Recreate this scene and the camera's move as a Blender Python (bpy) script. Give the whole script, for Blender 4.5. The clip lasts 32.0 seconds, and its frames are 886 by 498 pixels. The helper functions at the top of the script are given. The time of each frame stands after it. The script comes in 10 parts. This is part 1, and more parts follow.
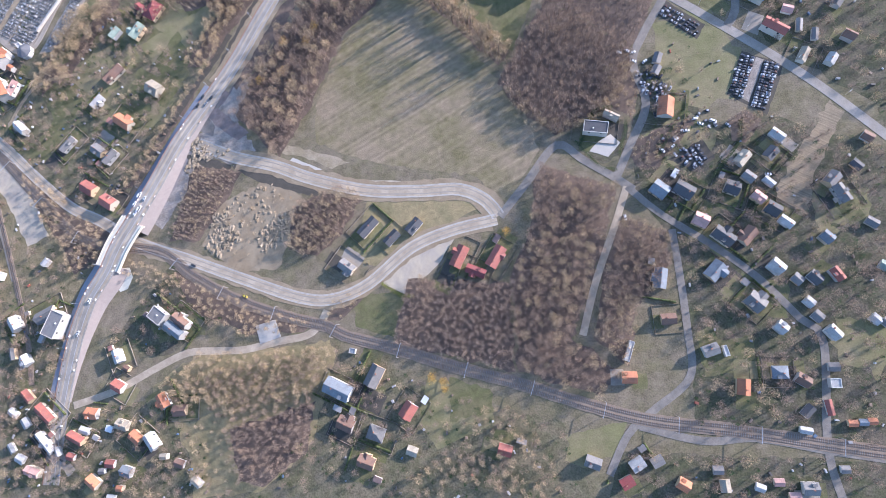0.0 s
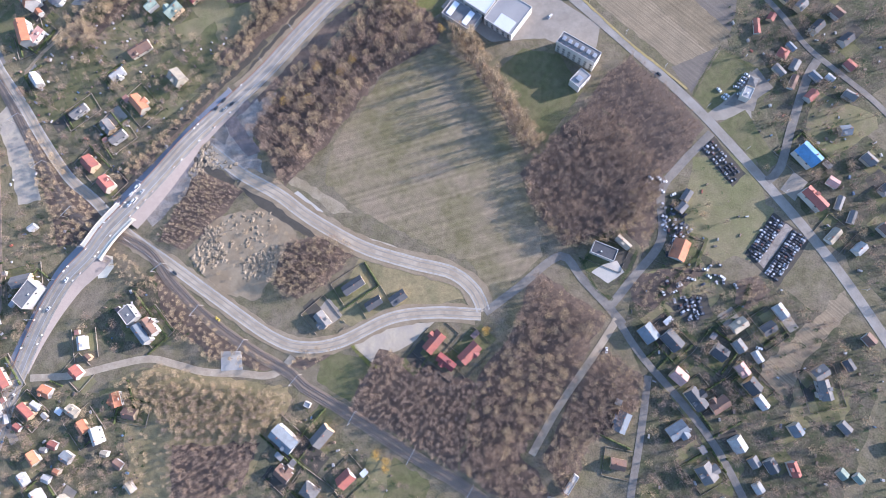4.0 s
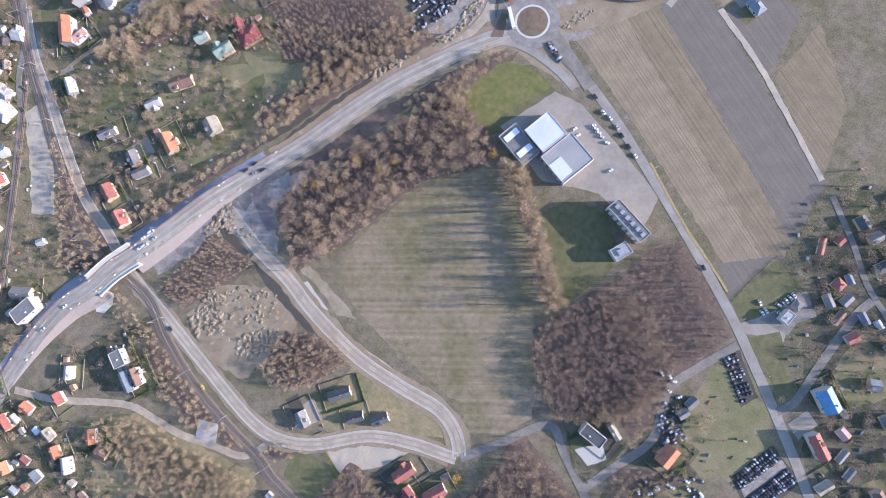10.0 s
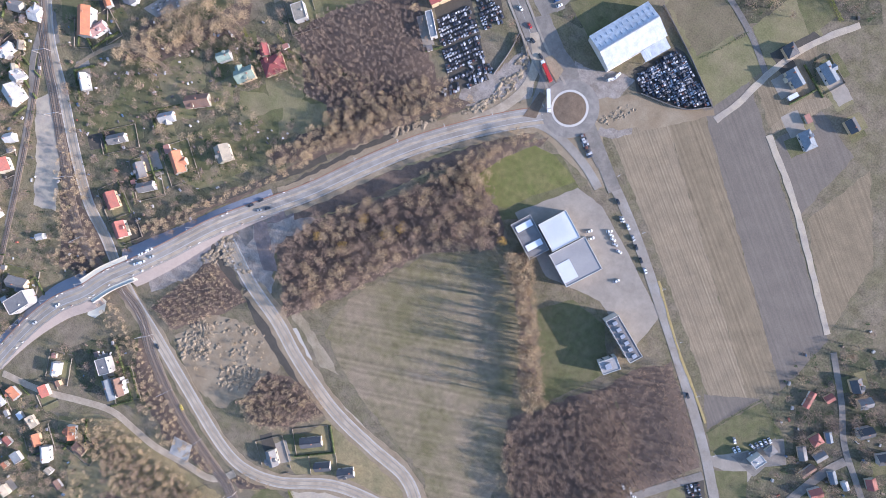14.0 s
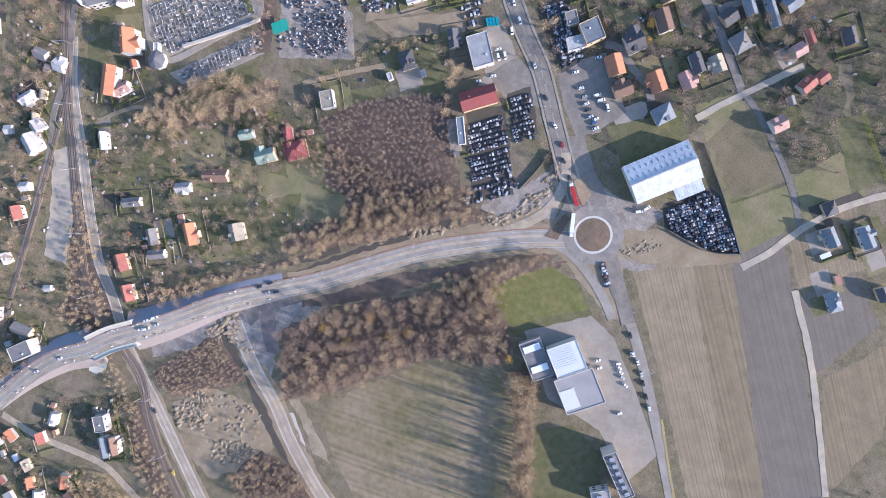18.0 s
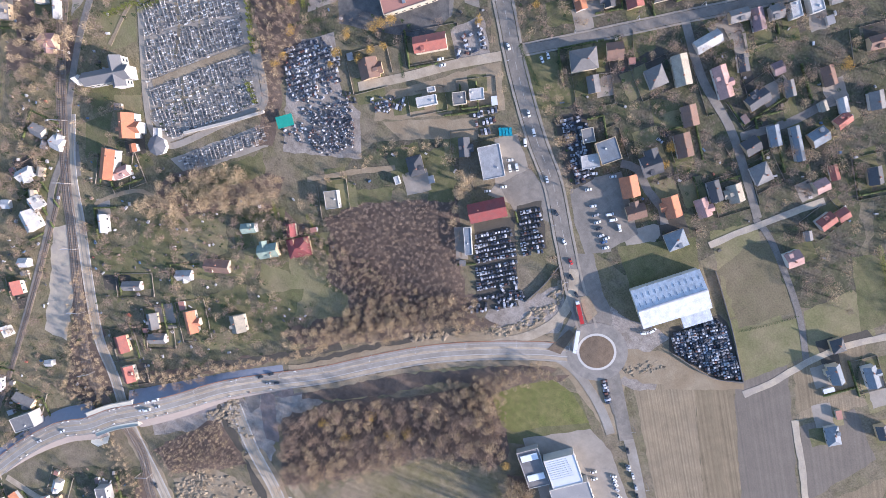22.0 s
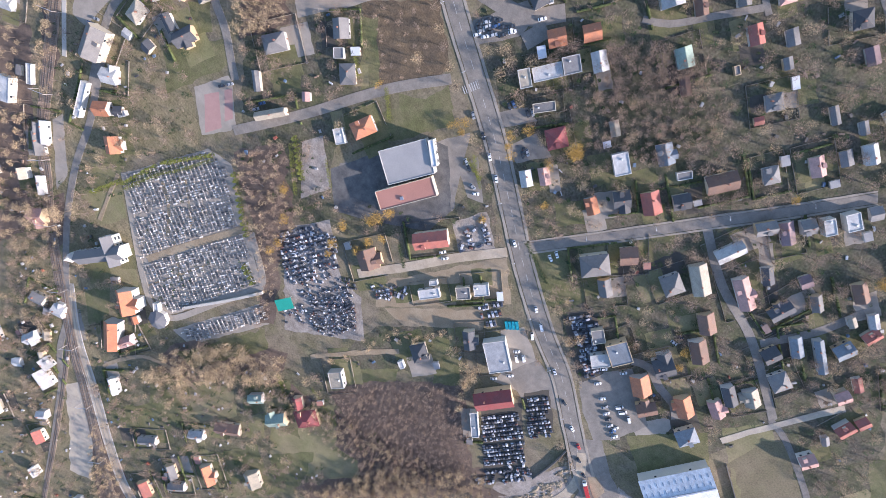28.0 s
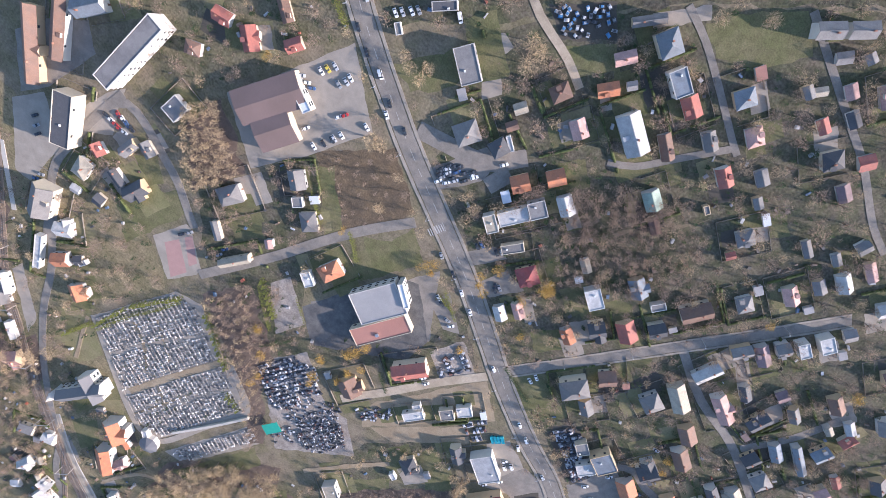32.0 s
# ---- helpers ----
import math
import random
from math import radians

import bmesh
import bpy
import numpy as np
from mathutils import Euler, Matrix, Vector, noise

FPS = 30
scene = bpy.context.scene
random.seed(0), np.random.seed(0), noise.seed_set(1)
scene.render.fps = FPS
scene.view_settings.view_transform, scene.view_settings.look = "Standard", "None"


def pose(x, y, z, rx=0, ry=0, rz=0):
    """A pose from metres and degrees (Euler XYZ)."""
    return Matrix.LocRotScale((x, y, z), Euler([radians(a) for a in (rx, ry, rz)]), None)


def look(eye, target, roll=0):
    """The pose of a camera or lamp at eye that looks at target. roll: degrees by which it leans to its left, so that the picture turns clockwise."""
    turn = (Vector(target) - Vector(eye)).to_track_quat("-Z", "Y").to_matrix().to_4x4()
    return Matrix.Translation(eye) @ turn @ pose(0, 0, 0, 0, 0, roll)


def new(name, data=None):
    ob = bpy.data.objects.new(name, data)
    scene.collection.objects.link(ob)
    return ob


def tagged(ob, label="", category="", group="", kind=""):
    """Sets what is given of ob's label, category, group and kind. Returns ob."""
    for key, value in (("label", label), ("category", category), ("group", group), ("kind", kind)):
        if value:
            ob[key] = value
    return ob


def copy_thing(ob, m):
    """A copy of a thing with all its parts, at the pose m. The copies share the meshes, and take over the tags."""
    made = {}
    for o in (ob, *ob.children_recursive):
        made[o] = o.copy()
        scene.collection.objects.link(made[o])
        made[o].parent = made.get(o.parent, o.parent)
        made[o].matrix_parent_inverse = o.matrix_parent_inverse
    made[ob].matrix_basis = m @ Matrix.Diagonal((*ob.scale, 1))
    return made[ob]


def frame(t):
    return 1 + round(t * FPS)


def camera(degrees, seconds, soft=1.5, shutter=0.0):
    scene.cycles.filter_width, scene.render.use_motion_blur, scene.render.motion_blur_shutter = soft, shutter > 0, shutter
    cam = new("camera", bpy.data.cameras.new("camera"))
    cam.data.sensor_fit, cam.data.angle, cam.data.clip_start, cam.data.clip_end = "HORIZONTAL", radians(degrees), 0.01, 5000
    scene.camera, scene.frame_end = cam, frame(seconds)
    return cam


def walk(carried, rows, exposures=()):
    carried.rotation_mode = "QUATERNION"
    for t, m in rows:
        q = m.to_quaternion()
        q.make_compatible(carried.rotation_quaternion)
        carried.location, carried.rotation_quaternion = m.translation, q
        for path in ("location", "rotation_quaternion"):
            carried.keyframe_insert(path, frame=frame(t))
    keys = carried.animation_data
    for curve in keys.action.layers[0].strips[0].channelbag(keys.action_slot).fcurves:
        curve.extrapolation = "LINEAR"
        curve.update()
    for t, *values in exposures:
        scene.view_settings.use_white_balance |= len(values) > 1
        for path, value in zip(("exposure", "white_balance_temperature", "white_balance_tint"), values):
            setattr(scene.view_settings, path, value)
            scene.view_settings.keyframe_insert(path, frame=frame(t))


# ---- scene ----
cam = camera(80.0, 32.0, soft=0.8)
ROWS = [
    (0, 56.85, -67.78, 379.41, 11.291, 7.822, 2.969),
    (0.5, 57.15, -56.32, 380.19, 10.746, 6.872, 4.756),
    (1, 57.34, -44.87, 381.04, 10.243, 6.118, 6.719),
    (1.5, 57.32, -33.48, 382.00, 9.780, 5.655, 8.910),
    (2, 56.98, -22.09, 383.06, 9.443, 5.556, 11.275),
    (2.5, 56.33, -10.68, 384.14, 9.205, 5.698, 13.432),
    (3, 55.51, 0.77, 385.14, 8.974, 5.794, 15.128),
    (3.5, 54.56, 12.29, 386.05, 8.758, 5.789, 16.439),
    (5.5, 43.67, 60.02, 388.82, 6.417, 5.765, 22.294),
    (6, 38.75, 70.59, 388.99, 5.788, 5.888, 23.818),
    (6.5, 33.58, 81.11, 389.07, 5.275, 6.118, 25.163),
    (7, 28.18, 91.66, 389.09, 4.916, 6.328, 26.349),
    (7.5, 22.59, 102.27, 389.14, 4.667, 6.432, 27.398),
    (8, 16.88, 112.93, 389.24, 4.433, 6.411, 28.340),
    (8.5, 11.11, 123.62, 389.39, 4.128, 6.271, 29.261),
    (9, 5.31, 134.35, 389.53, 3.778, 6.028, 30.246),
    (9.5, -0.53, 145.13, 389.59, 3.398, 5.806, 31.291),
    (10, -6.44, 155.98, 389.51, 3.013, 5.638, 32.439),
    (10.5, -12.44, 166.93, 389.33, 2.637, 5.488, 33.745),
    (11, -18.56, 177.87, 389.06, 2.073, 5.345, 35.191),
    (11.5, -24.89, 188.65, 388.69, 1.197, 5.275, 36.656),
    (12, -31.54, 199.23, 388.13, 0.038, 5.304, 38.058),
    (12.5, -38.68, 209.68, 387.34, -1.043, 5.498, 39.405),
    (13, -46.42, 220.05, 386.31, -1.858, 5.876, 40.686),
    (13.5, -54.67, 230.43, 385.06, -2.337, 6.260, 41.765),
    (14, -63.18, 240.82, 383.63, -2.693, 6.486, 42.637),
    (14.5, -71.76, 251.21, 382.05, -2.976, 6.483, 43.396),
    (16.5, -105.87, 285.76, 374.86, -4.282, 7.172, 47.206),
    (17, -114.96, 292.09, 373.60, -4.396, 7.531, 48.001),
    (17.5, -124.07, 298.44, 372.43, -4.480, 7.770, 48.597),
    (18, -133.22, 304.91, 371.32, -4.578, 7.827, 48.960),
    (18.5, -142.44, 311.54, 370.15, -4.837, 7.769, 49.137),
    (19, -151.81, 318.37, 368.80, -5.262, 7.676, 49.273),
    (19.5, -161.43, 325.50, 367.26, -5.754, 7.595, 49.500),
    (20, -171.38, 333.01, 365.49, -6.210, 7.532, 49.807),
    (20.5, -181.67, 340.92, 363.41, -6.594, 7.496, 50.154),
    (21, -192.26, 349.19, 361.01, -7.045, 7.595, 50.538),
    (21.5, -202.99, 357.74, 358.33, -7.726, 7.867, 50.905),
    (22, -213.72, 366.61, 355.38, -8.585, 8.180, 51.124),
    (22.5, -224.40, 375.84, 352.17, -9.474, 8.442, 51.126),
    (23, -234.99, 385.42, 348.67, -10.297, 8.580, 50.966),
    (23.5, -245.43, 395.28, 344.85, -11.117, 8.474, 50.633),
    (24, -255.73, 405.26, 340.73, -11.969, 8.211, 50.135),
    (24.5, -265.99, 415.15, 336.39, -12.827, 8.030, 49.598),
    (25, -276.33, 424.79, 331.88, -13.640, 8.097, 49.220),
    (25.5, -286.81, 434.19, 327.27, -14.350, 8.425, 49.060),
    (27.5, -331.99, 463.52, 311.32, -16.288, 9.702, 50.251),
    (28, -341.69, 472.84, 306.74, -16.941, 9.703, 49.649),
    (28.5, -351.03, 482.34, 302.03, -17.694, 9.357, 48.681),
    (29, -359.95, 491.98, 297.12, -18.476, 8.661, 47.574),
    (29.5, -368.47, 501.56, 291.97, -19.253, 7.793, 46.576),
    (30, -376.80, 510.80, 286.68, -20.016, 7.137, 45.896),
    (30.5, -385.14, 519.57, 281.37, -20.717, 6.967, 45.628),
    (31, -393.58, 527.92, 276.12, -21.361, 7.174, 45.603),
    (31.5, -402.05, 536.05, 270.94, -22.015, 7.448, 45.575),
    (32, -410.46, 544.06, 265.81, -22.741, 7.622, 45.478),
]
EXPO = 0.87
ROWA, ROWB = [(-53.7, 339.2), (128.7, 246.8)]
walk(cam, [(t, pose(x, y, z, rx, ry, rz)) for t, x, y, z, rx, ry, rz in ROWS],
     exposures=[(0.0, EXPO + 0.27, 5210, 25), (10.0, EXPO + 0.15, 5230, 25), (20.0, EXPO + 0.1, 5350, 25), (32.0, EXPO + 0.14, 5500, 25)])

# ---- light ----
SUN_AZ = math.atan2(0.54, 0.84)          # direction in plan towards the sun
SUN_EL = radians(16.0)
world = bpy.data.worlds.new("sky")
scene.world = world
world.use_nodes = True
wn = world.node_tree.nodes
sky = wn.new("ShaderNodeTexSky")
sky.sky_type = 'NISHITA'
sky.sun_disc = False
sky.sun_elevation = SUN_EL
sky.sun_rotation = math.pi / 2 - SUN_AZ
sky.air_density, sky.dust_density, sky.ozone_density = 1.5, 1.2, 2.5
world.node_tree.links.new(sky.outputs[0], wn["Background"].inputs[0])
wn["Background"].inputs[1].default_value = 0.15
sun = new("sun", bpy.data.lights.new("sun", 'SUN'))
sun.data.energy = 5.0
sun.data.angle = radians(0.7)
sun.data.color = (1.0, 0.86, 0.66)
sun.matrix_world = look((0, 0, 100), (-math.cos(SUN_AZ) * math.cos(SUN_EL), -math.sin(SUN_AZ) * math.cos(SUN_EL), 100 - math.sin(SUN_EL)))


# ---- materials ----
ROW_DIR = math.degrees(math.atan2(ROWB[1] - ROWA[1], ROWB[0] - ROWA[0]))
# line of the sun's azimuth, along which tree shadows fall
SHADOW_DIR = math.degrees(math.atan2(0.54, 0.84))
MATS = {}


def mat(name, rgb, rough=0.85, vary=0.25, scale=0.6, fine=6.0, metal=0.0, bump=0.0, tint=None, spec=0.3, rand=0.0, mix2=None, scale2=0.03, rows=None):
    """Base colour varied at two scales of noise, optional second colour in broad patches, optional change from object to object."""
    if name in MATS:
        return MATS[name]
    m = bpy.data.materials.new(name)
    m.use_nodes = True
    nt = m.node_tree
    n, l = nt.nodes, nt.links
    b = n["Principled BSDF"]
    geo = n.new("ShaderNodeNewGeometry")
    n1 = n.new("ShaderNodeTexNoise")
    n1.inputs["Scale"].default_value = scale
    n1.inputs["Detail"].default_value = 6
    n1.inputs["Roughness"].default_value = 0.65
    l.new(geo.outputs["Position"], n1.inputs["Vector"])
    n2 = n.new("ShaderNodeTexNoise")
    n2.inputs["Scale"].default_value = fine
    n2.inputs["Detail"].default_value = 4
    l.new(geo.outputs["Position"], n2.inputs["Vector"])
    add = n.new("ShaderNodeMath")
    add.operation = 'ADD'
    l.new(n1.outputs["Fac"], add.inputs[0])
    l.new(n2.outputs["Fac"], add.inputs[1])
    mr = n.new("ShaderNodeMapRange")
    mr.inputs["From Min"].default_value, mr.inputs["From Max"].default_value = 0.6, 1.4
    mr.inputs["To Min"].default_value, mr.inputs["To Max"].default_value = 1 - vary, 1 + vary
    l.new(add.outputs[0], mr.inputs["Value"])
    base = n.new("ShaderNodeRGB")
    base.outputs[0].default_value = (*rgb, 1)
    src = base.outputs[0]
    if mix2:
        n3 = n.new("ShaderNodeTexNoise")
        n3.inputs["Scale"].default_value = scale2
        n3.inputs["Detail"].default_value = 8
        n3.inputs["Roughness"].default_value = 0.7
        l.new(geo.outputs["Position"], n3.inputs["Vector"])
        r3 = n.new("ShaderNodeMapRange")
        r3.inputs["From Min"].default_value, r3.inputs["From Max"].default_value = 0.40, 0.60
        l.new(n3.outputs["Fac"], r3.inputs["Value"])
        mx = n.new("ShaderNodeMix")
        mx.data_type = 'RGBA'
        l.new(r3.outputs[0], mx.inputs[0])
        l.new(src, mx.inputs[6])
        mx.inputs[7].default_value = (*mix2, 1)
        src = mx.outputs[2]
    sc = n.new("ShaderNodeVectorMath")
    sc.operation = 'SCALE'
    l.new(src, sc.inputs[0])
    l.new(mr.outputs[0], sc.inputs["Scale"])
    src = sc.outputs[0]
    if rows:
        # drilled rows, or the meadow's painted shadow streaks: bands across the given direction, made uneven by noise
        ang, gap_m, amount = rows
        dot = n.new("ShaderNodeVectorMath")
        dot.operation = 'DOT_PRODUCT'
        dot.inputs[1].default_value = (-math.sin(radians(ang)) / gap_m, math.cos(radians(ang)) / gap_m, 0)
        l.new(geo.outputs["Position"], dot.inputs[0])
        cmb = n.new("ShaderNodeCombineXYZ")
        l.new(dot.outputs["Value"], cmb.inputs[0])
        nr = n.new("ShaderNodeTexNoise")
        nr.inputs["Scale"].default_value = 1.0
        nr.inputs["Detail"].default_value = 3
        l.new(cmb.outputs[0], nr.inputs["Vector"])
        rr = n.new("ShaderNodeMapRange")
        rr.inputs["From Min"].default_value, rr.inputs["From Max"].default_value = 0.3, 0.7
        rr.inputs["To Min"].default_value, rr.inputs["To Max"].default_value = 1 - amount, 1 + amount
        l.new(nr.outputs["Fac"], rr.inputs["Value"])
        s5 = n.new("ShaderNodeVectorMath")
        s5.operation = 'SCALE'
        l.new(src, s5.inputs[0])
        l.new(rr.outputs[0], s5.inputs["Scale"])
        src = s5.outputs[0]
    if rand:
        oi = n.new("ShaderNodeObjectInfo")
        r4 = n.new("ShaderNodeMapRange")
        r4.inputs["To Min"].default_value, r4.inputs["To Max"].default_value = 1 - rand, 1 + rand
        l.new(oi.outputs["Random"], r4.inputs["Value"])
        s4 = n.new("ShaderNodeVectorMath")
        s4.operation = 'SCALE'
        l.new(src, s4.inputs[0])
        l.new(r4.outputs[0], s4.inputs["Scale"])
        src = s4.outputs[0]
    l.new(src, b.inputs["Base Color"])
    b.inputs["Roughness"].default_value = rough
    b.inputs["Metallic"].default_value = metal
    b.inputs["Specular IOR Level"].default_value = spec
    if bump:
        bp = n.new("ShaderNodeBump")
        bp.inputs["Strength"].default_value = 0.6
        bp.inputs["Distance"].default_value = bump
        l.new(n2.outputs["Fac"], bp.inputs["Height"])
        l.new(bp.outputs[0], b.inputs["Normal"])
    MATS[name] = m
    return m


def island(m, amount):
    """Varies a material from one loose piece of a mesh to the next."""
    nt = m.node_tree
    b = nt.nodes["Principled BSDF"]
    src = b.inputs["Base Color"].links[0].from_socket
    geo = nt.nodes.new("ShaderNodeNewGeometry")
    r = nt.nodes.new("ShaderNodeMapRange")
    r.inputs["To Min"].default_value, r.inputs["To Max"].default_value = 1 - amount, 1 + amount
    nt.links.new(geo.outputs["Random Per Island"], r.inputs["Value"])
    s = nt.nodes.new("ShaderNodeVectorMath")
    s.operation = 'SCALE'
    nt.links.new(src, s.inputs[0])
    nt.links.new(r.outputs[0], s.inputs["Scale"])
    nt.links.new(s.outputs[0], b.inputs["Base Color"])
    return m


EARTH = mat("winter_ground", (0.150, 0.130, 0.072), 0.95, 0.5, 0.15, 0.9, bump=0.3, mix2=(0.195, 0.158, 0.108), scale2=0.045)
LITTER = mat("leaf_litter", (0.165, 0.12, 0.088), 0.95, 0.4, 0.25, 2.0, bump=0.2, mix2=(0.12, 0.09, 0.07), scale2=0.06)
MEADOW = mat("dry_meadow", (0.225, 0.19, 0.105), 0.95, 0.3, 0.1, 0.9, bump=0.25, mix2=(0.175, 0.165, 0.075), scale2=0.03)
# meadow colour carries painted streaks like long tree shadows
STREAKED = mat("mown_meadow", (0.255, 0.20, 0.132), 0.95, 0.42, 0.22, 1.3, bump=0.3, mix2=(0.165, 0.142, 0.07), scale2=0.018, rows=(SHADOW_DIR, 4.0, 0.22))
LAWN = mat("lawn", (0.118, 0.118, 0.05), 0.95, 0.4, 0.25, 1.4, bump=0.2, mix2=(0.155, 0.138, 0.07), scale2=0.08)
STUBBLE = mat("stubble_field", (0.275, 0.215, 0.138), 0.95, 0.3, 0.1, 1.2, bump=0.1, mix2=(0.24, 0.19, 0.125), scale2=0.03, rows=(ROW_DIR, 1.1, 0.26))
FALLOW = mat("fallow_field", (0.22, 0.172, 0.108), 0.95, 0.3, 0.1, 1.2, bump=0.1, rows=(ROW_DIR, 1.6, 0.25))
PLOUGH = mat("ploughed_earth", (0.175, 0.148, 0.118), 0.95, 0.2, 0.08, 1.0, bump=0.15, rows=(ROW_DIR, 2.0, 0.14))
ASPHALT = mat("asphalt", (0.185, 0.165, 0.14), 0.85, 0.28, 0.25, 3.0, mix2=(0.245, 0.215, 0.178), scale2=0.08)
NEWROAD = mat("dusty_new_road", (0.34, 0.275, 0.195), 0.85, 0.2, 0.12, 2.0, mix2=(0.43, 0.355, 0.26), scale2=0.06)
GRAVEL = mat("pale_gravel", (0.46, 0.385, 0.28), 0.95, 0.2, 0.15, 2.5, bump=0.05, mix2=(0.36, 0.31, 0.25), scale2=0.08)
DIRT = mat("bare_dirt", (0.25, 0.19, 0.12), 0.95, 0.25, 0.15, 1.5, bump=0.1, mix2=(0.30, 0.24, 0.16), scale2=0.05)
PAVING = mat("paving", (0.27, 0.235, 0.19), 0.85, 0.15, 0.3, 3.0, mix2=(0.325, 0.283, 0.23), scale2=0.08)
SOIL = mat("dark_soil", (0.085, 0.075, 0.06), 0.95, 0.25, 0.2, 1.5, bump=0.15)
BALLAST = mat("ballast", (0.24, 0.185, 0.135), 0.95, 0.25, 0.3, 4.0, bump=0.1)
WHITE_LINE = mat("road_paint", (0.44, 0.42, 0.39), 0.7, 0.15, 0.5, 4.0)
CONCRETE = mat("concrete", (0.46, 0.42, 0.36), 0.85, 0.12, 0.3, 3.0)
GRANITE = mat("pinkish_slope_paving", (0.27, 0.23, 0.205), 0.9, 0.15, 0.3, 2.5)
STEEL = mat("galvanised_steel", (0.5, 0.5, 0.5), 0.45, 0.1, 1, 5, metal=0.8)
WATER = mat("dark_water", (0.05, 0.06, 0.07), 0.12, 0.1, 0.5, 2.0, spec=0.5)
BARK = mat("bark", (0.16, 0.125, 0.095), 0.95, 0.2, 1, 6)
TWIG = island(mat("bare_twigs", (0.33, 0.235, 0.16), 0.95, 0.3, 0.12, 1.0, mix2=(0.25, 0.185, 0.14), scale2=0.05), 0.12)
TWIG_PALE = island(mat("pale_bare_twigs", (0.44, 0.33, 0.19), 0.95, 0.3, 0.12, 1.0, mix2=(0.35, 0.265, 0.165), scale2=0.06), 0.15)
TWIG_GOLD = island(mat("last_yellow_leaves", (0.42, 0.27, 0.07), 0.9, 0.25, 0.3, 1.0), 0.35)
NEEDLE = island(mat("evergreen_needles", (0.05, 0.075, 0.03), 0.9, 0.3, 0.4, 2.0), 0.35)
HEDGE_LEAF = island(mat("hedge_leaves", (0.19, 0.20, 0.045), 0.9, 0.3, 0.4, 2.0), 0.35)


GARDEN = mat("garden_soil_and_grass", (0.082, 0.084, 0.043), 0.95, 0.55, 0.2, 0.8, bump=0.3, mix2=(0.125, 0.105, 0.074), scale2=0.07)
GARDEN_PALE = mat("pale_garden_ground", (0.165, 0.138, 0.088), 0.95, 0.5, 0.2, 0.8, bump=0.3, mix2=(0.115, 0.108, 0.058), scale2=0.07)
GARDEN_DRY = mat("golden_dry_ground", (0.215, 0.172, 0.10), 0.95, 0.5, 0.2, 0.8, bump=0.3, mix2=(0.165, 0.142, 0.075), scale2=0.07)
# ---- building helpers ----
from mathutils.geometry import tessellate_polygon as tessellate


def link_mesh(name, verts, faces, material, parent=None, label="", smooth=False):
    me = bpy.data.meshes.new(name)
    me.from_pydata(verts, [], faces)
    if material:
        me.materials.append(material)
    if smooth:
        me.polygons.foreach_set("use_smooth", [True] * len(me.polygons))
    ob = new(name, me)
    if parent:
        ob.parent = parent
    if label:
        ob["label"] = label
    return ob


def part(name, bm, material, parent, label=""):
    me = bpy.data.meshes.new(name)
    bm.to_mesh(me)
    bm.free()
    me.materials.append(material)
    ob = new(name, me)
    ob.parent = parent
    if label:
        ob["label"] = label
    return ob


def box(bm, x0, x1, y0, y1, z0, z1):
    v = [bm.verts.new(p) for p in ((x0, y0, z0), (x1, y0, z0), (x1, y1, z0), (x0, y1, z0), (x0, y0, z1), (x1, y0, z1), (x1, y1, z1), (x0, y1, z1))]
    for q in ((0, 3, 2, 1), (4, 5, 6, 7), (0, 1, 5, 4), (1, 2, 6, 5), (2, 3, 7, 6), (3, 0, 4, 7)):
        bm.faces.new([v[i] for i in q])
    return v


def boxes(*dims):
    bm = bmesh.new()
    for d in dims:
        box(bm, *d)
    return bm


def spline(pts, step=4.0):
    """A smooth line through the points, at about even steps."""
    p = [np.array(q, float) for q in pts]
    if len(p) == 2:
        n = max(2, int(np.linalg.norm(p[1] - p[0]) / step) + 1)
        return [p[0] + (p[1] - p[0]) * i / (n - 1) for i in range(n)]
    p = [2 * p[0] - p[1]] + p + [2 * p[-1] - p[-2]]
    out = []
    for i in range(1, len(p) - 2):
        n = max(2, int(np.linalg.norm(p[i + 1] - p[i]) / step))
        for k in range(n):
            t = k / n
            a, b, c, d = p[i - 1], p[i], p[i + 1], p[i + 2]
            out.append(0.5 * (2 * b + (c - a) * t + (2 * a - 5 * b + 4 * c - d) * t * t + (3 * b - a - 3 * c + d) * t ** 3))
    out.append(p[-2])
    return out


def normals(line):
    d = [line[min(i + 1, len(line) - 1)] - line[max(i - 1, 0)] for i in range(len(line))]
    return [np.array([-v[1], v[0]]) / max(1e-6, np.hypot(*v)) for v in d]


def ribbon(name, line, half_l, half_r, z, material, thick=0.3, heights=None, parent=None, wobble=0.0):
    """A strip with thickness along a line, from half_l on its left to half_r on its right."""
    nr = normals(line)
    rng = random.Random(len(line) * 7 + int(abs(half_l) * 10))
    v, f = [], []
    for i, (q, n) in enumerate(zip(line, nr)):
        zz = z + (heights[i] if heights else 0)
        wl, wr = half_l + rng.uniform(-wobble, wobble), half_r + rng.uniform(-wobble, wobble)
        a, b = q + n * wl, q - n * wr
        v += [(a[0], a[1], zz - thick), (a[0], a[1], zz), (b[0], b[1], zz), (b[0], b[1], zz - thick)]
        if i:
            k = 4 * i
            for s in range(3):
                f.append((k - 4 + s, k - 3 + s, k + s + 1, k + s)[::-1])
    f += [(0, 1, 2, 3), (len(v) - 1, len(v) - 2, len(v) - 3, len(v) - 4)]
    return link_mesh(name, v, f, material, parent)


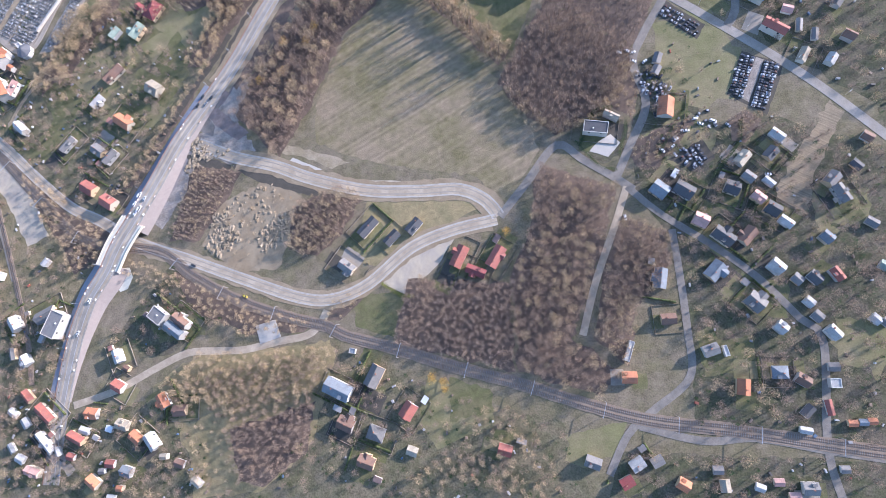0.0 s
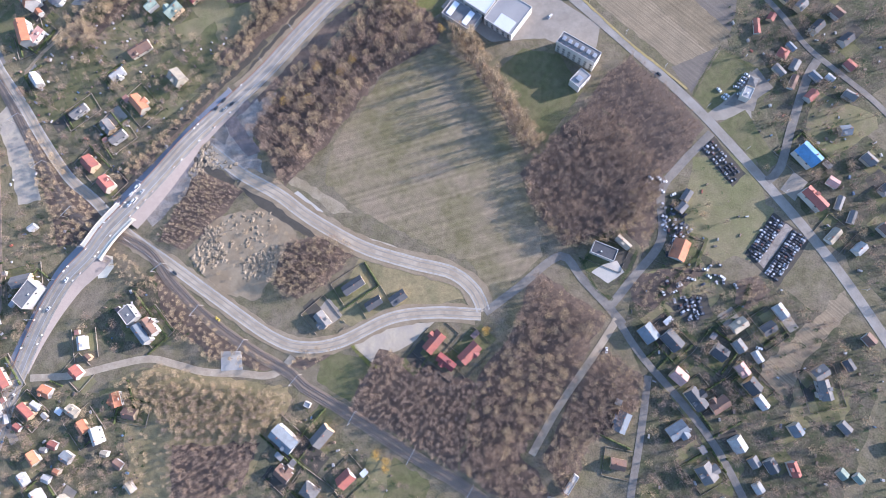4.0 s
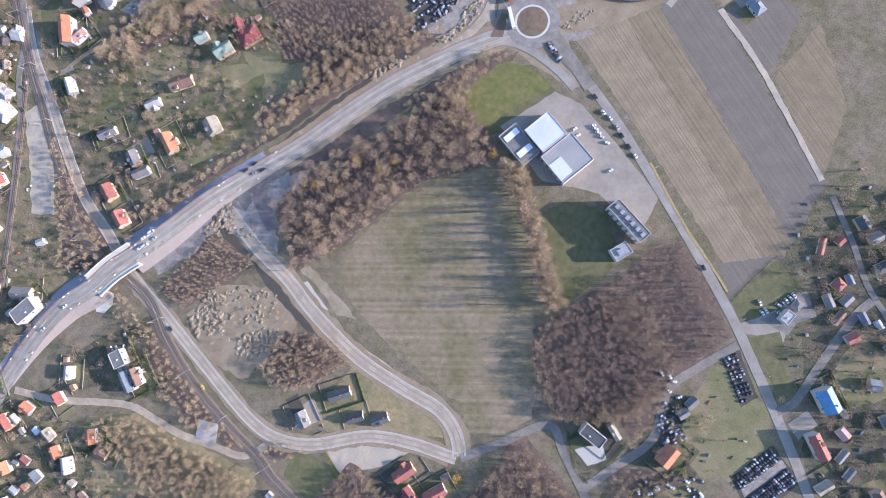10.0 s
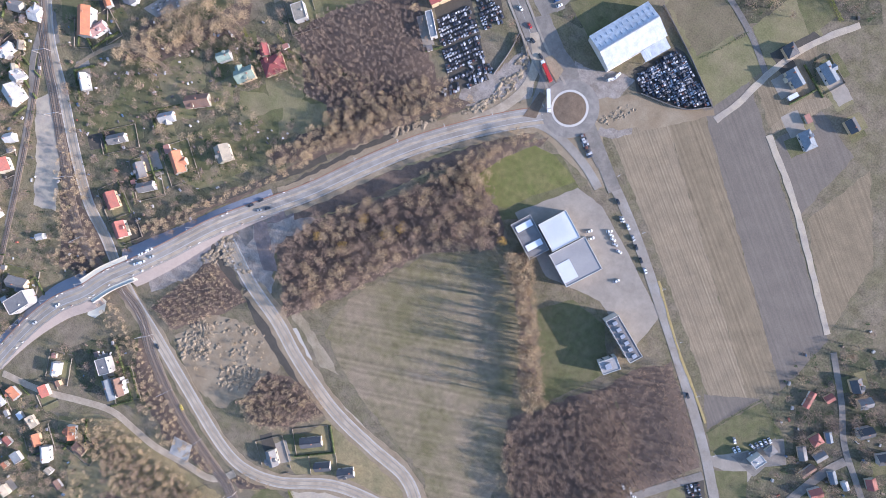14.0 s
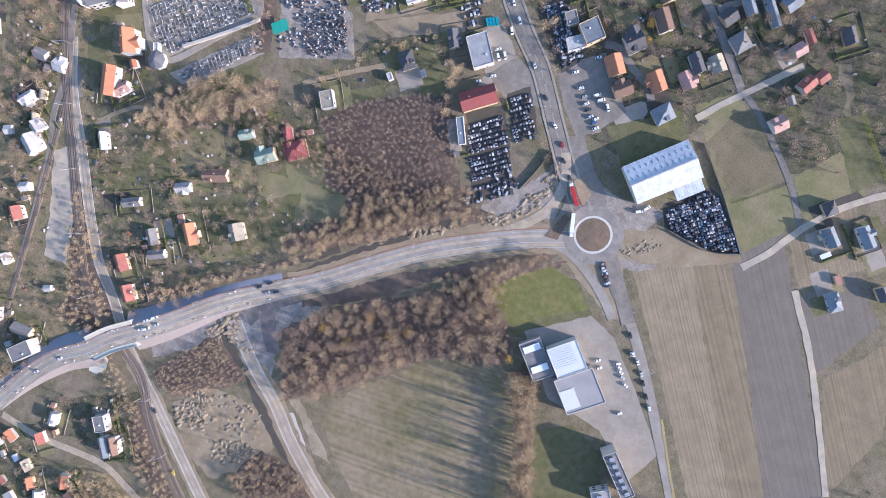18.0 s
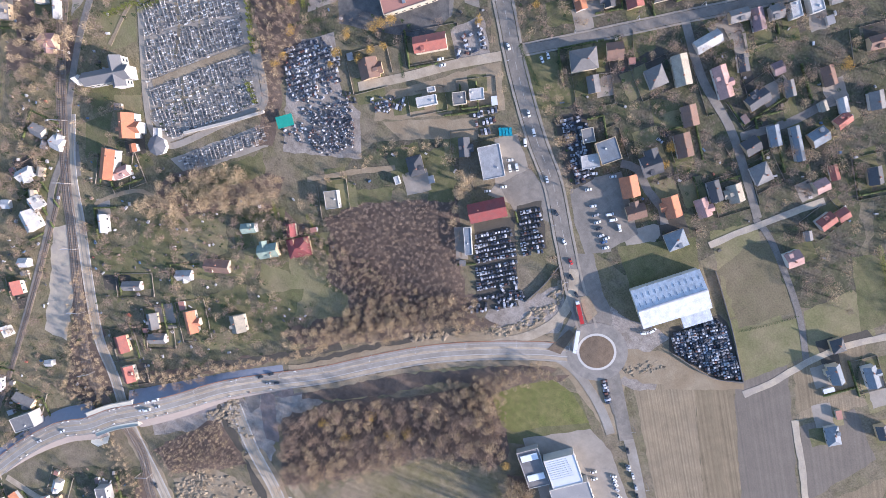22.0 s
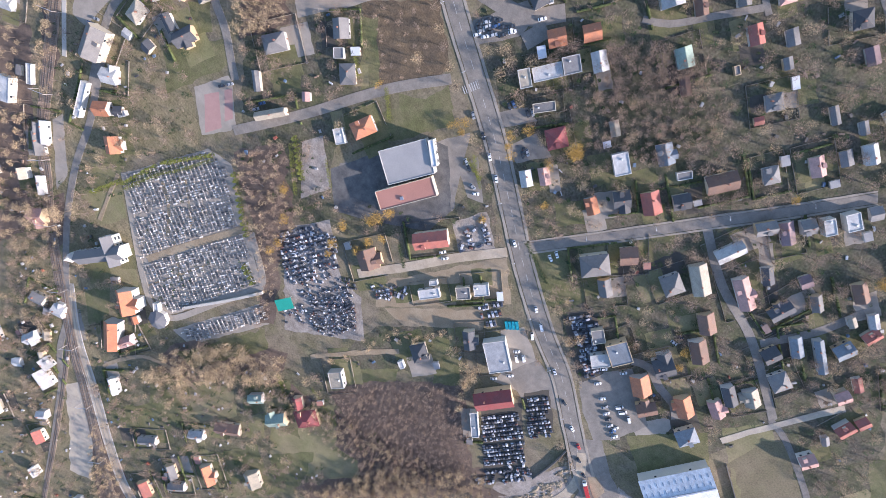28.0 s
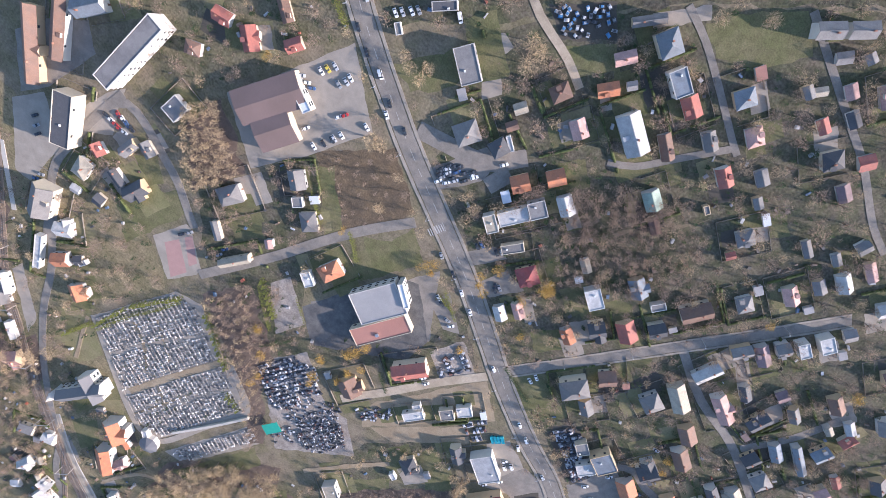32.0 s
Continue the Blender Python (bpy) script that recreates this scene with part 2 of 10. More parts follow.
def poly_area(name, pts, z, material, thick=0.3, ragged=1.0, step=4.0, label="", category="", kind="structure"):
    """A patch of ground with a slightly uneven outline."""
    rng = random.Random(int(abs(pts[0][0]) * 10) + len(pts))
    out = []
    for i, a in enumerate(pts):
        a, b = np.array(a), np.array(pts[(i + 1) % len(pts)])
        n = max(1, int(np.linalg.norm(b - a) / step))
        for k in range(n):
            q = a + (b - a) * k / n
            out.append(q + (np.array([rng.uniform(-ragged, ragged), rng.uniform(-ragged, ragged)]) if k else 0))
    if sum(out[i - 1][0] * out[i][1] - out[i][0] * out[i - 1][1] for i in range(len(out))) < 0:
        out.reverse()
    tris = tessellate([[Vector((q[0], q[1], 0)) for q in out]])
    n = len(out)
    verts = [(q[0], q[1], z) for q in out] + [(q[0], q[1], z - thick) for q in out]
    faces = []
    for a, b, c in tris:
        p, q, r = out[a], out[b], out[c]
        up = (q[0] - p[0]) * (r[1] - p[1]) - (q[1] - p[1]) * (r[0] - p[0]) > 0
        faces.append((a, b, c) if up else (a, c, b))
    faces += [(i, n + i, n + (i + 1) % n, (i + 1) % n) for i in range(n)]
    return tagged(link_mesh(name, verts, faces, material), label, category, kind=kind)


def inside(p, poly):
    c = False
    for i in range(len(poly)):
        (x0, y0), (x1, y1) = poly[i - 1], poly[i]
        if (y0 > p[1]) != (y1 > p[1]) and p[0] < (x1 - x0) * (p[1] - y0) / (y1 - y0) + x0:
            c = not c
    return c


def scatter(poly, spacing, rng, margin=0.0):
    """Uneven but spread points inside an outline."""
    xs, ys = [q[0] for q in poly], [q[1] for q in poly]
    out = []
    y = min(ys)
    while y < max(ys):
        x = min(xs) + rng.uniform(0, spacing)
        while x < max(xs):
            q = (x + rng.uniform(-0.45, 0.45) * spacing, y + rng.uniform(-0.45, 0.45) * spacing)
            if inside(q, poly):
                out.append(q)
            x += spacing
        y += spacing
    return out


# ---- trees ----
def bare_tree_arrays(seed, twigs=240, crown=0.26, low=0.34, thin=0.0065, reach=0.11, limbs=7):
    """Trunk, limbs and a domed crown of fine twigs for a bare tree one unit high: vertices and triangles of wood and of twigs."""
    rng = random.Random(seed)
    wv, wf, tv, tf = [], [], [], []

    def stick(a, b, r0, r1, n=4):
        a, b = Vector(a), Vector(b)
        d = (b - a).normalized()
        u = d.orthogonal().normalized()
        w = d.cross(u)
        k = len(wv)
        for c, r in ((a, r0), (b, r1)):
            for i in range(n):
                s = 2 * math.pi * i / n
                wv.append(tuple(c + (u * math.cos(s) + w * math.sin(s)) * r))
        for i in range(n):
            j = (i + 1) % n
            wf.append((k + i, k + j, k + n + j))
            wf.append((k + i, k + n + j, k + n + i))

    fork = rng.uniform(0.25, 0.4)
    stick((0, 0, -0.03), (0, 0, fork), 0.017, 0.013, 5)
    mid, tall = (1 + low) / 2, (1 - low) / 2
    ends = []
    for i in range(limbs):
        a = 2 * math.pi * (i + rng.uniform(-0.3, 0.3)) / limbs
        rad = crown * (rng.uniform(0.45, 0.8) if i else 0.1)
        tip = Vector((math.cos(a) * rad, math.sin(a) * rad, mid + tall * (rng.uniform(-0.1, 0.5) if i else 0.75)))
        stick((0, 0, fork * rng.uniform(0.75, 1.0)), tip, 0.009, 0.0035, 3)
        ends.append(tip)
    # lobes round the ends of the limbs give the crown its uneven outline
    size = [rng.uniform(0.42, 0.62) * crown for _ in ends]
    for i in range(twigs):
        k = rng.randrange(limbs)
        d = Vector((rng.gauss(0, 1), rng.gauss(0, 1), rng.gauss(0.35, 0.8))).normalized()
        q = ends[k] + Vector((d.x, d.y, d.z * tall / crown * 0.8)) * size[k] * rng.uniform(0.35, 1.0)
        way = (d + Vector((q.x, q.y, 0)) * 2.0 + Vector((rng.gauss(0, 0.5), rng.gauss(0, 0.5), rng.uniform(0.0, 0.7)))).normalized()
        e = q + way * reach * rng.uniform(0.6, 1.25)
        side = way.cross(Vector((rng.uniform(-1, 1), rng.uniform(-1, 1), rng.uniform(-1, 1)))).normalized() * thin * rng.uniform(0.7, 1.3)
        n = len(tv)
        tv.extend([tuple(q - side), tuple(q + side), tuple(e)])
        tf.append((n, n + 1, n + 2))
    return np.array(wv), np.array(wf), np.array(tv), np.array(tf)


BARE = [bare_tree_arrays(s, 460, 0.27, thin=0.0052) for s in range(5)]
FINE = [bare_tree_arrays(30 + s, 145, 0.22, thin=0.0070, reach=0.11, limbs=6) for s in range(6)]
SCRUB = [bare_tree_arrays(170 + s, 300, 0.27, thin=0.0066) for s in range(5)]
OPEN_WOOD = [bare_tree_arrays(110 + s, 430, 0.25, 0.34, 0.0056, 0.075, 8) for s in range(6)]
BUSH = [bare_tree_arrays(50 + s, 42, 0.27, 0.1, 0.012, 0.14, 6) for s in range(4)]
SPREAD = [bare_tree_arrays(80 + s, 270, 0.26, 0.28, 0.0060, 0.08, 10) for s in range(5)]
SLIM = [bare_tree_arrays(140 + s, 260, 0.13, 0.16, 0.0042, 0.06, 9) for s in range(5)]


def many(variants, spots, name, m_wood, m_twig, label, category, rng, wide=1.0):
    """A wood or thicket as one mesh: each spot is x, y, height."""
    V, F, MI, base = [], [], [], 0
    for x, y, h in spots:
        wv, wf, tv, tf = variants[rng.randrange(len(variants))]
        a = rng.uniform(0, 2 * math.pi)
        c, s = math.cos(a), math.sin(a)
        k = wide * rng.uniform(0.85, 1.2)
        for vv, ff, mi in ((wv, wf, 0), (tv, tf, 1)):
            q = np.empty_like(vv)
            q[:, 0] = (vv[:, 0] * c - vv[:, 1] * s) * h * k + x
            q[:, 1] = (vv[:, 0] * s + vv[:, 1] * c) * h * k + y
            q[:, 2] = vv[:, 2] * h
            V.append(q)
            F.append(ff + base)
            MI.append(np.full(len(ff), mi, dtype=np.int32))
            base += len(vv)
    V, F, MI = np.concatenate(V), np.concatenate(F), np.concatenate(MI)
    me = bpy.data.meshes.new(name)
    me.vertices.add(len(V))
    me.vertices.foreach_set("co", V.ravel())
    me.loops.add(F.size)
    me.loops.foreach_set("vertex_index", F.ravel().astype(np.int32))
    me.polygons.add(len(F))
    me.polygons.foreach_set("loop_start", np.arange(0, F.size, 3, dtype=np.int32))
    me.materials.append(m_wood)
    me.materials.append(m_twig)
    me.polygons.foreach_set("material_index", MI)
    me.update()
    me.validate()
    return tagged(new(name, me), label, category, kind="stuff")


def wood(name, poly, spacing, hmin, hmax, label, twig=None, variants=None, wide=1.0, floor=True, seed=1):
    rng = random.Random(seed + int(abs(poly[0][0])))
    if name in ("woodland", "thicket") and variants is None:
        spacing, hmin, hmax, wide = spacing * 0.62, hmin * 0.72, hmax * 0.78, wide * 1.05
        variants = FINE
    if name == "scrub" and variants is None:
        variants = SCRUB
    if floor:
        poly_area("woodland_floor", poly, level_over(poly), LITTER, 0.3, 2.0, 5.0, "brown leaf litter under bare trees", "ground")
    spots = [(x, y, rng.uniform(hmin, hmax) * (0.75 if rng.random() < 0.2 else 1)) for x, y in scatter(poly, spacing, rng)]
    if twig:
        return many(variants or BARE, spots, name, BARK, twig, label, "trees", rng, wide)
    ph = rng.uniform(0, 6)
    gold = [q for q in spots if rng.random() + 0.35 * math.sin(q[0] * 0.06 + ph) * math.cos(q[1] * 0.05) < 0.52]
    many(variants or BARE, gold, name, BARK, TWIG_PALE, "golden-tan bare trees within " + label.split(" ", 1)[1], "trees", rng, wide)
    return many(variants or BARE, [q for q in spots if q not in gold], name, BARK, TWIG, label, "trees", rng, wide)


# ---- ground ----
bm = bmesh.new()
bmesh.ops.create_grid(bm, x_segments=40, y_segments=40, size=3500)
ground = bpy.data.meshes.new("ground")
bm.to_mesh(ground)
bm.free()
ground.materials.append(EARTH)
tagged(new("ground", ground), "brown and olive winter ground of gardens and rough grass", "ground", kind="structure")

LAYER = [0, 0]
ROADS = []


def next_layer():
    """A height for the next patch of ground, a few millimetres from its neighbours."""
    LAYER[0] += 1
    return 0.03 + 0.003 * (LAYER[0] % 4)


LAID = []


def crosses(a, b, c, d):
    """Whether the stretches a-b and c-d cut one another."""
    def side(p, q, r):
        return (q[0] - p[0]) * (r[1] - p[1]) - (q[1] - p[1]) * (r[0] - p[0])
    return side(a, b, c) * side(a, b, d) < 0 and side(c, d, a) * side(c, d, b) < 0


def overlap(p, q):
    if any(inside(v, q) for v in p) or any(inside(v, p) for v in q):
        return True
    return any(crosses(p[i - 1], p[i], q[k - 1], q[k]) for i in range(len(p)) for k in range(len(q)))


def level_over(pts):
    """A height just above every earlier patch that this outline overlaps."""
    c = (sum(q[0] for q in pts) / len(pts), sum(q[1] for q in pts) / len(pts))
    big = []
    for q in pts:
        r = max(1e-6, math.hypot(q[0] - c[0], q[1] - c[1]))
        big.append((c[0] + (q[0] - c[0]) * (1 + 2.2 / r), c[1] + (q[1] - c[1]) * (1 + 2.2 / r)))
    xs, ys = [q[0] for q in big], [q[1] for q in big]
    b = (min(xs), max(xs), min(ys), max(ys))
    z = 0.025
    for e, zc, shape in LAID:
        if zc > z and b[0] < e[1] and e[0] < b[1] and b[2] < e[3] and e[2] < b[3] and overlap(big, shape):
            z = zc
    z = min(z + 0.005, 0.165)
    LAID.append((b, z, big))
    return z


def next_road():
    LAYER[1] += 1
    return 0.17 + 0.002 * (LAYER[1] % 60)



HARD = []


def patch(name, pts, material, label, ragged=1.0, step=4.0, category="ground"):
    if material.name in ("asphalt", "paving", "pale_gravel", "concrete", "churned_grey_ground", "dark_soil", "lawn"):
        HARD.append((min(q[0] for q in pts), max(q[0] for q in pts), min(q[1] for q in pts), max(q[1] for q in pts), pts))
    return poly_area(name, pts, level_over(pts), material, 0.4, ragged, step, label, category)


def road(name, pts, width, material, label, lines=False, edge=0.0, kerb=False):
    z = next_road()
    line = spline(pts, 5.0)
    ROADS.append((np.array(line), width / 2))
    ob = tagged(ribbon(name, line, width / 2, width / 2, z, material, 0.5, wobble=edge), label, "road", kind="structure")
    if kerb:
        nk = normals(line)
        for s in (-1, 1):
            ribbon("kerb", [q + n * s * (width / 2 + 0.2) for q, n in zip(line, nk)], 0.22, 0.22, z + 0.12, CONCRETE, 0.4, None, ob)
            ribbon("edge_line", [q + n * s * (width / 2 - 0.5) for q, n in zip(line, nk)], 0.16, 0.16, z + 0.009, WHITE_LINE, 0.006, None, ob)
            ribbon("wheel_track", [q + n * s * width * 0.22 for q, n in zip(line, nk)], 0.45, 0.45, z + 0.006, PAVING, 0.004, None, ob, 0.15)
    if lines:
        v, f, run = [], [], 0.0
        nr = normals(line)
        for i in range(len(line) - 1):
            if i % 2 == 0:
                for q, n in ((line[i], nr[i]), (line[i + 1], nr[i + 1])):
                    for s in (-0.1, 0.1):
                        v.append((*(q + n * s), z + 0.008))
                k = len(v)
                f.append((k - 4, k - 3, k - 1, k - 2))
        link_mesh("centre_line", v, f, WHITE_LINE, ob, "worn white dashed centre line")
    return ob


WORN = mat("worn_dusty_asphalt", (0.255, 0.222, 0.18), 0.85, 0.2, 0.12, 2.0, mix2=(0.32, 0.29, 0.25), scale2=0.05)
WORN_DARK = mat("dusty_dark_asphalt", (0.145, 0.13, 0.115), 0.85, 0.3, 0.2, 2.0, mix2=(0.20, 0.18, 0.155), scale2=0.12)
PINK_GRAVEL = mat("pinkish_gravel", (0.235, 0.185, 0.165), 0.95, 0.3, 0.25, 2.5, mix2=(0.17, 0.14, 0.125), scale2=0.12)
WET = mat("wet_grey_clay", (0.19, 0.19, 0.195), 0.35, 0.2, 0.2, 1.5, spec=0.5, mix2=(0.15, 0.15, 0.155), scale2=0.08)
WASTE = mat("churned_grey_ground", (0.22, 0.185, 0.15), 0.95, 0.45, 0.25, 1.2, bump=0.2, mix2=(0.32, 0.28, 0.24), scale2=0.09)
EARTH_BROWN = mat("brown_grass", (0.19, 0.155, 0.095), 0.95, 0.4, 0.2, 1.0, bump=0.2, mix2=(0.145, 0.125, 0.07), scale2=0.05)
STRAW = mat("golden_dry_straw", (0.30, 0.235, 0.125), 0.95, 0.4, 0.25, 1.2, bump=0.2, mix2=(0.205, 0.175, 0.09), scale2=0.05)
SANDY = mat("pale_sandy_bank", (0.335, 0.275, 0.19), 0.95, 0.35, 0.25, 1.5, bump=0.2, mix2=(0.25, 0.205, 0.13), scale2=0.07)
DARK_YARD = mat("dark_stained_asphalt", (0.085, 0.083, 0.08), 0.8, 0.3, 0.2, 2.0, mix2=(0.13, 0.122, 0.112), scale2=0.1)
FRESH_LAWN = mat("fresh_lawn", (0.135, 0.142, 0.042), 0.95, 0.4, 0.25, 1.4, bump=0.2, mix2=(0.175, 0.16, 0.06), scale2=0.08)
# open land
meadow = patch("meadow", [(-106.4, 90.4), (-109.8, 121.0), (-89.1, 185.8), (-55.1, 220.3), (-20.6, 208.0), (14.7, 172.8), (28.0, 150.9), (62.2, 101.4), (69.9, 83.6), (46.5, 42.4), (20.6, 62.8), (-38.6, 70.5), (-79.9, 79.0)], STREAKED, "large dry mown meadow striped by long tree shadows", 1.5)
patch("lawn", [(-91.5, 248.5), (-81.9, 292.7), (-67.2, 304.3), (-39.6, 295.5), (-57.0, 252.2), (-72.5, 234.2)], LAWN, "green lawn behind a fence", 0.5)
patch("lawn", [(-3.4, 212.2), (10.0, 234.7), (38.7, 237.1), (63.4, 213.3), (47.5, 164.8)], LAWN, "green lawn beside the office building", 0.7)
patch("stubble_field", [(-53.7, 339.2), (-31.5, 371.1), (143.6, 266.9), (128.7, 246.8), (42.8, 292.2)], STUBBLE, "pale straw-coloured field with fine rows", 0.8)
patch("fallow_field", [(-31.5, 371.1), (-18.8, 392.5), (155.2, 286.2), (143.6, 266.9)], FALLOW, "brown field strip beside pale stubble", 0.8)
patch("ploughed_field", [(-18.8, 392.5), (-13.8, 427.6), (27.8, 404.1), (153.0, 331.2), (155.2, 286.2)], PLOUGH, "smooth dark ploughed field", 0.8)
patch("grass_field", [(-52.8, 407.7), (-42.7, 441.6), (-17.7, 430.2), (-17.7, 392.9)], MEADOW, "dry grass field beside the scrapyard", 0.8)
patch("grass_field", [(-107.7, 436.2), (-94.6, 460.0), (-44.8, 442.1), (-53.7, 412.5)], MEADOW, "dry grass field with long shadows", 0.8)
patch("grass_field", [(-9.2, 430.2), (5.6, 451.5), (35.2, 453.8), (43.4, 447.8), (29.1, 407.6)], STUBBLE, "straw-coloured rough field", 0.8)
patch("ploughed_field", [(32.8, 406.1), (41.0, 439.5), (77.6, 431.2), (79.8, 381.8)], PLOUGH, "dark fallow plot beside a house", 0.8)
patch("grass_field", [(85.6, 381.0), (91.3, 431.4), (137.2, 387.8), (149.5, 334.6)], FALLOW, "grassy field beyond the ploughed land", 0.8)
patch("grass_field", [(-7.4, 428.4), (-0.1, 474.9), (28.2, 454.1), (24.2, 409.2)], FALLOW, "rough pale grass field", 0.8)
patch("grass_field", [(168.4, 173.6), (214.9, 163.2), (217.3, 120.8), (190.5, 123.7), (163.9, 139.8)], MEADOW, "rough grass plot among gardens", 0.8)
patch("grass_field", [(89.3, -119.0), (130.9, -107.2), (122.7, -131.3), (96.6, -133.1)], MEADOW, "grass plot by the railway", 0.8)
patch("grass_field", [(-5.7, -86.4), (34.5, -92.4), (43.1, -114.3), (4.2, -134.9), (-10.4, -116.9)], MEADOW, "meadow with scattered shrubs", 0.8)
patch("lawn", [(-64.1, -31.8), (-23.7, -24.9), (-31.4, -60.2), (-60.9, -53.8)], LAWN, "green plot behind a hedge", 0.6)
patch("dirt_yard", [(-191.8, 3.2), (-179.1, 40.7), (-137.7, 60.5), (-113.5, 45.6), (-115.8, 14.5), (-126.1, -12.2), (-156.0, -15.8)], DIRT, "bare dirt yard with rubble heaps", 1.5)
patch("gravel_verge", [(-46.0, -20.8), (-21.5, 0.6), (9.3, 14.3), (-2.6, -6.5), (-23.9, -28.7)], GRAVEL, "pale gravel forecourt", 0.5)
patch("grass_field", [(-58.8, 47.0), (-30.6, 49.4), (7.8, 49.6), (28.1, 39.1), (-10.7, 15.4), (-46.1, -8.2), (-68.1, -5.0)], STRAW, "dry straw-coloured slope between two roads", 0.8)
patch("grass_field", [(-273.3, 180.0), (-249.7, 225.7), (-217.8, 215.7), (-241.6, 173.9)], LAWN, "green garden lawn by a thicket", 0.8)
patch("lawn", [(-383.4, 387.2), (-375.0, 436.4), (-363.1, 430.4), (-374.0, 395.1)], LAWN, "green fenced lawn", 0.6)
patch("car_park_ground", [(-369.5, 372.3), (-352.8, 417.1), (-346.8, 429.3), (-318.0, 391.7), (-344.9, 359.8), (-373.7, 342.0), (-383.7, 356.2)], ASPHALT, "asphalt yard round a hall", 0.5)
patch("yard", [(-62.6, 252.5), (-42.1, 295.3), (-21.1, 297.1), (14.0, 285.7), (61.7, 267.3), (65.0, 236.6), (24.3, 247.1), (-15.3, 234.1)], PAVING, "paved yard between office buildings", 0.5)
patch("car_park_ground", [(-492.5, 416.7), (-475.3, 450.7), (-460.7, 483.5), (-425.5, 457.9), (-439.6, 427.1), (-459.0, 393.8)], PAVING, "paved car park of a supermarket", 0.5)
patch("cemetery_ground", [(-473.0, 236.2), (-445.3, 294.9), (-428.4, 300.0), (-358.7, 256.2), (-386.7, 181.4), (-410.1, 184.6)], PAVING, "grey paved cemetery ground between graves", 0.5)
patch("cemetery_ground", [(-376.7, 176.5), (-349.2, 249.5), (-335.8, 240.5), (-360.6, 178.3)], PAVING, "grey cemetery ground of the lower section", 0.5)

# dark triangle laid where trees shade the end of the field
patch("fallow_field", [(120.9, 248.4), (150.5, 272.0), (140.0, 231.7)], PLOUGH, "dark corner of a field", 0.8)
patch("grass_field", [(141.3, 230.1), (152.5, 271.4), (181.7, 263.5), (193.0, 246.5), (156.9, 218.6)], LAWN, "green plot behind a pale hall", 0.8)
patch("forecourt", [(-239.7, 365.9), (-232.9, 379.5), (-203.4, 369.2), (-187.2, 378.4), (-181.5, 365.6), (-195.9, 350.4), (-213.8, 339.6), (-216.0, 348.2)], PAVING, "paved forecourt beside the town road", 0.4)
patch("car_park_ground", [(-183.0, 383.8), (-179.7, 396.2), (-165.9, 409.2), (-154.4, 402.3), (-149.2, 392.1), (-134.0, 380.3), (-142.3, 365.9), (-164.3, 373.2)], ASPHALT, "asphalt lot with parked cars beside the town road", 0.4)
patch("forecourt", [(-139.5, 392.9), (-132.3, 412.1), (-126.6, 416.0), (-122.4, 407.4), (-122.6, 397.8), (-130.4, 390.2)], PAVING, "grey paved yard of a house", 0.4)
patch("grass_field", [(-134.3, 385.5), (-109.5, 427.3), (-86.4, 414.3), (-106.7, 375.0)], LAWN, "green garden behind the warehouse", 0.8)
patch("junction", [(-151.5, 355.2), (-139.7, 370.4), (-112.7, 358.9), (-92.0, 355.1), (-94.3, 344.5), (-106.0, 333.3), (-123.4, 338.7)], ASPHALT, "wide asphalt approach to the roundabout", 0.4)
patch("station_yard", [(-577.9, 323.9), (-565.7, 340.5), (-543.7, 319.7), (-547.3, 287.4), (-557.2, 286.5)], PAVING, "grey paved yard with parked cars", 0.5)
patch("station_yard", [(-592.7, 357.8), (-583.2, 374.6), (-565.3, 391.9), (-554.1, 380.0), (-564.7, 345.7), (-575.7, 330.5)], ASPHALT, "asphalt yard between long sheds", 0.5)
patch("forecourt", [(-547.9, 343.8), (-539.8, 366.4), (-532.9, 377.3), (-530.2, 363.6), (-525.3, 349.5), (-538.6, 338.2)], PAVING, "pale paved square with parked cars", 0.4)
patch("pale_ground", [(-386.3, 52.6), (-368.5, 62.7), (-330.1, 8.9), (-348.2, -0.5)], GRAVEL, "pale gravel yard beside a single track", 1.0)
patch("grass_field", [(151.8, 155.9), (173.7, 188.1), (199.5, 168.9), (219.8, 151.9), (210.3, 128.7), (189.7, 119.6)], MEADOW, "pale green open plot", 1.0)
patch("storage_ground", [(153.4, 194.1), (161.5, 204.8), (190.9, 182.5), (184.3, 170.5)], SOIL, "dark strip with stored goods", 0.6)
patch("grass_field", [(143.5, 92.9), (175.6, 113.8), (197.0, 95.9), (188.9, 78.3), (155.6, 67.9)], MEADOW, "rough grass with dumped goods", 0.8)

patch("construction_ground", [(-113.3, 312.8), (-107.9, 329.2), (-90.3, 346.5), (-70.1, 356.6), (-21.3, 399.9), (-16.1, 395.8), (-59.4, 335.1), (-25.5, 313.5), (-32.7, 302.6), (-60.2, 304.3), (-89.5, 305.0)], DIRT, "bare brown construction ground round the roundabout", 1.5)
patch("construction_ground", [(-212.9, 89.6), (-184.7, 140.2), (-169.1, 149.0), (-171.2, 127.1), (-175.1, 107.8), (-156.6, 83.8), (-162.6, 67.4), (-188.8, 85.4)], WASTE, "grey churned ground at a road junction", 1.5)
patch("construction_ground", [(-238.1, 22.0), (-212.9, 89.6), (-188.8, 85.4), (-194.3, 74.5), (-213.4, 45.1), (-228.4, 16.2)], WASTE, "grey stony ground below the embankment", 1.5)
patch("construction_ground", [(-159.0, 219.2), (-133.3, 274.2), (-114.5, 311.5), (-101.3, 312.2), (-120.2, 287.6), (-148.1, 236.2)], DIRT, "bare earth slope above the main road", 1.5)
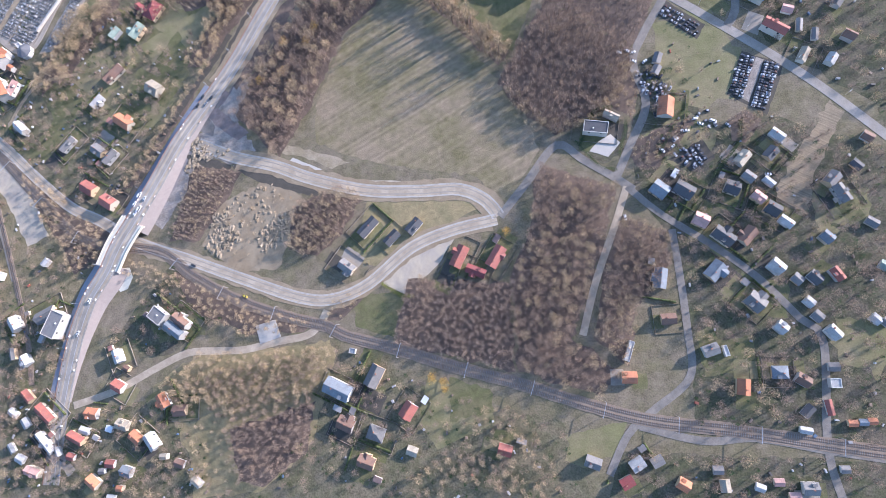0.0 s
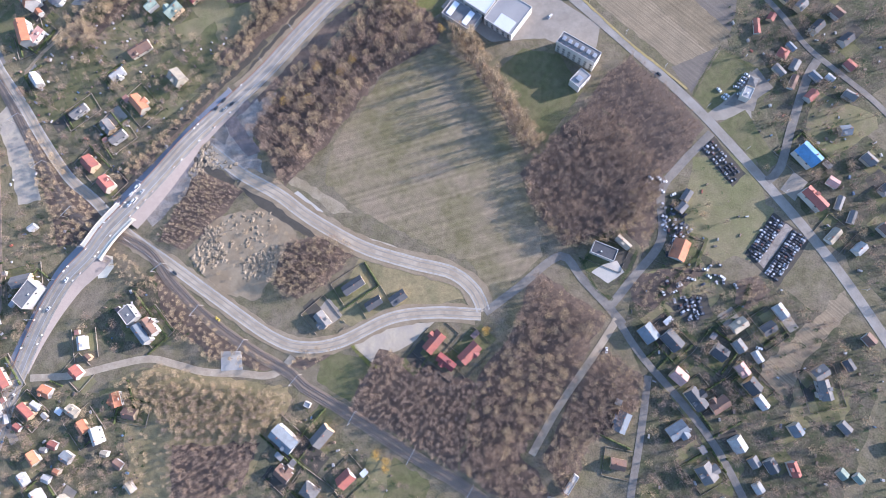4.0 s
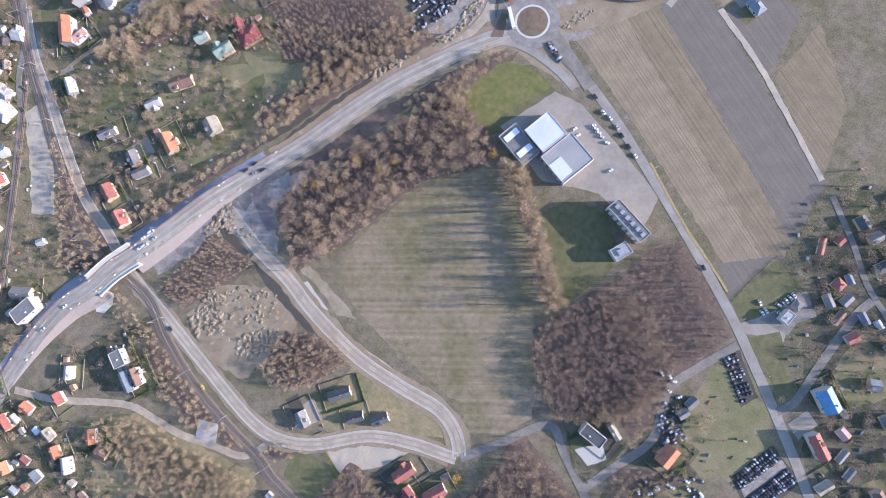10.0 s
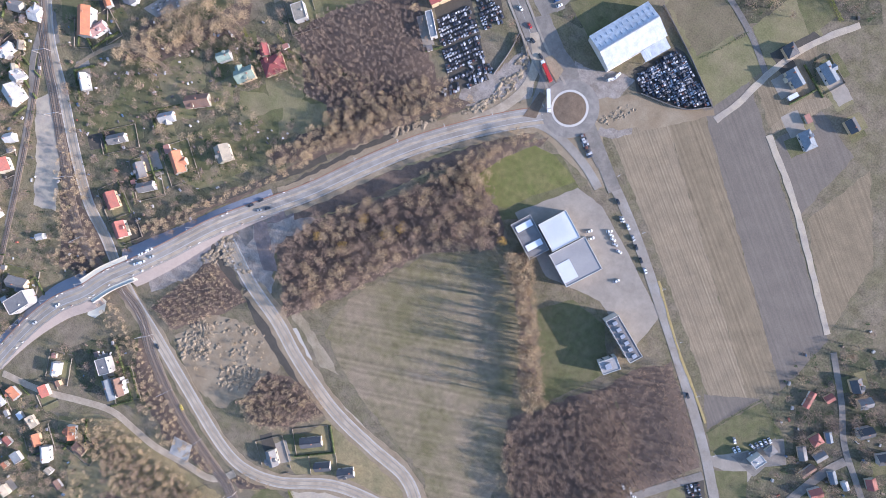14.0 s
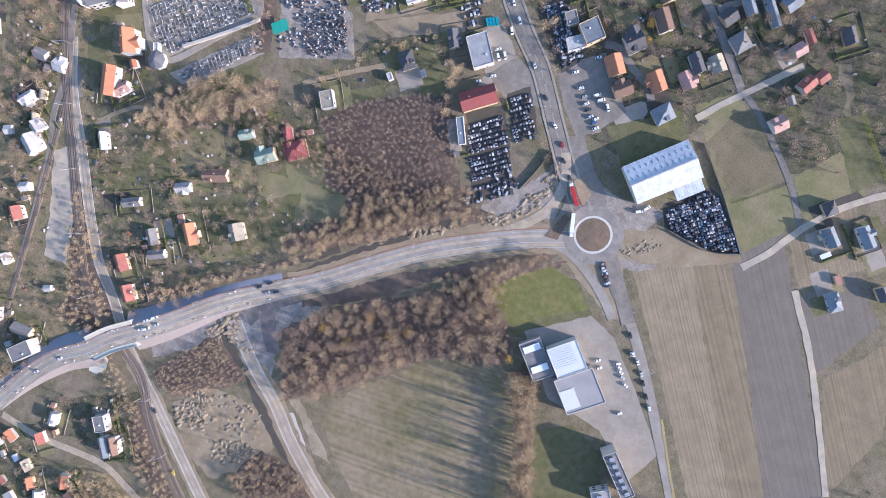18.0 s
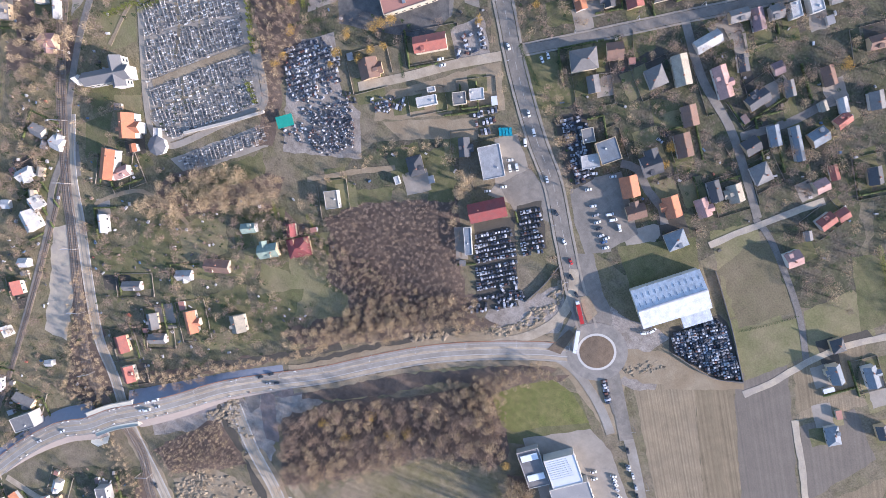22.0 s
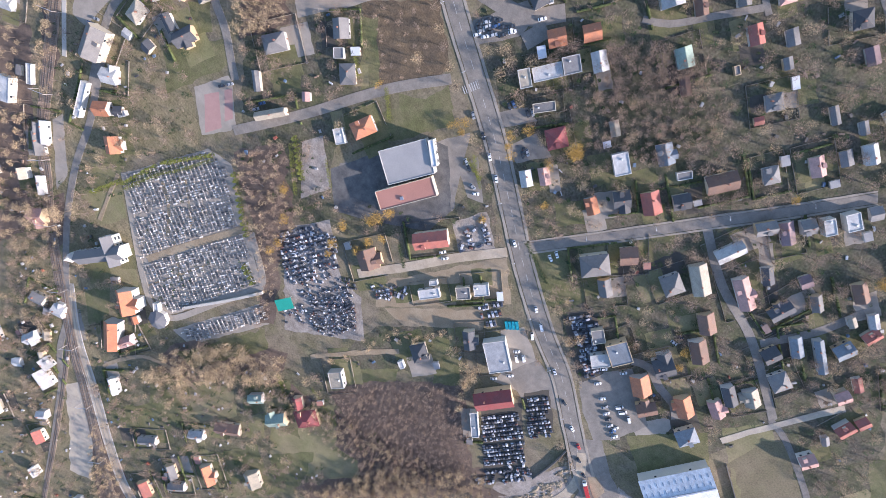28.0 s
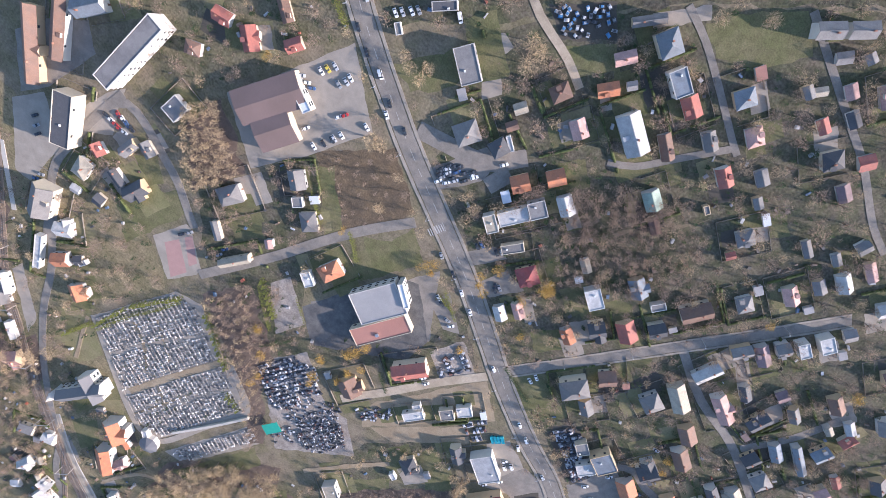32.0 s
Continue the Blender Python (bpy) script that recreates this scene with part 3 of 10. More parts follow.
patch("grass_field", [(-175.1, 154.6), (-142.8, 231.5), (-100.3, 295.1), (-93.6, 294.3), (-116.9, 255.1), (-152.0, 179.5), (-153.7, 157.9)], STRAW, "dry grassy slope below the main road", 1.5)
patch("fallow_field", [(230.8, 53.7), (250.5, 86.5), (271.7, 120.4), (280.2, 111.0), (265.0, 83.0), (256.9, 66.0), (249.9, 36.2), (231.3, 45.0)], STUBBLE, "tan open strip between gardens", 2.0)
patch("ploughed_field", [(294.3, -74.7), (311.2, -27.2), (317.5, -18.4), (321.5, -68.5)], PLOUGH, "smooth grey field", 1.0)
patch("grass_field", [(270.2, -43.7), (290.4, -31.7), (298.6, -44.7), (283.7, -73.5)], MEADOW, "rough grass plot", 1.0)
patch("scrap_ground", [(-408.8, 559.9), (-388.3, 581.8), (-375.5, 571.7), (-393.5, 553.5)], SOIL, "dark ground of a junk yard", 1.0)
patch("grass_field", [(-354.8, 603.1), (-348.1, 615.4), (-329.6, 635.6), (-312.1, 627.3), (-323.1, 607.0), (-339.5, 598.2)], LAWN, "open grass with scattered trees", 1.0)
patch("forecourt", [(-420.3, 527.8), (-413.4, 537.9), (-406.0, 536.6), (-407.2, 528.5), (-394.0, 518.3), (-398.9, 509.5)], PAVING, "paved drive beside a pavilion", 0.5)
patch("grass_field", [(-390.7, 552.9), (-374.6, 571.0), (-364.0, 564.3), (-377.5, 548.6)], LAWN, "green garden plot", 0.8)

patch("construction_ground", [(-144.8, 284.1), (-156.2, 294.0), (-141.4, 315.4), (-135.4, 341.1), (-120.3, 335.0), (-109.7, 319.2), (-123.9, 290.7)], WASTE, "churned construction ground beside the slip road", 1.5)
patch("construction_ground", [(-104.5, 358.3), (-92.2, 361.4), (-77.0, 371.0), (-64.0, 376.0), (-63.8, 360.4), (-74.6, 347.1), (-89.2, 347.8)], WASTE, "grey ground between roundabout and warehouse", 1.5)
patch("station_yard", [(-528.4, 222.7), (-525.7, 232.1), (-499.1, 201.2), (-497.9, 186.2)], PAVING, "pale paved strip beside the tracks", 0.5)
patch("pale_ground", [(-401.0, 64.7), (-393.3, 79.4), (-357.5, 48.4), (-368.1, 26.9)], GRAVEL, "pale gravel ground between two roads", 1.0)
patch("asphalt_yard", [(-439.3, 115.5), (-432.5, 127.8), (-413.3, 111.5), (-419.0, 99.4)], ASPHALT, "asphalt in front of a level crossing", 0.5)
patch("lawn", [(-438.5, 142.4), (-430.0, 164.9), (-413.7, 141.5), (-420.0, 123.5)], LAWN, "shaded green lawn beside a house", 0.5)
patch("lawn", [(-485.6, 202.1), (-473.4, 232.1), (-452.1, 213.2), (-460.8, 192.4)], MEADOW, "pale grass before the church", 0.5)

patch("car_park_ground", [(-335.9, 411.2), (-333.5, 423.9), (-310.2, 409.2), (-318.9, 404.0)], ASPHALT, "asphalt parking strip beside the hall", 0.4)
patch("forecourt", [(-328.1, 440.0), (-322.8, 457.5), (-307.0, 456.5), (-316.6, 438.7)], ASPHALT, "dark asphalt drive before a house", 0.4)
patch("forecourt", [(-346.9, 446.7), (-337.1, 462.4), (-327.8, 462.2), (-337.5, 444.7)], ASPHALT, "asphalt drive beside the road", 0.4)
patch("dirt_yard", [(-312.4, 386.7), (-305.0, 407.4), (-281.6, 396.5), (-291.2, 375.4)], WASTE, "muddy yard full of old cars", 0.8)
patch("car_park_ground", [(-265.9, 411.5), (-257.6, 428.4), (-241.0, 420.5), (-250.3, 402.1)], ASPHALT, "asphalt yard with cars beside a workshop", 0.4)
patch("lawn", [(-390.2, 411.4), (-365.3, 430.4), (-356.6, 426.2), (-369.6, 394.5)], LAWN, "fenced green lawn beside the town road", 0.6)

patch("forecourt", [(152.9, 217.1), (169.5, 240.6), (182.2, 235.2), (185.1, 224.0), (161.9, 215.8)], PAVING, "grey forecourt of a pale hall", 0.4)
patch("car_park_ground", [(169.5, 245.9), (179.9, 263.1), (194.2, 251.1), (182.2, 235.2)], ASPHALT, "asphalt lot behind a pale hall", 0.4)
patch("lawn", [(163.0, 213.5), (179.3, 229.2), (209.8, 196.4), (204.9, 187.7)], LAWN, "green verge beside the road", 0.6)
patch("grass_field", [(221.6, 222.0), (222.5, 256.4), (265.4, 248.4), (268.9, 239.9), (244.3, 208.8)], MEADOW, "pale open plot between houses", 1.0)

patch("grass_field", [(-83.5, 422.9), (-87.2, 450.5), (-79.3, 460.0), (-33.7, 446.4), (-44.2, 413.4), (-78.1, 426.1)], EARTH_BROWN, "rough brown plot with low mounds beside the warehouse", 1.0)
patch("grass_field", [(-41.1, 411.6), (-29.2, 445.8), (-5.2, 434.6), (-12.9, 396.3)], MEADOW, "olive grass plot with long shadows", 0.6)
patch("grass_field", [(-30.7, 451.3), (-25.8, 481.5), (-16.5, 482.2), (6.9, 476.0), (-3.0, 437.0)], MEADOW, "olive plot with garden beds", 0.6)
patch("grass_field", [(-43.5, 492.1), (-34.7, 506.5), (5.0, 489.6), (0.4, 470.5)], LAWN, "shaded green plot behind a hedge", 0.6)
patch("fallow_field", [(1.0, 436.9), (10.7, 458.4), (35.3, 446.2), (16.0, 424.6)], FALLOW, "tawny plot beside the dirt track", 0.6)
patch("garden_bed", [(-4.9, 456.8), (0.8, 474.1), (6.8, 474.3), (1.4, 455.6)], SOIL, "dark dug beds in an open plot", 0.4)
# roads
road("road", [(-68.9, 328.5), (-48.1, 321.7), (-18.7, 310.8), (14.9, 295.3), (55.6, 273.6), (99.1, 249.5), (140.9, 224.7), (168.5, 206.1)] + [(226.8, 163.1), (266.4, 130.4), (308.9, 89.4)], 6.8, WORN, "dusty asphalt road along the fields")
TOWN = len(ROADS)
road("road", [(-99.9, 336.4), (-129.8, 347.4), (-160.1, 361.8), (-192.3, 377.5)] + [(-222.9, 387.0), (-264.7, 403.9), (-298.3, 420.2), (-338.3, 439.1)] + [(-399.9, 463.5), (-432.4, 478.4), (-461.6, 493.1), (-480.9, 504.2), (-505.4, 517.8)], 9.2, ASPHALT, "straight asphalt road through the town", True)
road("street", [(-273.8, 411.1), (-253.0, 447.7), (-225.0, 498.3), (-204.5, 535.0), (-184.1, 573.3)], 5.6, ASPHALT, "asphalt side street between gardens")
road("street", [(-224.1, 499.4), (-188.2, 486.7), (-149.0, 481.1), (-96.7, 463.1)], 5.0, ASPHALT, "narrow winding street")
road("street", [(-144.7, 483.8), (-134.2, 510.6), (-130.1, 537.0)], 5.0, ASPHALT, "narrow side street")
road("lane", [(-97.7, 461.9), (-80.3, 461.4), (-49.1, 453.7), (-26.1, 445.9), (-1.7, 433.8)], 3.8, WORN_DARK, "dusty lane between open plots")
road("dirt_track", [(-5.4, 390.6), (-2.5, 407.3), (-1.4, 433.6), (2.9, 458.3), (8.7, 474.1), (19.6, 495.3)], 4.6, GRAVEL, "pale dirt track past open plots", edge=0.4)
road("dirt_track", [(27.3, 406.1), (74.0, 382.5), (149.5, 334.6)], 4.0, GRAVEL, "dirt track along the ploughed field", edge=0.4)
road("road_verge", [(-170.7, 76.0), (-138.1, 70.1), (-106.4, 59.7), (-60.9, 50.5), (-21.3, 50.2), (11.2, 51.8), (31.2, 43.4), (40.8, 31.9)], 17.0, DIRT, "bare earth verge of the new road", edge=1.2)
road("road_verge", [(-244.2, 2.1), (-200.3, -8.0), (-151.5, -22.1), (-105.2, -34.4), (-79.1, -34.1), (-53.6, -21.9), (-23.6, 5.8), (6.0, 19.9), (35.6, 28.2)], 14.0, DIRT, "bare earth verge of the lower road", edge=1.0)
road("construction_road", [(-207.8, 89.6), (-174.3, 77.7), (-138.1, 70.1), (-106.4, 59.7), (-60.9, 50.5), (-21.3, 50.2), (11.2, 51.8), (31.2, 43.4), (40.8, 31.9)], 9.0, NEWROAD, "dusty new road with pale verges", kerb=True)
road("lower_road", [(-450.8, 136.8), (-420.8, 107.3), (-385.3, 82.9), (-347.8, 55.2), (-313.5, 33.0), (-285.4, 22.5)] + [(-248.7, 5.5), (-200.3, -8.0), (-151.5, -22.1), (-105.2, -34.4), (-79.1, -34.1), (-53.6, -21.9), (-23.6, 5.8), (6.0, 19.9), (39.8, 29.2)], 8.0, NEWROAD, "dusty road passing below the bridge", kerb=True)
road("street", [(42.1, 31.3), (60.1, 56.5), (82.1, 86.9), (101.2, 75.7), (124.9, 61.3), (137.0, 52.8)], 6.0, ASPHALT, "asphalt lane past the meadow")
road("street", [(124.9, 61.3), (134.8, 86.3), (146.8, 119.1), (138.0, 152.7), (145.0, 174.4), (160.8, 205.8)], 6.0, ASPHALT, "street past a house with a parking strip")
road("street", [(132.2, 55.1), (123.5, 25.5), (110.4, -15.0), (101.6, -52.5)], 5.0, NEWROAD, "dead-end lane in the wood")
road("street", [(132.2, 55.1), (155.1, 35.2), (188.4, 13.4), (217.2, -8.9), (241.0, -34.7), (254.0, -49.4), (251.7, -115.1), (258.7, -149.2)], 5.0, ASPHALT, "village street")
road("street", [(162.3, 23.9), (166.5, -7.5), (170.4, -46.2), (170.9, -76.6), (146.0, -100.6), (130.6, -116.3), (118.8, -142.2)], 5.0, ASPHALT, "village lane")
road("street", [(138.2, -110.3), (178.0, -116.6), (210.3, -112.5), (251.5, -116.9), (288.3, -119.8)], 5.0, ASPHALT, "lane along the railway")
road("path", [(-279.4, -124.0), (-245.8, -110.6), (-216.5, -93.1), (-191.3, -79.7), (-167.1, -76.8), (-145.3, -74.8), (-116.8, -66.7), (-99.0, -62.5), (-89.5, -55.0), (-84.0, -43.0)], 5.5, NEWROAD, "pale lane through the thicket")

# main road on its embankment, with a bridge over the railway and the lower road
main_line = spline([(-287, -182), (-290, -130), (-287, -82), (-279, -45)] + [(-267.6, -21.5), (-260.4, 1.6)] + [(-249.2, 25.6)] + [(-237.3, 53.7)] + [(-222.7, 91.8)] + [(-203.4, 128.6)] + [(-184.6, 163.5), (-168.6, 200.2), (-150.2, 238.0), (-129.6, 271.0), (-109.8, 298.2), (-94.7, 316.0)], 4.0)
bridge_at = np.array([(-259.9, 2.5)][0])
run = np.cumsum([0.0] + [float(np.linalg.norm(main_line[i + 1] - main_line[i])) for i in range(len(main_line) - 1)])
i_b = int(np.argmin([np.linalg.norm(q - bridge_at) for q in main_line]))
s_b = run[i_b]


def deck_height(s):
    d = s - s_b
    k = 1 - min(1.0, max(0.0, abs(d) - 15) / (150.0 if d > 0 else 130.0))
    return 5.6 * k * k * (3 - 2 * k)


rise_of = [deck_height(s) for s in run]
# blue-grey of the slope turned from the sun, put into the matting colour
FABRIC = mat("shade_blue_matting", (0.23, 0.24, 0.27), 0.8, 0.15, 0.2, 2.0, bump=0.05)


def bank(name, i0, i1, side, material, label):
    nr = normals(main_line)
    v, f = [], []
    for n, i in enumerate(range(i0, i1)):
        q, d, hgt = main_line[i], nr[i] * side, rise_of[i]
        for off, z in ((0.0, hgt + 0.02), (7.2, hgt + 0.02), (max(7.4 + hgt * 1.7, 12.0) if side > 0 else 7.4 + hgt * 1.25, 0.06 if side > 0 else 0.02), (max(7.6 + hgt * 1.7, 12.2) if side > 0 else 7.6 + hgt * 1.25, -0.6), (0.0, -0.6)):
            p = q + d * off
            v.append((p[0], p[1], z))
        if n:
            k = 5 * n
            for s in range(5):
                t = (s + 1) % 5
                f.append((k - 5 + s, k - 5 + t, k + t, k + s))
    f += [(0, 1, 2, 3, 4), tuple(len(v) - 5 + j for j in range(5))]
    ob = link_mesh(name, v, f, material)
    bmf = bmesh.new()
    bmf.from_mesh(ob.data)
    bmesh.ops.recalc_face_normals(bmf, faces=bmf.faces)
    bmf.to_mesh(ob.data)
    bmf.free()
    return tagged(ob, label, "embankment", kind="structure")


gap = [i for i in range(len(run)) if abs(run[i] - s_b) <= 18]
far = next(i for i in range(len(run)) if run[i] > s_b + 150)
near = next(i for i in range(len(run)) if run[i] > s_b - 130)
for i0, i1 in ((near, gap[0] + 1), (gap[-1], far)):
    bank("embankment", i0, i1, 1, FABRIC, "dark matted slope of the road embankment")
    bank("embankment", i0, i1, -1, GRANITE, "pale pinkish paved slope of the road embankment")
main_road = tagged(ribbon("main_road", main_line, 7.0, 7.0, 0.27, WORN, 0.24, rise_of), "wide dusty main road under construction", "road", kind="structure")
for off, wd in ((-4.4, 1.1), (1.9, 0.8)):
    ribbon("dusty_lane", [q + n * off for q, n in zip(main_line, normals(main_line))], wd, wd, 0.278, NEWROAD, 0.006, rise_of, main_road, 0.35)
for off, wd in ((-6.3, 0.08), (-2.6, 0.2), (0.9, 0.08), (4.9, 0.09)):
    ribbon("lane_line", [q + n * off for q, n in zip(main_line, normals(main_line))], wd, wd, 0.289, WHITE_LINE, 0.01, rise_of, main_road)
KERB_RED = mat("rusty_edge_strip", (0.30, 0.16, 0.10), 0.9, 0.2, 0.4, 3.0)
ribbon("edge_strip", [q + n * 6.7 for q, n in zip(main_line, normals(main_line))], 0.3, 0.3, 0.33, KERB_RED, 0.1, rise_of, main_road)
mn = normals(main_line)
BARRIER = mat("barrier_plastic", (0.75, 0.73, 0.70), 0.5, 0.1, 1.0, 5.0)
BRNG = random.Random(4)
for k in range(34):
    i = BRNG.randrange(max(2, gap[0] - 26), min(len(main_line) - 2, gap[-1] + 40))
    q = main_line[i] + mn[i] * (BRNG.choice((-5.4, -5.9, 5.8, 5.4)) + BRNG.uniform(-.3, .3))
    bar = tagged(new("road_barrier"), "white plastic barrier block on the unfinished road", "barrier", "barriers on the main road")
    bar.matrix_basis = pose(q[0], q[1], rise_of[i] + 0.27, 0, 0, math.degrees(math.atan2(mn[i][1], mn[i][0])) + 90 + BRNG.uniform(-12, 12))
    part("base", boxes((-0.75, 0.75, -0.3, 0.3, 0.0, 0.35)), BARRIER, bar)
    part("panel", boxes((-0.7, 0.7, -0.12, 0.12, 0.35, 0.95)), BARRIER if k % 3 else KERB_RED, bar)
for side in (-1, 1):
    tagged(ribbon("road_verge", [q + n * side * 9.0 for q, n in zip(main_line[far:], normals(main_line)[far:])], 2.0, 2.0, 0.2, DIRT, 0.4, wobble=0.8), "bare earth verge of the main road", "verge", kind="structure")
span = main_line[max(0, gap[0] - 1):gap[-1] + 2]
sp_h = rise_of[max(0, gap[0] - 1):gap[-1] + 2]
bridge = tagged(new("road_bridge"), "concrete road bridge with pale parapets over railway and road", "bridge")
sp_n = normals(span)
ribbon("deck", span, 10.6, 10.6, -0.02, CONCRETE, 1.0, sp_h, bridge)
PARAPET = mat("pale_yellow_parapet", (0.56, 0.53, 0.43), 0.85, 0.12, 0.4, 3.0)
for side in (-1, 1):
    ribbon("footway", [q + n * side * 8.7 for q, n in zip(span, sp_n)], 1.5, 1.5, 0.42, PARAPET, 0.4, sp_h, bridge)
    ribbon("parapet", [q + n * side * 10.35 for q, n in zip(span, sp_n)], 0.16, 0.16, 1.45, CONCRETE, 1.45, sp_h, bridge)
for e in (0, -1):
    q, n = span[e], sp_n[e]
    d = np.array([n[1], -n[0]])
    a = math.degrees(math.atan2(n[1], n[0]))
    ab = part("abutment", boxes((-10.4, 10.4, -0.8, 0.8, -0.5, sp_h[e] - 0.9)), CONCRETE, bridge)
    ab.matrix_basis = pose(q[0], q[1], 0, 0, 0, a)
half = patch("half_round_plinth", [(-265.3, -24.4), (-258.5, -16.3), (-251.6, -15.5), (-247.4, -23.2), (-250.0, -32.6), (-256.2, -35.4)], PARAPET, "round pale paved patch below the bridge", 0.1)

# roundabout
rc = (-84.3, 331.9)
ROUND = tagged(new("roundabout"), "roundabout with pale kerb ring and bare soil island", "roundabout", kind="structure")
ROUND.matrix_basis = pose(rc[0], rc[1], 0)


def ring(name, r0, r1, z0, z1, material, parent, n=48, z1b=None):
    bmr = bmesh.new()
    a = []
    for i in range(n):
        c, s = math.cos(2 * math.pi * i / n), math.sin(2 * math.pi * i / n)
        a.append([bmr.verts.new((c * r, s * r, z)) for r, z in ((r0, z0), (r0, z1), (r1, z1 if z1b is None else z1b), (r1, z0))])
    for i in range(n):
        p, q = a[i], a[(i + 1) % n]
        for k in range(3):
            bmr.faces.new((p[k], p[k + 1], q[k + 1], q[k]))
    if r0 < 0.2:
        bmr.faces.new([p[1] for p in a])
    bmesh.ops.recalc_face_normals(bmr, faces=bmr.faces)
    return part(name, bmr, material, parent)


ring("carriageway", 12.9, 20.4, -0.3, 0.285, mat("dark_ring_asphalt", (0.21, 0.19, 0.165), 0.85, 0.25, 0.25, 3.0, mix2=(0.28, 0.25, 0.215), scale2=0.12), ROUND)
ring("kerb_ring", 11.3, 13.0, -0.3, 0.40, mat("bright_kerb", (0.52, 0.49, 0.44), 0.85, 0.1, 0.4, 3.0), ROUND)
ring("island", 0.1, 11.4, -0.3, 1.1, mat("bare_brown_soil", (0.17, 0.125, 0.085), 0.95, 0.35, 0.3, 1.5, bump=0.15), ROUND, z1b=0.5)
road("slip_road", [(-136.5, 264.9), (-125.8, 287.0), (-118.3, 309.1), (-118.1, 326.7), (-125.3, 342.3), (-138.9, 354.3)], 6.5, NEWROAD, "new slip road curving past the roundabout")
road("slip_road", [(-99.1, 310.8), (-106.3, 323.4), (-112.1, 336.4), (-121.7, 345.2)], 7.0, ASPHALT, "asphalt lane leaving the roundabout")
road("link_road", [(-70.7, 329.5), (-58.5, 325.1), (-40.3, 318.5)], 9.0, ASPHALT, "asphalt road joining the roundabout")
poly_area("splitter_island", [(-105.0, 306.4), (-107.8, 326.8), (-103.0, 327.6), (-97.1, 311.4)], 0.43, MATS["bare_brown_soil"], 0.4, 0.1, 3.0, "earth triangle between two curving lanes", "traffic island")
patch("paving_apron", [(-58.7, 331.2), (-61.8, 341.6), (-58.1, 361.4), (-48.2, 360.6), (-40.3, 347.1), (-48.7, 335.4)], WASTE, "trampled ground with stacked kerbstones", 0.8)
patch("construction_strip", [(-49.7, 358.6), (-28.7, 378.1), (-11.5, 395.1), (-8.0, 392.7), (-36.6, 352.4)], DIRT, "bare reddish earth below the wreck yard", 0.8)
poly_area("splitter_island", [(-121.5, 346.2), (-118.7, 351.1), (-105.7, 348.5), (-104.0, 339.3), (-111.8, 341.6)], 0.37, DIRT, 0.4, 0.1, 3.0, "earth splitter island at the roundabout", "traffic island")
poly_area("splitter_island", [(-103.5, 314.1), (-102.5, 321.5), (-106.5, 329.0), (-107.1, 331.8), (-100.7, 326.1), (-98.8, 319.0)], 0.42, DIRT, 0.4, 0.1, 3.0, "earth splitter island beside the slip road", "traffic island")
patch("construction_strip", [(-66.5, 336.5), (-60.1, 362.0), (-38.5, 375.5), (-16.8, 388.2), (-36.6, 356.9), (-56.4, 337.5)], DIRT, "bare earth beside the roundabout", 1.2)
patch("construction_strip", [(-184.3, 207.5), (-148.7, 264.1), (-129.8, 299.3), (-119.3, 318.8), (-119.2, 291.7), (-137.7, 255.2), (-170.8, 201.1)], DIRT, "bare earth strip with rubble beside the new road", 1.2)
patch("ditch_water", [(-190.3, 212.8), (-177.8, 234.9), (-154.4, 263.4), (-144.2, 286.0), (-143.5, 280.5), (-153.7, 257.5), (-176.3, 228.2)], SOIL, "dark wet ditch along the thicket", 1.0)
patch("slope_paving", [(-236.0, 24.2), (-235.0, 39.4), (-217.7, 77.8), (-213.5, 74.1), (-224.2, 48.3)], GRANITE, "pinkish gravel slope", 0.6)
patch("junction", [(-223.6, 94.2), (-211.9, 122.6), (-201.1, 142.7), (-183.1, 139.5), (-194.7, 121.1), (-205.4, 115.9), (-195.0, 104.6), (-195.3, 95.7), (-215.1, 102.2)], WORN_DARK, "dusty dark asphalt mouth of the new road", 0.4)
patch("slope_paving", [(-204.5, 116.4), (-194.7, 121.1), (-181.1, 110.2), (-164.6, 98.9), (-172.8, 92.1), (-194.5, 104.9)], PINK_GRAVEL, "pinkish gravel triangle beside the junction", 0.6)
patch("slope_paving", [(-190.5, 144.2), (-183.1, 139.5), (-190.1, 124.8), (-195.0, 121.6), (-195.1, 132.9)], PINK_GRAVEL, "pinkish gravel bank below the wood", 0.6)
patch("wet_ground", [(-174.6, 70.5), (-166.9, 73.9), (-133.8, 66.0), (-101.5, 58.7), (-110.5, 53.4), (-141.1, 59.6)], WET, "smooth grey wet strip beside the new road", 0.5)
patch("roadside_bank", [(-217.2, 80.2), (-205.5, 80.2), (-176.3, 70.6), (-175.4, 63.5), (-193.4, 66.3), (-211.8, 73.4)], SOIL, "dark hollow beside the new road", 1.0)
patch("construction_ground", [(-193.5, 81.5), (-184.8, 84.3), (-163.1, 77.1), (-165.5, 73.5), (-176.8, 71.4), (-204.6, 80.7)], WASTE, "grey churned ground beside the new road", 1.0)
patch("roadside_bank", [(-139.1, 82.2), (-129.2, 87.9), (-98.1, 80.4), (-76.5, 73.4), (-90.6, 67.8), (-114.0, 77.5)], SANDY, "rough sandy bank above the new road", 1.0)
patch("concrete_strip", [(-128.3, 72.5), (-124.3, 77.2), (-99.0, 67.6), (-101.7, 63.4)], CONCRETE, "bright concrete strip beside the new road", 0.2)
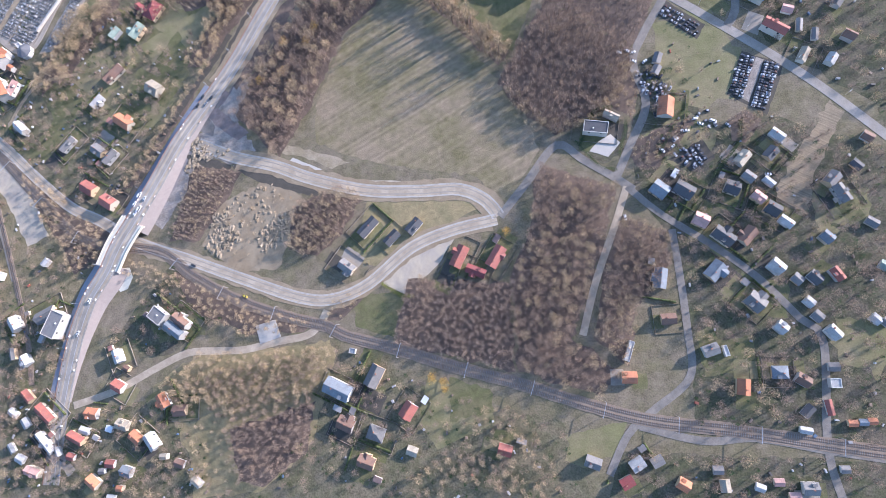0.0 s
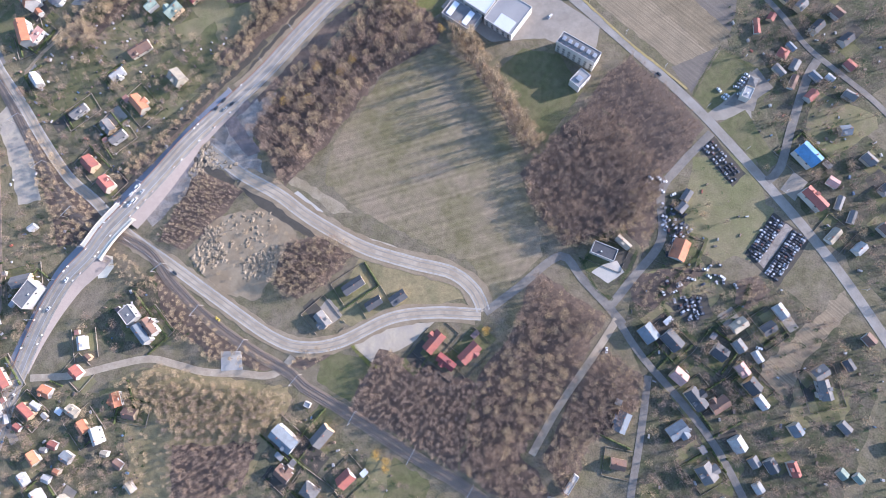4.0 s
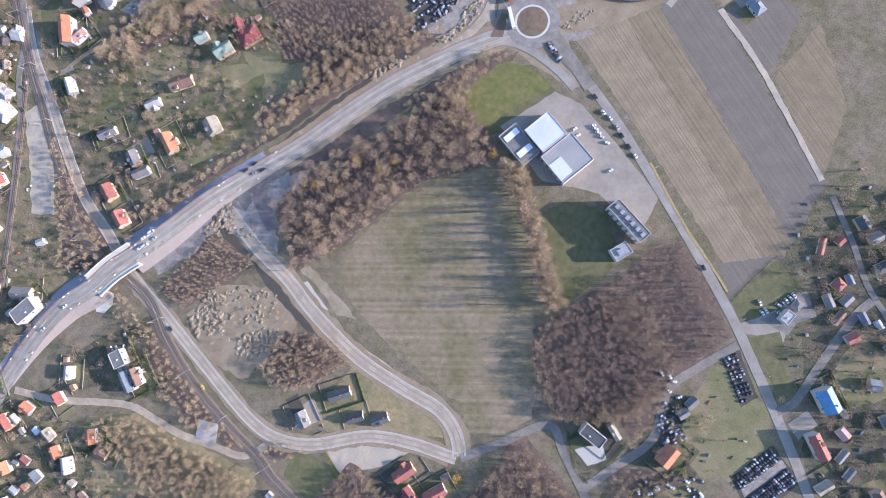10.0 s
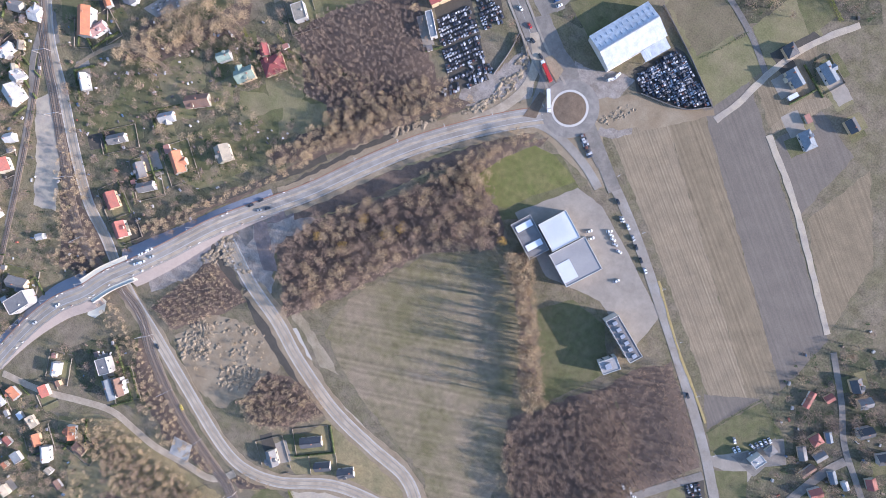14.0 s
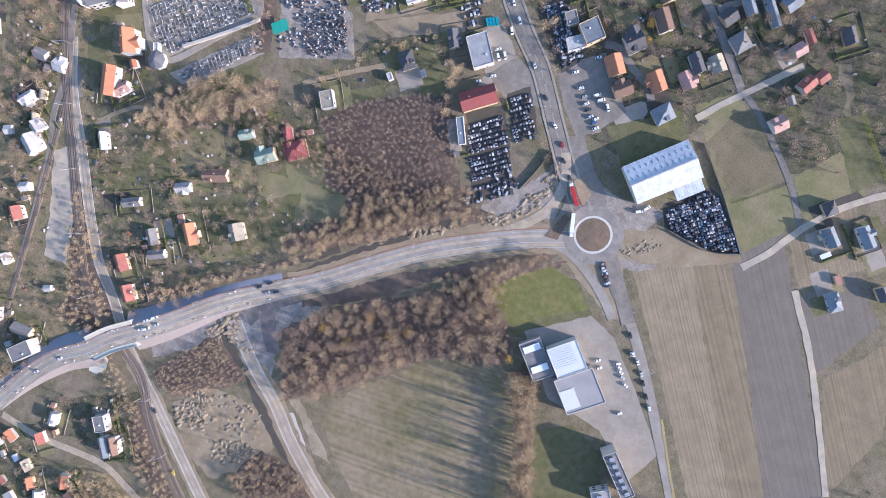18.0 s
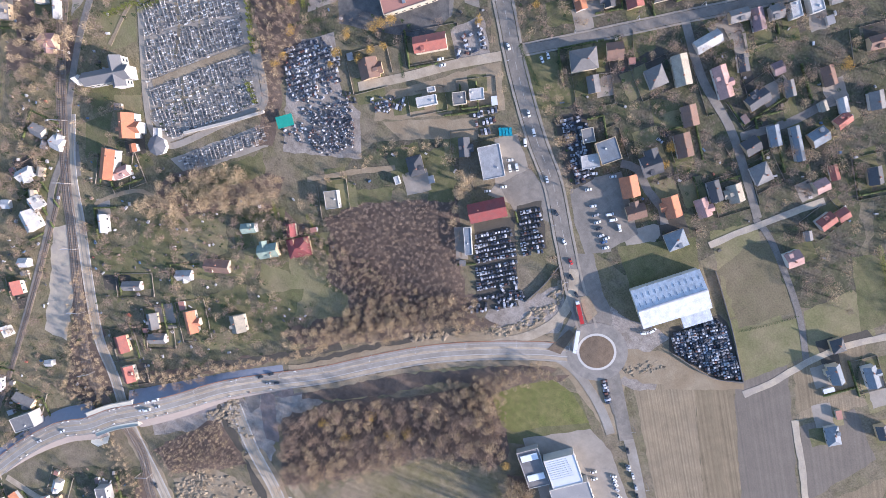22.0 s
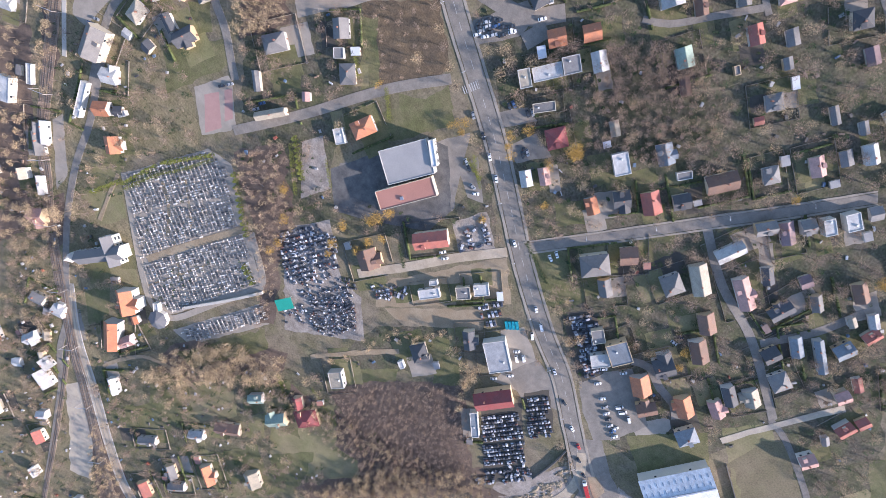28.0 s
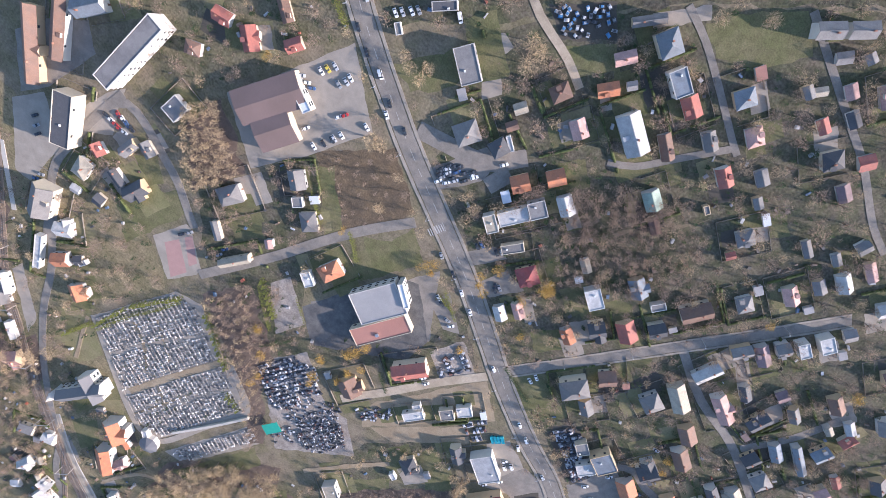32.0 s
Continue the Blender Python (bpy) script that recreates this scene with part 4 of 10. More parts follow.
patch("gravel_verge", [(-109.6, 65.2), (-86.5, 60.1), (-55.6, 58.5), (-20.8, 57.7), (7.6, 58.0), (29.9, 52.1), (45.1, 38.0), (42.1, 36.1), (27.5, 48.2), (5.8, 53.0), (-22.7, 52.7), (-56.8, 52.1), (-83.4, 54.9)], GRAVEL, "pale verge of the new road", 0.6)
poly_area("concrete_pad", [(-138.8, -56.8), (-123.8, -51.4), (-117.7, -63.9), (-133.3, -70.0)], 0.36, CONCRETE, 0.4, 0.05, 6.0, "square concrete pad beside the lane", "ground")
patch("roadside_bank", [(-171.3, 77.1), (-139.8, 64.2), (-102.2, 52.6), (-64.5, 48.2), (-69.5, 44.0), (-108.6, 46.1), (-151.5, 57.2), (-174.0, 68.2)], SOIL, "dark ditch bank along the new road", 0.6)
patch("parking_area", [(-476.1, 315.9), (-465.9, 337.9), (-462.6, 337.6), (-443.1, 320.4), (-442.6, 315.2), (-453.3, 298.0), (-458.7, 301.5)], PAVING, "paved parking square", 0.3)
patch("parking_bays", [(-468.6, 317.7), (-463.5, 326.2), (-447.8, 311.7), (-452.9, 300.8)], mat("red_paving", (0.36, 0.22, 0.19), 0.9, 0.15, 0.3, 3.0), "red paved parking bays", 0.1)
patch("parking_bays", [(-461.7, 329.9), (-459.2, 334.5), (-446.7, 321.7), (-449.0, 316.0)], MATS["red_paving"], "red paved parking bays", 0.1)
road("street", [(-498.7, 362.1), (-483.9, 355.4), (-469.1, 344.9), (-461.0, 339.6)], 5.0, ASPHALT, "street to the parking square")
road("street", [(-441.4, 316.7), (-428.0, 341.4), (-415.5, 366.1), (-404.6, 390.6), (-393.3, 413.0), (-376.5, 439.6)], 6.0, ASPHALT, "side street from the town road")
road("street", [(-537.3, 361.1), (-527.9, 370.9), (-515.1, 369.1), (-498.7, 362.1)], 5.0, ASPHALT, "street by the housing block")
road("street", [(-410.5, 476.5), (-395.1, 481.9), (-374.3, 490.3), (-362.4, 506.9)], 9.0, ASPHALT, "paved forecourt entrance")
road("street", [(-365.1, 481.8), (-362.2, 495.1)], 9.0, ASPHALT, "yard entrance")
road("street", [(-334.1, 534.1), (-323.4, 542.8), (-312.5, 560.6), (-300.5, 580.0)], 3.6, ASPHALT, "narrow back street")
road("street", [(-365.7, 602.3), (-349.0, 599.0), (-328.4, 591.9), (-304.9, 583.0), (-296.0, 580.0)], 3.2, ASPHALT, "narrow back lane")
road("street", [(-328.0, 637.1), (-312.8, 633.0), (-294.1, 628.2), (-274.5, 623.2), (-253.9, 617.8), (-225.3, 606.6), (-207.9, 602.9)], 3.4, ASPHALT, "residential street")
road("street", [(-324.5, 316.6), (-307.9, 346.6), (-294.6, 373.4), (-278.1, 401.5)], 6.0, NEWROAD, "dusty lane into a yard")
road("street", [(-176.3, 418.8), (-167.2, 424.5), (-151.8, 421.6), (-137.9, 421.8), (-128.1, 417.0)], 5.0, ASPHALT, "cul-de-sac among houses")
FIRST_PATH = len(ROADS)
road("cemetery_path", [(-460.0, 244.0), (-448.0, 236.0), (-430.0, 210.0)], 1.6, PAVING, "pale path between grave rows")
road("cemetery_path", [(-447.4, 222.0), (-434.0, 250.0), (-413.0, 285.0)], 2.0, PAVING, "pale path crossing grave rows")
road("cemetery_path", [(-405.0, 197.0), (-391.0, 232.0), (-376.0, 266.0)], 1.8, PAVING, "pale path crossing grave rows")
road("cemetery_path", [(-451.7, 253.7), (-437.7, 243.9), (-424.6, 227.5)], 2.2, DIRT, "narrow brown path between grave rows")
road("cemetery_path", [(-441.8, 267.4), (-428.9, 256.5), (-418.6, 246.9)], 1.4, DIRT, "narrow brown path between grave rows")
road("cemetery_path", [(-419.5, 228.6), (-403.1, 215.2), (-396.8, 212.5)], 2.0, DIRT, "narrow brown path between grave rows")
road("cemetery_path", [(-411.6, 185.2), (-401.4, 212.1), (-392.7, 238.0)], 1.2, DIRT, "narrow brown path between grave rows")
road("cemetery_path", [(-423.5, 202.3), (-409.3, 238.9), (-391.9, 280.3)], 5.0, DIRT, "brown path crossing the cemetery")
road("cemetery_path", [(-473.0, 236.2), (-436.6, 205.1), (-417.0, 189.2), (-398.9, 178.7), (-382.7, 183.5), (-369.6, 221.6), (-360.3, 248.9), (-360.7, 260.0), (-389.3, 277.8)], 4.5, PAVING, "pale path round the cemetery")
GRAVE_PATHS = ROADS[FIRST_PATH:]
road("street", [(-532.5, 373.6), (-537.6, 349.9), (-539.9, 330.3), (-541.1, 308.5), (-532.3, 283.5), (-521.0, 258.7)], 5.0, ASPHALT, "street curving down to the railway")
road("path", [(-390.8, 105.1), (-388.4, 116.0), (-376.9, 139.2), (-357.3, 150.8), (-333.3, 154.9)], 3.0, DIRT, "earth path curving between gardens", edge=0.3)
road("street", [(205.9, 181.0), (212.1, 193.2), (212.8, 225.3), (214.9, 263.9), (218.8, 279.7)], 6.0, ASPHALT, "street past a blue hall")
road("slip_road", [(-109.2, 297.7), (-96.3, 308.2), (-80.6, 312.4), (-63.0, 312.0), (-46.5, 309.2), (-31.2, 304.5)], 6.0, WORN, "dusty link from the main road past the roundabout")
road("road", [(-72.2, 334.1), (-55.4, 326.6), (-38.7, 318.7), (-21.7, 310.5)], 9.0, ASPHALT, "asphalt road leaving the roundabout")
road("lane", [(-417.9, 557.6), (-408.1, 554.2), (-396.3, 552.5), (-384.1, 550.8), (-370.7, 546.5)], 4.0, NEWROAD, "dusty lane past a junk yard")
# soil-dark ribbon standing in for the scrub's shade along the bank, not a ditch
tagged(ribbon("ditch", [q + n * 18.6 for q, n in zip(main_line[gap[-1] + 3:far + 12], normals(main_line)[gap[-1] + 3:far + 12])], 2.6, 2.6, 0.16, SOIL, 0.4, wobble=0.9), "dark wet ditch at the foot of the embankment", "ditch", kind="structure")
road("street", [(-436.9, 118.5), (-456.6, 141.7), (-479.1, 173.6), (-492.6, 198.1), (-501.3, 217.8), (-509.5, 243.1), (-524.2, 273.2), (-534.1, 295.5)], 5.0, ASPHALT, "street between church and railway")
road("street", [(-433.3, 112.5), (-422.1, 85.6), (-403.9, 62.4), (-387.6, 33.8), (-369.7, 0.9), (-354.2, -29.4)], 5.0, ASPHALT, "street leaving the level crossing")
road("platform", [(-571.7, 296.3), (-558.9, 279.1), (-546.1, 261.8)], 3.0, CONCRETE, "long pale station platform")
road("path", [(-464.3, 195.3), (-470.2, 214.5), (-475.0, 231.9)], 2.5, DIRT, "earth path before the church", edge=0.3)
road("grass_strip", [(43.6, 285.1), (57.4, 276.8), (87.2, 258.9), (111.0, 247.2), (136.0, 234.2)], 1.6, mat("golden_dry_grass", (0.36, 0.28, 0.12), 0.95, 0.35, 0.4, 2.0), "strip of golden dry grass along a field", edge=0.3)
road("lane", [(-100.0, 430.6), (-96.9, 446.9), (-91.5, 466.0), (-87.8, 480.2), (-82.0, 499.2)], 4.2, GRAVEL, "pale gravel lane between gardens and field", edge=0.3)
road("lane", [(160.7, 328.3), (188.6, 307.1), (209.8, 287.9), (234.1, 274.1), (259.4, 260.2), (275.9, 248.7)], 4.0, ASPHALT, "narrow lane between villas")
road("lane", [(-300.6, 247.6), (-284.3, 275.8), (-267.2, 301.9)], 3.5, DIRT, "earth lane by the gardens", edge=0.5)
patch("asphalt_yard", [(-214.9, 349.5), (-210.0, 372.1), (-192.5, 371.7), (-174.3, 360.4), (-194.2, 346.9)], ASPHALT, "asphalt yard beside the town road", 0.4)
patch("car_park_ground", [(-181.1, 397.2), (-172.3, 415.9), (-132.9, 400.7), (-136.4, 374.5)], ASPHALT, "asphalt lot with parked cars", 0.4)
patch("car_park_ground", [(-391.6, 467.9), (-380.2, 495.8), (-370.3, 494.6), (-369.2, 481.6), (-380.6, 461.3)], ASPHALT, "asphalt lot beside a pavilion", 0.4)
# soil colour of these car yards includes the shade in gaps between cars
patch("scrap_ground", [(-205.5, 321.5), (-191.3, 344.7), (-140.6, 309.5), (-155.0, 284.3)], SOIL, "dark oily ground of a car yard", 0.6)
patch("scrap_ground", [(-195.9, 350.4), (-188.6, 365.3), (-160.8, 348.8), (-168.5, 333.2)], SOIL, "dark oily ground of a car yard", 0.6)
patch("scrap_ground", [(-70.1, 379.3), (-59.1, 409.3), (-52.1, 410.4), (-41.6, 407.1), (-12.2, 395.7), (-27.3, 381.3), (-57.3, 369.9)], SOIL, "dark ground of a scrapyard", 0.4)
patch("scrap_ground", [(-377.7, 298.5), (-362.3, 326.5), (-327.4, 304.2), (-310.9, 307.1), (-286.6, 287.3), (-326.3, 246.5)], WASTE, "dark ground of a scrapyard", 0.8)
patch("scrap_ground", [(-221.0, 406.8), (-213.5, 420.1), (-179.0, 399.8), (-181.5, 385.7)], SOIL, "dark ground of a car yard", 0.6)
patch("scrap_ground", [(203.3, 125.3), (215.0, 159.8), (243.0, 148.3), (229.9, 109.5)], SOIL, "dark ground of a storage lot", 0.6)
patch("gravel_strip", [(224.8, 154.8), (229.9, 152.5), (218.0, 119.2), (212.9, 122.5)], WASTE, "pale drive between two rows of stored goods", 0.4)
patch("dirt_yard", [(-313.2, 321.7), (-275.6, 399.4), (-249.9, 382.5), (-300.3, 310.3)], DIRT, "brown earth yard with sheds", 1.0)
patch("dirt_yard", [(-296.6, 314.7), (-257.4, 365.8), (-246.9, 357.2), (-279.2, 317.1)], DIRT, "bare earth track and verge", 1.0)
patch("scrap_ground", [(160.3, 75.6), (185.0, 91.5), (193.4, 77.0), (180.1, 66.3)], SOIL, "dark ground of a hedged car yard", 0.8)
patch("forecourt", [(215.8, 177.8), (221.6, 192.7), (232.3, 187.9), (227.0, 172.3)], PAVING, "pale paved yard beside a blue house", 0.4)
patch("car_park_ground", [(164.6, 229.4), (172.4, 243.0), (176.0, 259.8), (186.0, 252.2), (185.1, 229.5)], ASPHALT, "asphalt lot beside a white hall", 0.4)

# railway
TIE = mat("sleeper_concrete", (0.30, 0.27, 0.24), 0.9, 0.15, 1.0, 4.0)
RAIL = mat("rail_steel", (0.22, 0.16, 0.12), 0.5, 0.15, 1.0, 5.0, metal=0.6)
rail_line = spline([(-605.8, 345.0), (-569.6, 282.8)] + [(-528.3, 209.6), (-510.0, 188.9), (-477.6, 153.0)] + [(-417.3, 97.9), (-389.7, 76.5), (-353.1, 46.2), (-309.6, 12.6), (-279.4, 1.8)] + [(-227.9, -2.0), (-194.8, -21.0), (-152.8, -38.9), (-113.7, -49.1), (-81.4, -54.9)] + [(-68.9, -60.6), (-31.0, -68.1), (22.2, -80.3), (58.3, -87.2), (104.7, -98.6), (145.7, -106.1), (199.9, -108.9), (251.8, -113.4), (288.7, -116.3)], 5.0)


def railway(line, tracks, label):
    z = next_road()
    root = tagged(ribbon("railway_bed", line, 2.2 * tracks, 2.2 * tracks, z, BALLAST, 0.6, wobble=0.3), label, "railway", kind="structure")
    n = normals(line)
    for k in range(tracks):
        c = (k - (tracks - 1) / 2) * 4.0
        for s in (-0.75, 0.75):
            ribbon("rail", [q + m * (c + s) for q, m in zip(line, n)], 0.08, 0.08, z + 0.3, RAIL, 0.2, None, root)
    v, f = [], []
    for i in range(len(line) - 1):
        d = line[i + 1] - line[i]
        L = float(np.linalg.norm(d))
        d = d / L
        m = np.array([-d[1], d[0]])
        for k in range(tracks):
            c = (k - (tracks - 1) / 2) * 4.0
            for j in range(int(L / 1.2)):
                o = line[i] + d * j * 1.2 + m * c
                b = len(v)
                for u, w in ((-0.14, -1.25), (0.14, -1.25), (0.14, 1.25), (-0.14, 1.25)):
                    p = o + d * u + m * w
                    v.append((p[0], p[1], z + 0.09))
                f.append((b, b + 1, b + 2, b + 3))
    ties = link_mesh("sleepers", v, f, TIE, root)
    ties["kind"] = "stuff"
    return root


railway(rail_line, 2, "double railway track on brown ballast")
railway(spline([(-428.8, 110.7), (-407.7, 73.8), (-382.9, 29.0), (-354.4, -27.1), (-330.6, -76.9), (-318.9, -111.0)], 5.0), 1, "single railway track branching off")


def mast(q, n, w):
    root = tagged(new("catenary_portal"), "pale steel portal carrying overhead wires across the tracks", "mast", "catenary portals along the railway")
    root.matrix_basis = pose(q[0], q[1], 0.1, 0, 0, math.degrees(math.atan2(n[1], n[0])))
    for s in (-w, w):
        part("pole", boxes((s - .16, s + .16, -.16, .16, 0, 7.6)), TIE, root)
    part("beam", boxes((-w, w, -.14, .14, 7.0, 7.35)), STEEL, root)
    return root


rn = normals(rail_line)
for i in range(6, len(rail_line) - 4, 9):
    if np.linalg.norm(rail_line[i] - bridge_at) > 18:
        mast(rail_line[i], rn[i], 5.2)

# woods
wood("woodland", [(-177.9, 114.2), (-164.5, 157.9), (-132.1, 210.1), (-108.3, 257.6), (-91.0, 261.6), (-56.9, 234.3), (-56.4, 221.8), (-90.4, 187.3), (-112.4, 124.1), (-135.1, 76.3)], 7.6, 11, 15, "bare brown deciduous wood beside the main road", None, OPEN_WOOD)
wood("thicket", [(-177.9, 114.2), (-164.5, 157.9), (-132.1, 210.1), (-108.3, 257.6), (-91.0, 261.6), (-56.9, 234.3), (-56.4, 221.8), (-90.4, 187.3), (-112.4, 124.1), (-135.1, 76.3)], 5.6, 5, 9, "brown undergrowth below taller bare trees", TWIG, floor=False, seed=3)
wood("tree_belt", [(-47.7, 226.7), (-35.9, 236.9), (44.6, 165.1), (36.9, 153.0), (-19.7, 208.7)], 7.6, 22, 34, "tall pale bare trees in a belt", TWIG_PALE, SLIM, wide=0.75)
wood("tree_belt", [(-48.8, 226.8), (-35.0, 238.8), (46.7, 165.7), (36.9, 151.8), (-20.6, 208.0)], 4.0, 8, 13, "dense golden-tan understorey of a tree belt", TWIG_PALE, wide=1.0, floor=False, seed=5)
wood("woodland", [(36.5, 137.6), (52.1, 171.3), (62.4, 192.7), (71.7, 209.1), (103.2, 190.5), (135.9, 166.3), (137.0, 146.8), (115.6, 114.1), (81.7, 94.5), (49.3, 120.5)], 6.2, 9, 15, "bare brown deciduous wood east of the meadow", TWIG)
wood("scrub", [(71.7, 209.1), (74.6, 226.4), (89.3, 250.1), (119.2, 233.1), (154.9, 208.3), (147.1, 186.9), (136.3, 166.6), (103.2, 190.5)], 3.7, 4, 7.5, "low dense brown scrub beside the wood", TWIG, FINE, wide=1.15)
wood("scrub", [(37.9, 130.6), (43.5, 137.8), (71.8, 108.2), (90.4, 102.7), (114.8, 119.5), (135.0, 149.1), (140.0, 143.5), (118.6, 110.7), (82.6, 89.0), (60.5, 101.7)], 5.5, 6, 10, "golden bare trees along a wood's edge", TWIG_PALE, floor=False, seed=14)
wood("thicket", [(-221.0, 6.3), (-207.8, 71.5), (-165.9, 65.3), (-194.5, 7.7)], 4.2, 5, 7.5, "dense brown thicket of young trees")
wood("woodland", [(-119.1, 2.4), (-118.5, 36.6), (-83.0, 54.2), (-62.7, 46.9), (-77.7, 15.2), (-95.7, -1.8)], 5.0, 8, 12, "round clump of bare trees")
wood("woodland", [(-23.7, -17.2), (51.2, -18.7), (56.2, -79.7), (-31.2, -64.2)], 5.6, 8, 12, "dense reddish brown wood above the railway", TWIG)
wood("woodland", [(67.1, 71.9), (124.3, 55.0), (110.6, -11.1), (93.8, -54.8), (128.0, -75.7), (112.5, -91.8), (58.2, -79.6), (51.5, -11.1), (64.4, 25.7)], 6.4, 9, 12, "bare wood around a dead-end lane", None, OPEN_WOOD)
wood("thicket", [(67.1, 71.9), (124.3, 55.0), (110.6, -11.1), (93.8, -54.8), (128.0, -75.7), (112.5, -91.8), (58.2, -79.6), (51.5, -11.1), (64.4, 25.7)], 5.6, 5, 8, "brown undergrowth below taller bare trees", TWIG, floor=False, seed=4)
wood("woodland", [(127.7, 33.9), (158.4, 23.6), (161.2, 0.1), (136.9, -32.8), (131.9, -71.7), (109.3, -54.0), (114.3, -14.8)], 5.5, 9, 14, "bare wood beside the village lane")
patch("grass_field", [(-216.0, -106.0), (-177.1, -76.0), (-119.6, -73.0), (-80.0, -64.0), (-74.0, -75.0), (-84.0, -130.0), (-88.2, -142.9), (-119.2, -171.6), (-170.1, -182.7), (-179.6, -150.3)], STRAW, "golden dry grass under bare scrub", 1.5)
wood("scrub", [(-213.5, -103.5), (-177.1, -76.9), (-119.6, -74.1), (-80.5, -65.3), (-75.1, -73.4), (-82.0, -98.7), (-108.0, -112.0), (-146.6, -122.6), (-168.2, -116.5), (-190.7, -119.8)], 4.8, 5, 10, "pale golden scrub south of the railway", TWIG_PALE, floor=False)
wood("scrub", [(-190.0, -98.0), (-130.0, -80.0), (-84.0, -72.0), (-84.0, -112.0), (-120.0, -126.0), (-150.0, -134.0), (-168.0, -118.0)], 5.4, 5, 9, "brown scrub south of the railway", TWIG, floor=False, seed=6)
wood("scrub", [(-176.0, -124.0), (-150.0, -130.0), (-142.0, -166.0), (-166.0, -176.0), (-178.0, -150.0)], 8.5, 4, 8, "loose golden scrub on dry grass", TWIG_PALE, floor=False, seed=7)
wood("woodland", [(-150.0, -132.0), (-86.0, -108.0), (-88.2, -142.9), (-119.2, -169.6), (-137.5, -166.8)], 6.0, 7, 12, "brown bare wood south of the railway", TWIG)
wood("thicket", [(-272.7, 240.1), (-262.3, 269.9), (-224.3, 322.9), (-164.4, 281.3), (-199.8, 194.1), (-222.4, 222.6)], 5.2, 5, 9, "dense dark thicket between gardens and road", TWIG)
patch("rough_plot", [(-439.6, 427.1), (-412.2, 461.2), (-379.7, 442.8), (-401.1, 401.9)], mat("tawny_grass", (0.15, 0.108, 0.064), 0.95, 0.45, 0.3, 1.2, bump=0.3, mix2=(0.105, 0.08, 0.054), scale2=0.09), "open plot of tawny dry grass and weeds", 1.0)
wood("scrub", [(-437.0, 427.5), (-412.0, 458.0), (-383.0, 442.0), (-401.5, 405.0)], 7.5, 4, 8, "thin bare saplings on a tawny plot", TWIG, FINE, floor=False)
wood("woodland", [(-504.8, 395.0), (-493.0, 412.0), (-459.4, 388.8), (-474.5, 357.1)], 5.5, 9, 14, "orange-brown bare trees beside a supermarket", TWIG_PALE)

wood("scrub", [(-220.2, 182.0), (-208.3, 229.0), (-163.9, 291.3), (-148.9, 279.7), (-178.7, 235.7), (-200.3, 174.4)], 5.0, 6, 11, "pale orange-brown scrub along the ditch", TWIG_PALE)
wood("trees_row", [(-368.3, 169.9), (-338.4, 214.4), (-312.0, 235.8), (-304.4, 223.0), (-340.2, 152.8), (-364.6, 132.8)], 7.0, 9, 14, "large pale bare trees by a lane", TWIG_PALE, wide=1.35)
wood("scrub", [(-269.2, 48.9), (-210.9, 159.5), (-200.4, 186.8), (-198.8, 172.8), (-218.2, 134.2), (-255.0, 54.6)], 4.5, 5, 9, "pale bare trees along the embankment", TWIG_PALE)
wood("woodland", [(-432.2, 306.7), (-415.4, 335.6), (-372.4, 305.1), (-363.7, 280.9), (-334.1, 242.9), (-341.5, 232.5), (-366.2, 265.4)], 7.0, 7, 12, "brown bare trees beside the cemetery")
wood("woodland", [(-332.8, 496.8), (-316.9, 531.1), (-290.7, 551.4), (-255.5, 533.9), (-268.7, 494.2), (-301.0, 474.6)], 7.0, 7, 12, "dark bare trees between gardens", TWIG, floor=False)
wood("scrub", [(-212.8, -17.7), (-197.3, -23.3), (-137.5, -43.2), (-93.9, -52.9), (-100.8, -59.5), (-145.4, -64.0), (-192.9, -46.0)], 4.5, 4, 8, "rusty brown scrub on the railway bank", TWIG_PALE)
wood("scrub", [(-345.3, 34.8), (-297.4, 23.6), (-273.3, 15.0), (-278.8, -15.1), (-299.3, -22.9)], 4.5, 4, 8, "rusty brown scrub beside the railway", TWIG_PALE)
wood("scrub", [(-117.8, 247.2), (-96.6, 289.4), (-81.3, 307.9), (-81.2, 298.8), (-91.1, 289.1), (-99.6, 253.9), (-71.6, 242.4), (-96.4, 231.9)], 5.0, 6, 10, "pale bare trees round the lawn", TWIG_PALE)
wood("scrub", [(-229.8, 159.0), (-199.1, 216.6), (-148.9, 285.3), (-137.1, 291.2), (-177.4, 217.1), (-216.2, 158.8)], 5.0, 6, 11, "pale bare trees above the main road", TWIG_PALE)
wood("woodland", [(-319.9, 206.9), (-221.4, 248.6), (-164.5, 277.4), (-203.0, 222.2), (-233.0, 212.9), (-271.7, 202.6)], 6.5, 6, 11, "bare trees and scrub above the main road")
wood("scrub", [(-79.1, -34.1), (-53.5, -25.7), (-57.6, -33.7), (-73.8, -50.3), (-84.5, -50.7)], 5.0, 4, 7, "scrub beside the road bend", TWIG_PALE)
wood("scrub", [(30.8, -100.1), (50.6, -98.9), (74.0, -119.9), (88.9, -151.4), (62.6, -163.8), (39.7, -151.1), (12.6, -156.3), (-11.1, -154.0), (12.1, -138.2), (39.3, -121.9)], 7.0, 5, 10, "bare shrubs on a meadow", TWIG_PALE, floor=False)
wood("scrub", [(129.2, 83.5), (159.3, 101.8), (182.0, 107.3), (156.4, 69.4), (138.9, 70.5)], 5.0, 4, 7, "rusty scrub beside the street", TWIG_PALE)
wood("scrub", [(203.0, 106.0), (216.0, 113.0), (226.0, 106.0), (214.0, 88.0), (205.0, 90.0)], 5.0, 4, 8, "golden scrub behind a storage lot", TWIG_PALE)
